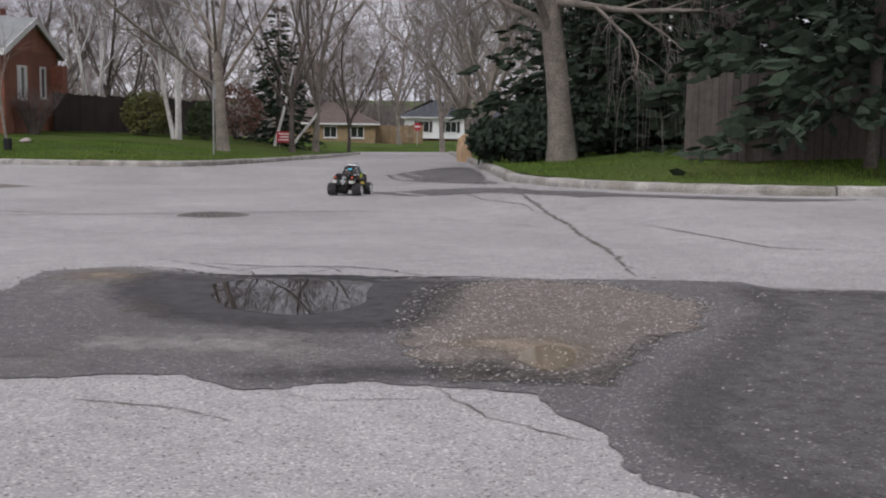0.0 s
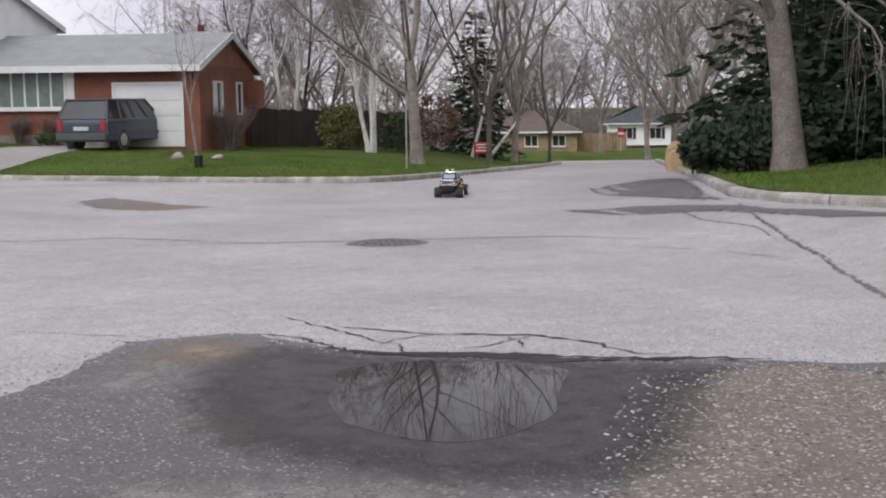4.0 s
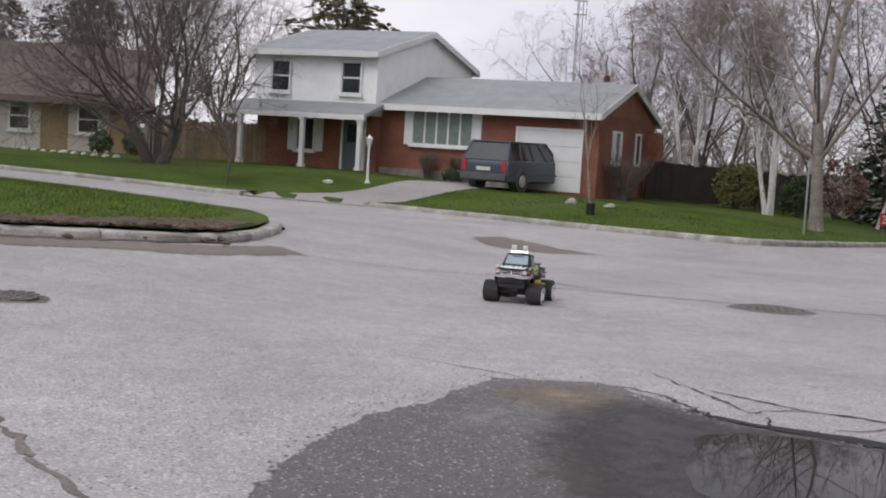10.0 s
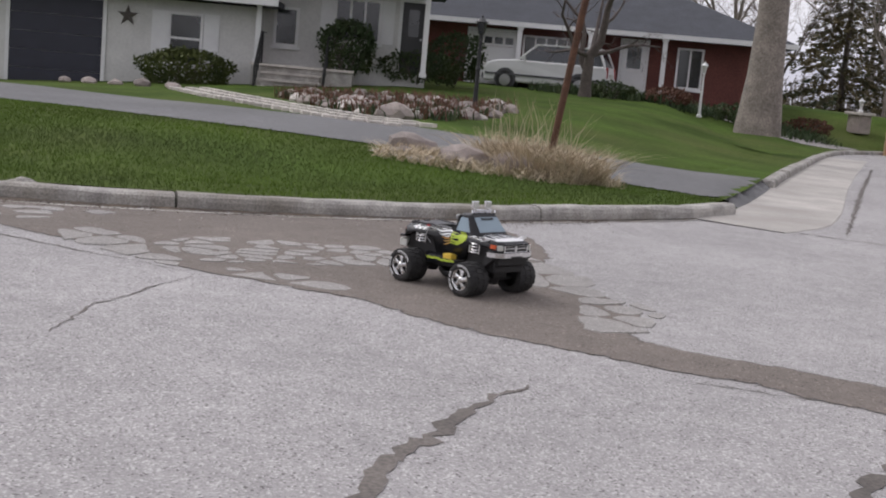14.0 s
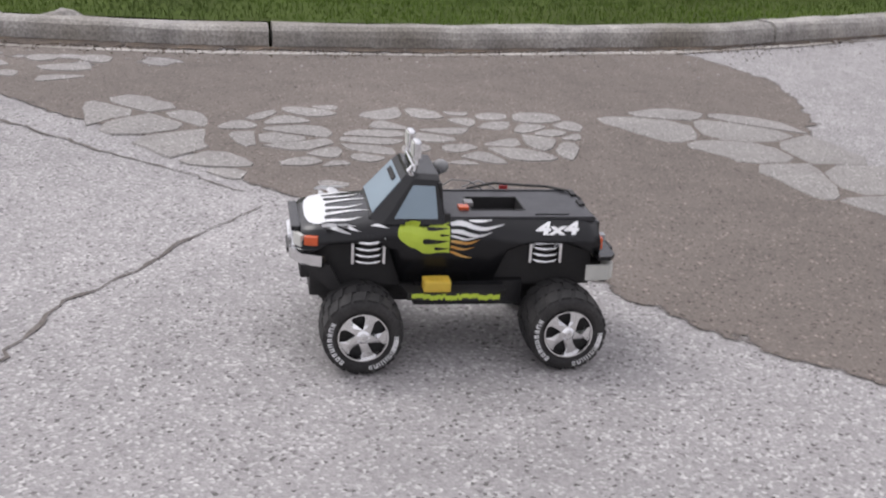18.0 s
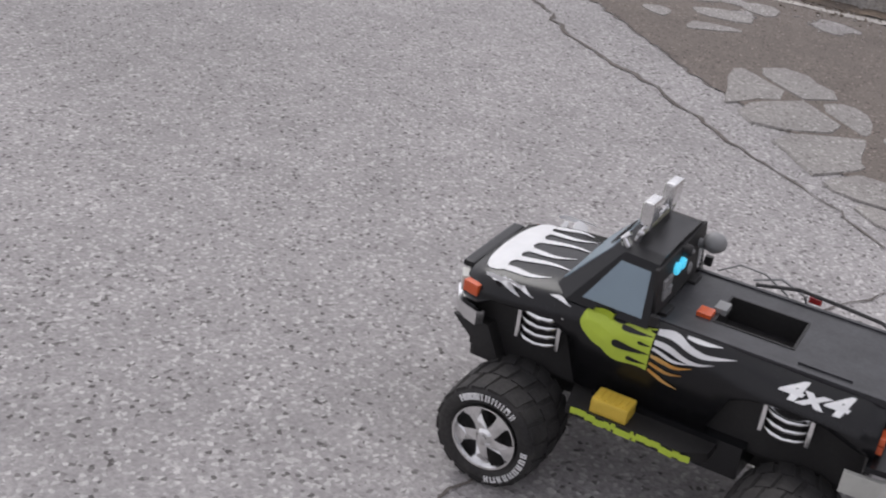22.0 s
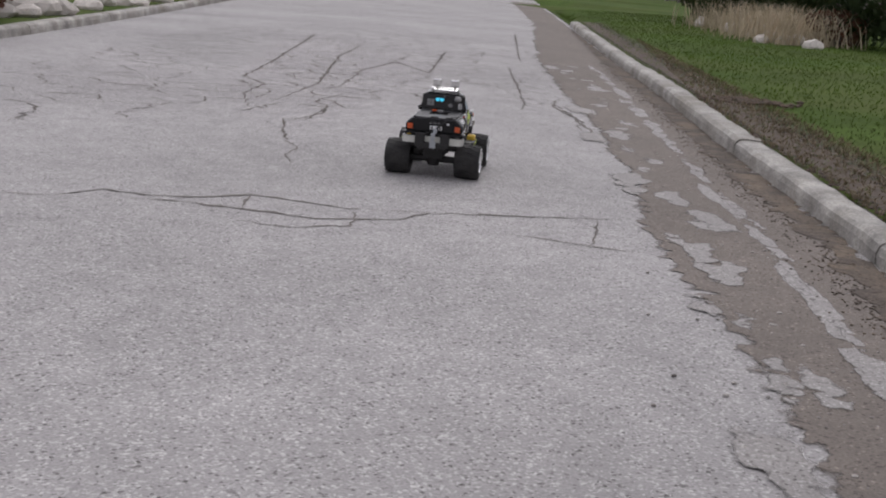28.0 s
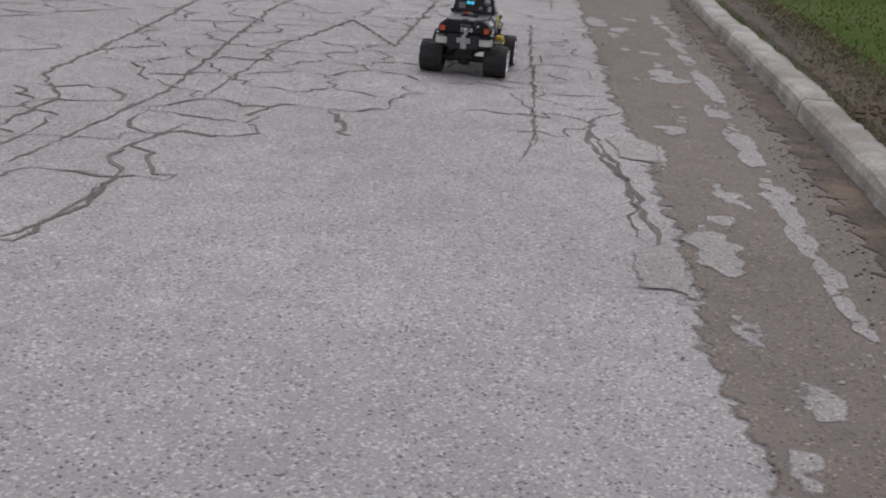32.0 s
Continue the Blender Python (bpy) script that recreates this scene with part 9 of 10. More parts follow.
post_lamp(-12.0, 37.8, 1.55, WHITE, "white post lamp at the edge of the lawn")
post_lamp(-41.9, 27.0, 1.6, WHITE, "white post lamp beside the driveway")
post_lamp(-42.6, 8.8, 1.75, WHITE, "slim white post lamp before the bungalow")
post_lamp(-27.2, 0.1, 1.85, BLACK_METAL, "black iron lamp post in the rock garden", twin=True)
post_lamp(-48.3, 16.5, 0.5, WHITE, "small white lantern on a stone pier", z=ground_top(-48.3, 16.5) + 0.78)
pier = tagged(empty("stone_pier", ground_pose(-48.3, 16.5, 20, 0)), "square grey stone pier carrying a small lantern", "pier")
bm = bmesh.new(); box(bm, -0.3, -0.3, 0, 0.3, 0.3, 0.68, 0.02)
part("shaft", bm, STONE, pier)
bm = bmesh.new(); box(bm, -0.40, -0.40, 0.68, 0.40, 0.40, 0.785, 0.02)
part("coping", bm, PALE_STONE, pier)


# ---- paper yard bags ----
def paper_bag(x, y, a, h, label, seed, printed=True, z=None):
    rng = random.Random(seed)
    t = tagged(empty("paper_bag", pose(x, y, ground_top(x, y) if z is None else z, 0, 0, a)), label, "paper bag", group="yard waste bags")
    bm = bmesh.new()
    rings = []
    for k, (w, d, zz) in enumerate(((0.20, 0.15, 0), (0.215, 0.165, h * 0.3), (0.205, 0.16, h * 0.65), (0.20, 0.12, h * 0.88), (0.19, 0.05, h))):
        rings.append([bm.verts.new((sx * w + rng.gauss(0, 0.012), sy * d + rng.gauss(0, 0.012), zz + (rng.gauss(0, 0.012) if k > 2 else 0))) for sx, sy in ((-1, -1), (0, -1.08), (1, -1), (1.05, 0), (1, 1), (0, 1.08), (-1, 1), (-1.05, 0))])
    for p, q in zip(rings, rings[1:]):
        for i in range(8):
            bm.faces.new((p[i], p[(i + 1) % 8], q[(i + 1) % 8], q[i]))
    bm.faces.new(rings[-1]); bm.faces.new(rings[0][::-1])
    bag = part("sack", bm, PAPER, t)
    if printed:
        for s in (1, -1):
            bm = bmesh.new(); box(bm, -0.13, s * 0.176 - 0.006, h * 0.12, 0.13, s * 0.176 + 0.006, h * 0.62)
            part("printed_panel", bm, PAPER_PRINT, t, "orange printed panel")
    return t


for k, (x, y, a, h) in enumerate(((-45.3, 16.75, 30, 0.85), (-44.95, 16.35, 60, 0.82))):
    paper_bag(x, y, a, h, "tall kraft paper yard bag with orange print at the kerb", k)
for k, (x, y, a, h) in enumerate(((-36.7, 22.95, 10, 0.72), (-36.1, 22.9, 35, 0.85), (-35.6, 22.65, 70, 0.8))):
    paper_bag(x, y, a, h, "kraft paper yard bag standing at the kerb", 10 + k, k > 0)
for k, (x, y, a, h) in enumerate(((9.2, 33.2, 10, 0.75), (9.45, 33.9, 50, 0.85), (9.0, 32.6, 80, 0.6))):
    paper_bag(x, y, a, h, "crumpled brown paper yard bag on the kerb", 20 + k, False)

# ---- stones ----
ROCKS = []
for seed in range(6):
    rng = random.Random(seed + 40)
    bm = bmesh.new()
    bmesh.ops.create_icosphere(bm, subdivisions=2, radius=1.0)
    for v in bm.verts:
        n = noise.noise(v.co * 0.9 + Vector((seed * 7, 0, 0))) * 0.38 + noise.noise(v.co * 2.3 + Vector((0, seed * 5, 0))) * 0.16
        v.co *= 1 + n
        v.co.z = max(v.co.z, -0.45) * 0.78
    me = bpy.data.meshes.new("rock")
    bm.to_mesh(me)
    bm.free()
    ROCKS.append(me)
ROCK_LOOK = {}


def rock(x, y, size, label, seed, material=None, group="", z=None, flat=1.0):
    rng = random.Random(seed)
    base = ROCKS[seed % 6]
    key = (seed % 6, material.name if material else "stone")
    if key not in ROCK_LOOK:
        ROCK_LOOK[key] = base.copy()
        ROCK_LOOK[key].materials.append(material or STONE)
    ob = new("rock", ROCK_LOOK[key])
    ob.matrix_basis = pose(x, y, (ground_top(x, y) if z is None else z) + size * 0.2, 0, 0, rng.uniform(0, 360)) @ Matrix.Diagonal((size * rng.uniform(0.85, 1.3), size * rng.uniform(0.7, 1.0), size * rng.uniform(0.65, 0.95) * flat, 1))
    return tagged(ob, label, "rock", group=group)


for k, (x, y, s) in enumerate(((-19.5, -1.35, 0.30), (-18.85, -0.75, 0.36), (-18.75, -0.15, 0.30), (-19.0, -1.5, 0.16), (-18.6, -1.2, 0.13))):
    rock(x, y, s, "grey-pink boulder half buried in dry grass", k + 3, STONE, "boulders by the pole")
rng = random.Random(71)
BED = [(-29.3, -3.9), (-26.6, -2.9), (-24.2, -1.8), (-24.6, -0.6), (-26.4, 0.3), (-28.1, 0.6), (-29.9, 1.3), (-30.2, -0.4), (-30.4, -2.4)]
for k, (x, y) in enumerate(scatter(BED, 110, rng, 0.27)):
    rock(x, y, rng.uniform(0.09, 0.27), "rounded field stone in the rock garden", k, STONE if k % 6 else PALE_STONE, "rock garden stones")
rock(-24.5, -1.5, 0.30, "large pinkish boulder at the end of the bed", 5, STONE, "rock garden stones")
rock(-27.2, -2.2, 0.28, "large pale boulder in the rock garden", 8, PALE_STONE, "rock garden stones")
for k in range(9):
    rock(-31.5 - k * 0.5, -6.3 - k * 0.42 + 0.3 * (k % 2), rng.uniform(0.12, 0.24), "small stone edging the bed by the wall", 80 + k, STONE, "edging stones")
for k in range(12):
    rock(-47.9 + k * 0.16 + rng.gauss(0, 0.2), 18.3 + k * 0.12 + rng.gauss(0, 0.25), rng.uniform(0.14, 0.28), "pale stone of the corner rockery", 100 + k, PALE_STONE, "corner rockery stones")
for k in range(15):
    u = k / 14
    rock(-29.3 + 8.2 * u, 43.2 - 4.8 * u, rng.uniform(0.10, 0.17), "white edging stone along the foundation bed", 120 + k, PALE_STONE, "white edging stones")
rock(-5.2, 36.4, 0.24, "grey stone lying on the lawn", 140, STONE)
rock(-4.0, 35.9, 0.20, "grey stone beside the young tree", 141, STONE)
rock(-13.0, 36.7, 0.16, "pale stone at the porch path", 142, PALE_STONE)
for k, (x, y, s) in enumerate(((-30.8, -25.2, 0.30), (-31.3, -26.2, 0.34), (-30.2, -24.0, 0.22), (-32.0, -27.4, 0.36), (-33.2, -29.6, 0.32), (-34.6, -32.4, 0.30), (-31.6, -25.4, 0.2), (-30.3, -25.6, 0.24))):
    rock(x, y, s, "pale boulder in the garden bed by the street", 150 + k, PALE_STONE, "garden bed boulders")
for k in range(20):
    u = k / 19
    x, y = -12.9 - 5.8 * u, -19.9 - 9.3 * u
    rock(x + 0.45 + rng.gauss(0, 0.15), y - 0.25 + rng.gauss(0, 0.12), rng.uniform(0.16, 0.34), "pale rough stone piled along the kerb", 170 + k, PALE_STONE, "kerbside stones")
for k, (x, y, s, a) in enumerate(((-14.12, -4.55, 0.10, 1), (-14.2, -4.85, 0.13, 2), (-14.1, -5.25, 0.11, 3), (-14.2, -5.6, 0.09, 4))):
    rock(x, y, s, "broken lump of kerb concrete", 190 + k, CONCRETE, "broken kerb lumps", z=0.05)

# flagstone edge between driveway and rock garden
edge = tagged(empty("flagstone_edging"), "strip of pale flat flagstones beside the driveway", "edging")
strip = [(-31.3, -6.0), (-28.6, -5.0), (-25.6, -3.6), (-23.5, -2.3), (-22.7, -1.35)]
pts = along(strip, 0.34)
for i, (x, y) in enumerate(pts[:-1]):
    for j in (-1, 0, 1):
        bm = bmesh.new()
        r = [(0.19 * rng.uniform(0.75, 1.05) * math.cos(a), 0.17 * rng.uniform(0.8, 1.05) * math.sin(a)) for a in (0.5, 1.3, 2.4, 3.5, 4.4, 5.6)]
        cx, cy = x - 0.12 + j * 0.30, y + 0.1 - j * 0.28
        slab(bm, [(cx + px, cy + py) for px, py in r], ground_top(cx, cy) - 0.02, ground_top(cx, cy) + 0.055)
        part("flagstone", bm, PALE_STONE, edge)


# ---- dry grass, bed plants, lawns ----
def blades(name, count, place, height, width, material, label, seed, lean=0.45, category="grass"):
    rng = random.Random(seed)
    v, f = [], []
    for _ in range(count):
        x, y, z = place(rng)
        h, a = height * rng.uniform(0.45, 1.15), rng.random() * math.tau
        lx, ly = rng.gauss(0, lean) * h, rng.gauss(0, lean) * h
        wx, wy = width * math.cos(a), width * math.sin(a)
        o = len(v)
        v += [(x - wx, y - wy, z - 0.02), (x + wx, y + wy, z - 0.02), (x + lx * 0.4 + wx * 0.7, y + ly * 0.4 + wy * 0.7, z + h * 0.6), (x + lx * 0.4 - wx * 0.7, y + ly * 0.4 - wy * 0.7, z + h * 0.6), (x + lx, y + ly, z + h * 0.92)]
        f += [(o, o + 1, o + 2, o + 3), (o + 3, o + 2, o + 4)]
    return tagged(new(name, raw_mesh(name, v, f, material)), label, category, kind="stuff")


STRAW_BED = [(-18.5, -1.9), (-18.2, -1.0), (-18.1, 0.2), (-18.4, 1.25), (-19.1, 1.2), (-19.5, 0.2), (-19.4, -0.9), (-19.1, -1.8)]
blades("dry_grass", 2600, in_area([(-18.5, -0.25), (-18.2, 0.5), (-18.5, 1.0), (-19.2, 0.95), (-19.5, 0.2), (-19.5, -0.5), (-19.2, -0.5)], 0.0, ground_top), 0.45, 0.008, STRAW, "clump of dry straw-coloured ornamental grass round the pole", 1, 0.85)
blades("dry_stalks", 70, in_area([(-18.4, -0.5), (-18.3, 0.6), (-19.2, 0.7), (-19.4, -0.4)], 0.0, ground_top), 1.0, 0.006, STRAW, "long dry stalks standing out of the clump", 15, 0.28)
blades("fallen_straw", 1800, in_area(STRAW_BED, 0.02, ground_top), 0.16, 0.008, STRAW, "flattened dry straw round the boulders", 2, 1.6)
blades("dry_tussock", 2200, near_line([(-30.6, -24.6), (-31.8, -26.6), (-33.4, -29.2), (-35.6, -33.0)], 0.5, 0.0, ground_top), 0.85, 0.012, STRAW, "tall dry grass tussocks in the street garden", 3, 0.3)
blades("bed_plants", 2600, in_area(BED, 0.02, ground_top), 0.20, 0.018, LEAF_GREEN, "low green plants between the rock garden stones", 4, 0.5, "plants")
blades("bed_plants", 1500, in_area(BED, 0.02, ground_top), 0.30, 0.014, LEAF_RUST, "brown dead stems between the rock garden stones", 14, 0.4, "plants")
blades("bed_plants", 1600, near_line([(-44.9, 3.6), (-43.6, 7.2), (-44.2, 11.2), (-45.6, 14.0)], 0.5, 0.02, ground_top), 0.35, 0.03, LEAF_GREEN, "low green plants along the bungalow bed", 5, 0.5, "plants")
stones("pea_gravel", 500, in_area([(-18.9, -1.9), (-18.5, -1.2), (-18.9, -0.9), (-19.6, -1.6)], 0.02, ground_top), 0.045, PALE_STONE, "pale pebbles beside the boulders", 11)


def inside_many(poly, X, Y):
    odd = np.zeros(X.shape, bool)
    for (x0, y0), (x1, y1) in zip(poly, poly[1:] + poly[:1]):
        if y1 != y0:
            odd ^= ((y0 > Y) != (y1 > Y)) & (X < (x1 - x0) * (Y - y0) / (y1 - y0) + x0)
    return odd


def lawn_place(poly, lo, hi):
    """Points of a lawn between two distances from the kerb."""
    xs, ys = [p[0] for p in poly], [p[1] for p in poly]
    rng = np.random.default_rng(3)
    X, Y = rng.uniform(min(xs), max(xs), 220000), rng.uniform(min(ys), max(ys), 220000)
    D = road_distance(X, Y)
    keep = (D > lo) & (D < hi) & inside_many(poly, X, Y) & ~inside_many(DRIVE_A, X, Y) & ~inside_many(DRIVE_B, X, Y)
    ok = list(zip(X[keep].tolist(), Y[keep].tolist()))

    def place(r):
        x, y = ok[int(r.random() * len(ok))]
        return x, y, ground_top(x, y)
    return place


blades("lawn_grass", 60000, lawn_place([(-23, -9.5), (-13.5, -9.5), (-13.5, 3), (-22, 3)], 0.16, 7), 0.042, 0.0045, GRASS_BLADE, "short green lawn grass with a rough edge", 6)
blades("lawn_grass", 80000, lawn_place([(-36, -42), (-13.5, -6.5), (-20, -7), (-30, -17), (-46, -38)], 0.16, 9), 0.036, 0.0055, GRASS_BLADE, "short green lawn grass along the street verge", 7)
blades("lawn_grass", 26000, lawn_place([(-24, 10), (-7, 10), (-7, 25), (-24, 25)], 0.8, 8), 0.065, 0.008, GRASS_BLADE, "short green grass on the island", 8)
blades("lawn_grass", 22000, lawn_place([(-12, 25), (12, 25), (12, 40), (-12, 40)], 0.16, 7), 0.06, 0.011, GRASS_BLADE, "short green grass on the corner lawn", 9)
blades("lawn_grass", 20000, lawn_place([(3, 9), (16, 7), (16, 20), (4, 24)], 0.16, 6), 0.06, 0.007, GRASS_BLADE, "short green grass by the wooden fence", 10)
DEAD = mat("dead_grass", (0.165, 0.130, 0.075), 0.95, vary=0.3, scale=3)
blades("dead_grass", 9000, lawn_place([(-30, -30), (-14, -7), (-16, -7), (-22, -14), (-34, -28)], 0.14, 0.9), 0.05, 0.006, DEAD, "brown worn grass along the kerb", 11, 0.8)
stones("verge_soil", 1500, lawn_place([(-30, -30), (-14, -7), (-16, -7), (-22, -14), (-34, -28)], 0.18, 0.6), 0.04, SOIL, "crumbs of bare soil on the verge", 12)
stones("soil_heap", 150, near_line([(-20.4, -15.2), (-20.7, -15.7)], 0.22, 0.02, ground_top), 0.055, SOIL, "small heap of turned soil on the verge", 13)

# rusty leaning pole
pole = tagged(empty("leaning_pole", pose(-19.0, 0.3, ground_top(-19.0, 0.3), 0, 0, 0)), "rusty steel pole leaning out of the dry grass", "pole")
bm = bmesh.new(); tube(bm, [(0, 0, -0.3), (0.02, 0.28, 2.0), (0.05, 0.58, 4.2)], 0.045, 10)
part("pipe", bm, RUST, pole)
bm = bmesh.new(); tube(bm, [(0, -0.005, 0.0), (0, 0.02, 0.12)], 0.060, 10)
part("collar", bm, RUST, pole)

# street-name sign, cabinet, fence at the north-east corner
sgn_t = tagged(empty("street_sign", ground_pose(8.5, 11.15, 0, 0)), "green street-name sign on a steel post", "street sign")
bm = bmesh.new(); tube(bm, [(0, 0, -0.2), (0, 0, 2.75)], 0.030, 8)
part("post", bm, STEEL, sgn_t)
for h, a in ((2.62, -10), (2.42, 80)):
    bm = bmesh.new(); box(bm, -0.38, -0.006, -0.08, 0.38, 0.006, 0.08, 0.003, pose(0.0, 0, h, 0, 0, a))
    blade = part("name_blade", bm, SIGN_GREEN, sgn_t, "green name plate with white bars")
    for k in range(6):
        bm = bmesh.new(); box(bm, -0.30 + k * 0.10, -0.0085, -0.035, -0.235 + k * 0.10, 0.0085, 0.035, 0, pose(0.0, 0, h, 0, 0, a))
        part("lettering_bar", bm, WHITE, blade)
cab_t = tagged(empty("utility_cabinet", ground_pose(9.0, 11.7, 12, 0)), "grey-green steel utility cabinet beside the sign post", "cabinet")
bm = bmesh.new(); box(bm, -0.3, -0.3, 0, 0.3, 0.3, 1.05, 0.02)
part("body", bm, CABINET, cab_t)
bm = bmesh.new(); box(bm, -0.33, -0.33, 1.05, 0.33, 0.33, 1.12, 0.02)
part("lid", bm, CABINET, cab_t)
bm = bmesh.new(); box(bm, -0.26, -0.312, 0.08, 0.26, -0.30, 0.98, 0.004)
dr = part("door", bm, CABINET, cab_t)
bm = bmesh.new(); box(bm, 0.18, -0.335, 0.5, 0.21, -0.31, 0.62, 0.004)
part("handle", bm, STEEL, dr)


def board_fence(name, label, line, height, material, board=0.14, gap=0.012, z=None, rough=0.03, seed=1):
    t = tagged(empty(name), label, "fence")
    rng = random.Random(seed)
    pts = along(line, board + gap)
    for i, ((x0, y0), (x1, y1)) in enumerate(zip(pts, pts[1:])):
        a = math.degrees(math.atan2(y1 - y0, x1 - x0))
        g = (z or ground_top)(x0, y0)
        bm = bmesh.new(); box(bm, 0, -0.011 + rng.gauss(0, 0.003), 0.03, board, 0.011, height + rng.gauss(0, rough), 0.0, pose(x0, y0, g, 0, 0, a))
        part("board", bm, material, t)
        if i % 16 == 0 or i == len(pts) - 2:
            bm = bmesh.new(); box(bm, 0, 0.012, -0.1, 0.09, 0.10, height + 0.05, 0.006, pose(x0, y0, g, 0, 0, a))
            part("post", bm, material, t)
    for h in (0.35, height - 0.25):
        for (x0, y0), (x1, y1) in zip(line, line[1:]):
            bm = bmesh.new()
            d = math.hypot(x1 - x0, y1 - y0)
            box(bm, 0, 0.012, h, d, 0.05, h + 0.09, 0.0, pose(x0, y0, (z or ground_top)((x0 + x1) / 2, (y0 + y1) / 2), 0, 0, math.degrees(math.atan2(y1 - y0, x1 - x0))))
            part("rail", bm, material, t)
    return t


board_fence("wooden_fence", "weathered grey-brown board fence by the pine", [(7.3, 15.6), (7.7, 14.3), (10.6, 14.0), (17.0, 13.0), (26.0, 11.0)], 1.45, FENCE_GREY, seed=2)
board_fence("garden_fence", "dark stained board fence beside the garage", [(-3.2, 46.9), (-0.5, 48.6), (3.5, 50.0)], 1.5, FENCE_DARK, seed=3)
board_fence("garden_fence", "tan board fence between the two houses", [(-21.6, 42.4), (-19.4, 43.6), (-15.2, 45.2)], 1.5, FENCE_TAN, seed=4)
board_fence("far_fence", "tan board fence beside the ranch house", [(26.6, 121.0), (33.0, 119.5)], 1.9, FENCE_TAN, board=0.3, seed=5)

# thin sign posts and the yard sign
t = tagged(empty("sign_post", ground_pose(1.6, 35.3, 0, 0)), "thin galvanised post on the corner lawn", "post")
bm = bmesh.new(); tube(bm, [(0, 0, -0.1), (0, 0, 2.15)], 0.028, 6)
part("pipe", bm, STEEL, t)
bm = bmesh.new(); box(bm, -0.01, -0.16, 1.75, 0.006, 0.16, 2.2, 0.002, pose(0.03, 0, 0, 0, 0, 8))
part("plate", bm, STEEL, t)
t = tagged(empty("yard_sign", ground_pose(5.8, 46.5, -8, 0)), "small red yard sign with pale bars", "sign")
bm = bmesh.new(); box(bm, -0.32, -0.01, 0.32, 0.32, 0.01, 0.78, 0.003)
brd = part("board", bm, SIGN_RED, t)
for k, w in enumerate((0.24, 0.18, 0.24)):
    bm = bmesh.new(); box(bm, -w, -0.013, 0.41 + k * 0.12, w, 0.013, 0.46 + k * 0.12)
    part("lettering_bar", bm, WHITE, brd)
for x in (-0.2, 0.2):
    bm = bmesh.new(); tube(bm, [(x, 0, -0.1), (x, 0, 0.34)], 0.008, 5)
    part("leg", bm, STEEL, t)
t = tagged(empty("stop_sign", pose(29.2, 107.5, -4.4, 0, 0, -16)), "red octagonal stop sign far down the road", "road sign")
bm = bmesh.new(); tube(bm, [(0, 0, -0.5), (0, 0, 2.6)], 0.035, 6)
part("post", bm, STEEL, t)
bm = bmesh.new(); slab(bm, [(0.40 * math.cos(math.pi / 8 + k * math.pi / 4), 0.40 * math.sin(math.pi / 8 + k * math.pi / 4)) for k in range(8)], 0.0, 0.012)
bmesh.ops.transform(bm, matrix=pose(0, -0.05, 2.5, 90, 0, 0), verts=bm.verts)
plate_o = part("plate", bm, SIGN_RED, t)
bm = bmesh.new(); box(bm, -0.28, -0.072, 2.42, 0.28, -0.060, 2.58)
part("lettering_bar", bm, WHITE, plate_o)

# trunk guard of the young tree
g_t = tagged(empty("trunk_guard", ground_pose(-4.4, 33.5, 0, 0)), "black plastic guard round a young trunk", "tree guard")
bm = bmesh.new(); lathe(bm, [(0.11, 0), (0.12, 0.01), (0.125, 0.33), (0.10, 0.34), (0.095, 0.02)], 14)
part("sleeve", bm, BLACK_METAL, g_t)

# lattice radio mast
mast = tagged(empty("radio_mast", pose(-10.6, 99.1, -2.2, 0, 0, 20)), "slender grey lattice radio mast above the roofs", "mast")
bm = bmesh.new()
for k in range(3):
    a = k * math.tau / 3
    tube(bm, [(0.30 * math.cos(a), 0.30 * math.sin(a), 0), (0.24 * math.cos(a), 0.24 * math.sin(a), 40)], 0.035, 5)
part("leg_frame", bm, STEEL, mast)
bm = bmesh.new()
for i in range(56):
    for k in range(3):
        a, b = k * math.tau / 3, (k + 1 + 0) * math.tau / 3
        z = i * 0.7
        tube(bm, [(0.29 * math.cos(a), 0.29 * math.sin(a), z), (0.29 * math.cos(b), 0.29 * math.sin(b), z + 0.7)], 0.018, 4, False)
part("bracing", bm, STEEL, mast)
for z in (14.5, 15.6, 16.8, 22):
    bm = bmesh.new(); tube(bm, [(-0.55, 0, z), (0.55, 0, z)], 0.05, 5)
    tube(bm, [(0.55, 0, z - 0.4), (0.55, 0, z + 0.5)], 0.04, 5)
    part("aerial", bm, STEEL, mast)
leafy("garden_hedge", "tall dark evergreen hedge behind the street garden", (-36.4, -33.0), 77, (1.6, 4.2, 2.2), LEAF_GREEN, 6000, 0.16, turn=-28)
leafy("garden_hedge", "tall dark evergreen hedge behind the street garden", (-33.6, -26.0), 78, (1.4, 3.4, 2.0), LEAF_GREEN, 5000, 0.16, turn=-28)
leafy("kerb_shrub", "low leafless shrub mass behind the kerb stones", (-13.4, -22.0), 79, (0.9, 2.2, 1.2), LEAF_RUST, 2600, 0.08, turn=-30)
leafy("rose_shrub", "low rusty shrub in the street garden", (-31.8, -25.0), 80, (0.7, 0.7, 0.8), LEAF_RUST, 900, 0.09)

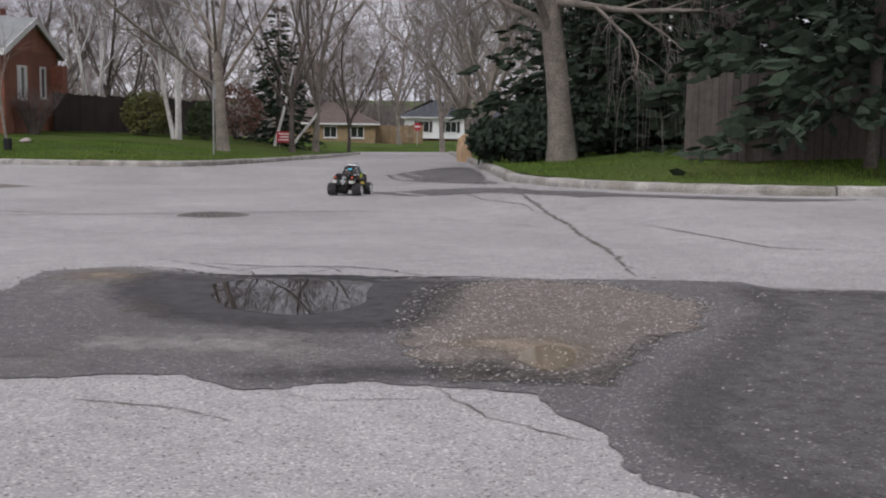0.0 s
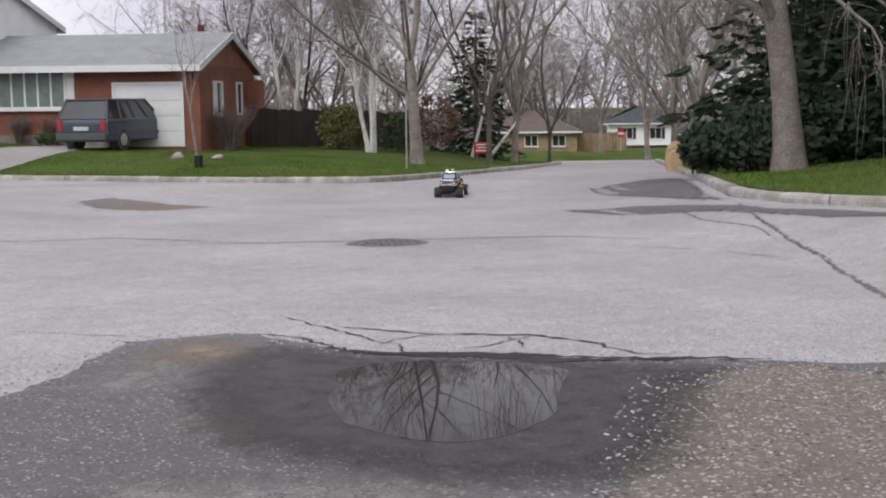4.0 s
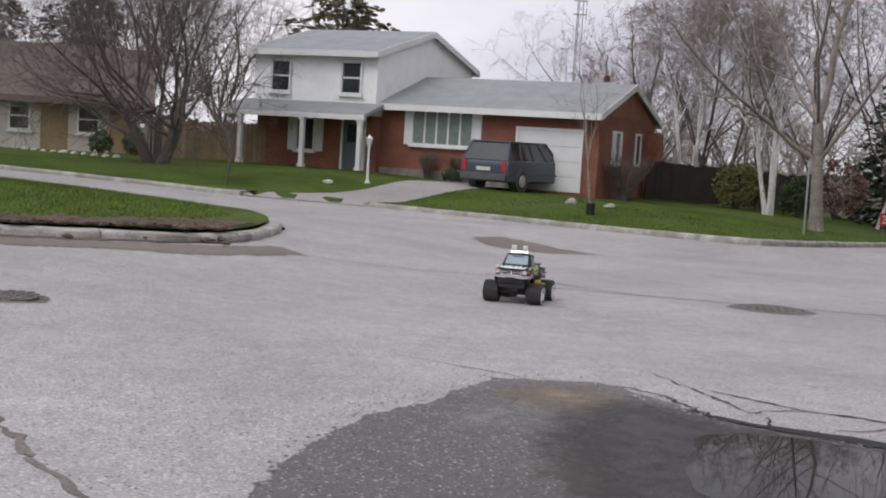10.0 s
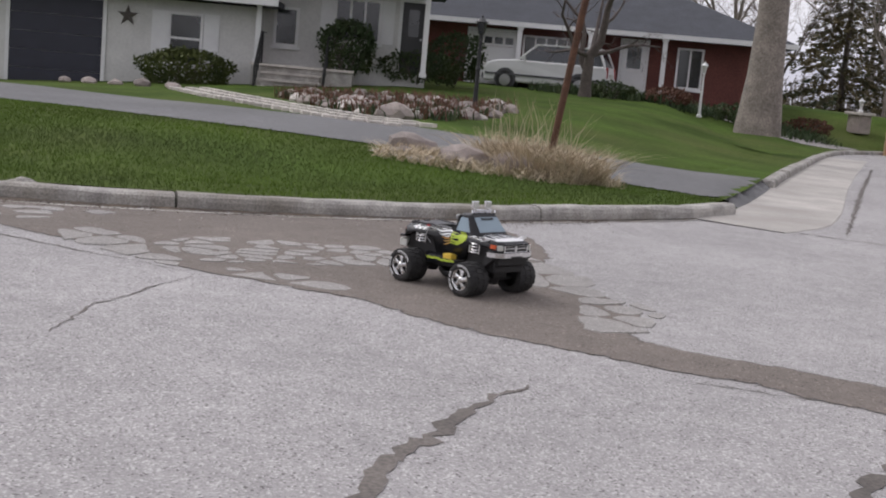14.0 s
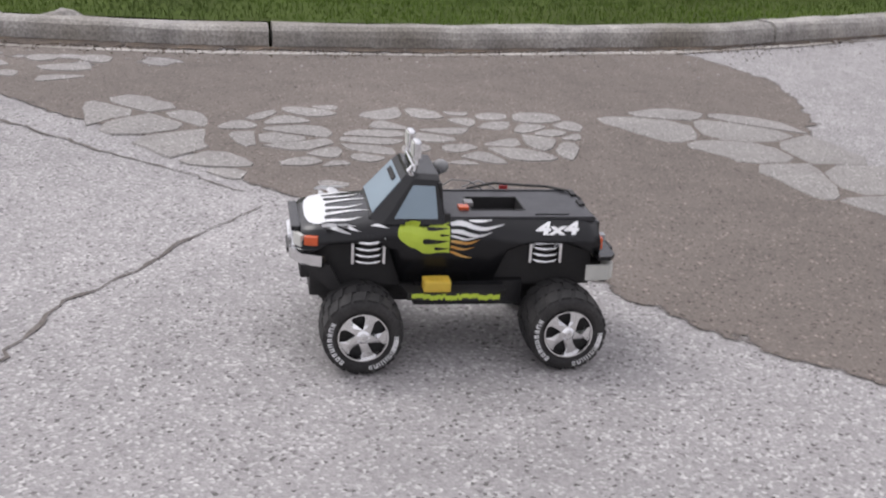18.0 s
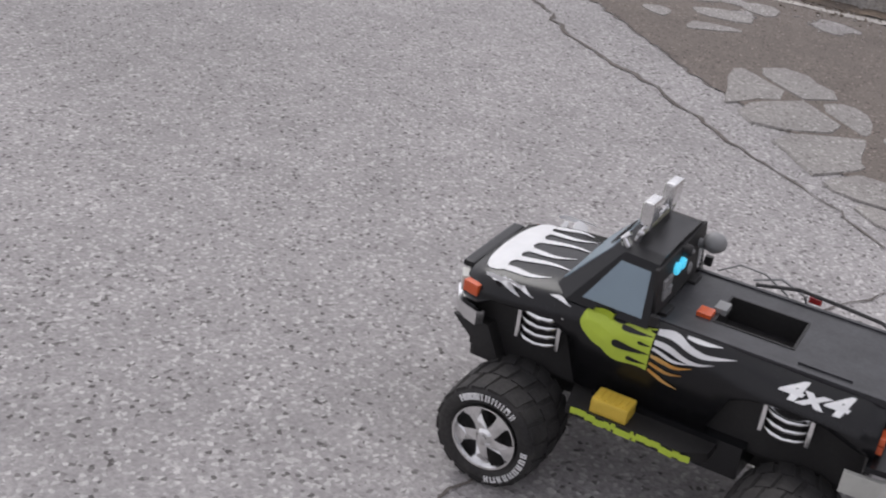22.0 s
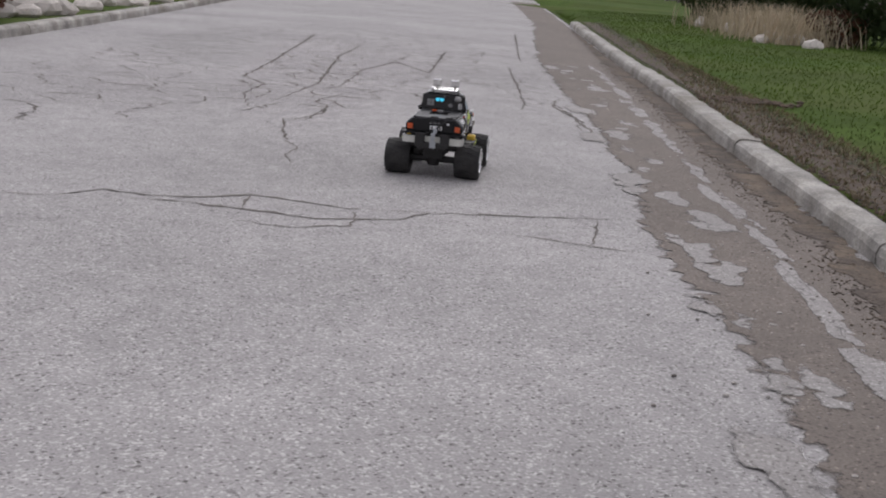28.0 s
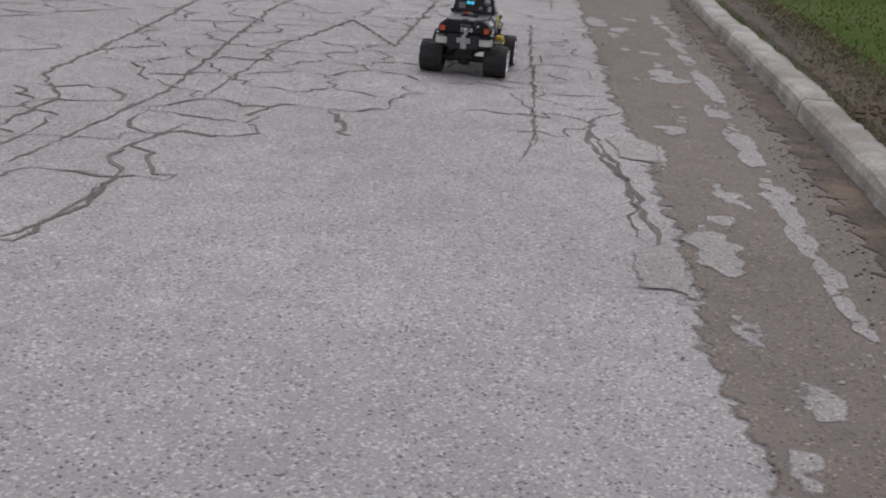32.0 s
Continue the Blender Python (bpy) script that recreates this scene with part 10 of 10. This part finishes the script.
# ---- movement ----
TRUCK_WAY = [(0, 1.75, 17.01, 59.1), (0.5, 2.32, 18.52, 70.4), (1, 2.6, 20.14, 94.8), (1.5, 2.36, 21.67, 126.2), (2, 1.79, 22.76, 178.6), (2.5, 1.44, 23.4, 222),
             (4.5, 1.14, 23.29, 258), (5, 1.05, 23.09, 263.1), (6, 0.88, 22.85, 247.5), (7, 0.12, 21.51, 252), (8, -0.96, 19.23, 256.4), (8.5, -1.57, 17.61, 255.2),
             (9, -2.25, 15.5, 255), (9.5, -2.98, 13.52, 260.1), (10, -3.63, 11.36, 264.3), (10.5, -3.99, 7.9, 262), (10.8, -4.29, 5.79, 252), (11, -4.72, 4.8, 233),
             (11.3, -5.5, 3.5, 202), (11.6, -6.25, 2.32, 176.9), (11.8, -6.92, 1.8, 151.7), (12, -7.53, 1.13, 125.5), (12.2, -8.13, 0.78, 99.6),
             (12.5, -8.98, 0.36, 65.8), (12.8, -9.74, -0.06, 47.1), (13, -10.04, -0.33, 43.2), (13.5, -10.72, -0.9, 40), (14, -11.36, -1.33, 41.1),
             (15, -11.57, -1.37, 21.1), (16, -11.05, -1.17, -15.8), (16.5, -10.7, -1.26, -34.3), (17, -10.15, -1.59, -72.7), (17.5, -10.02, -1.98, -77),
             (18, -9.97, -2.22, -77.4), (19, -9.89, -2.44, -78.1), (20, -9.85, -2.65, -79.8), (21, -9.76, -2.97, -82), (22, -9.73, -3.1, -84), (23, -9.74, -3.53, -87.7),
             (23.5, -9.73, -3.97, -94.1), (24, -9.94, -4.75, -104.5), (24.5, -10.53, -5.69, -119.9), (26.5, -12.41, -8.56, -123.4), (27, -13.33, -9.9, -124.4),
             (28, -15.35, -12.74, -126), (29, -16.87, -15.07, -123.5), (30, -17.77, -16.51, -122.7), (31, -18.27, -17.27, -124.5), (32, -18.74, -17.96, -125.2)]


def glide(rows, t):
    """Smooth place and heading along timed rows."""
    i = max(0, min(len(rows) - 2, sum(1 for r in rows if r[0] <= t) - 1))
    a, b = rows[i], rows[i + 1]
    h = b[0] - a[0]
    k = (t - a[0]) / h
    out = []
    for c in (1, 2, 3):
        def slope(j):
            if 0 < j < len(rows) - 1:
                p, q, r = rows[j - 1], rows[j], rows[j + 1]
                s0, s1 = (q[c] - p[c]) / (q[0] - p[0]), (r[c] - q[c]) / (r[0] - q[0])
                return 0.0 if s0 * s1 <= 0 else 2 * s0 * s1 / (s0 + s1)
            j0 = min(j, len(rows) - 2)
            return (rows[j0 + 1][c] - rows[j0][c]) / (rows[j0 + 1][0] - rows[j0][0])
        m0, m1 = slope(i) * h, slope(i + 1) * h
        out.append((2 * k ** 3 - 3 * k * k + 1) * a[c] + (k ** 3 - 2 * k * k + k) * m0 + (3 * k * k - 2 * k ** 3) * b[c] + (k ** 3 - k * k) * m1)
    return out


def motions():
    rows, spins, rolled, last, mark = [], [(0.0, 0.0, 0.0)], 0.0, None, 0.0
    for i in range(1601):
        t = i * 0.02
        x, y, a = glide(TRUCK_WAY, t)
        c, s = math.cos(math.radians(a)), math.sin(math.radians(a))
        if i % 5 == 0:
            slope = (road_z(x + 0.27 * c, y + 0.27 * s) - road_z(x - 0.27 * c, y - 0.27 * s)) / 0.54
            rows.append((t, pose(x, y, road_z(x, y), 0, -math.degrees(math.atan(slope)), a)))
        if last:
            step = (x - last[0]) * c + (y - last[1]) * s
            rolled += step
            bend = math.degrees(math.atan2(math.radians(a - last[2]) * 0.54, abs(step) + 0.012)) * (1 if step >= 0 else -1)
            if abs(rolled - mark) > 0.09 or i % 25 == 0 or i == 1600:
                mark = rolled
                spins.append((t, math.degrees(rolled / (WHEEL_R * 0.985)), max(-24, min(24, bend * 0.6))))
        last = (x, y, a)
    truck.scale = (0.985, 0.985, 0.985)
    walk(truck, rows)
    for hub, ax, sgn in wheels:
        walk(hub, [(t, Matrix.Translation((ax, 0.218 * sgn, WHEEL_Z)) @ Matrix.Rotation(math.radians(bend if ax > 0 else 0.0), 4, "Z") @ Matrix.Rotation(math.radians(spin), 4, "Y")) for t, spin, bend in spins])


motions()
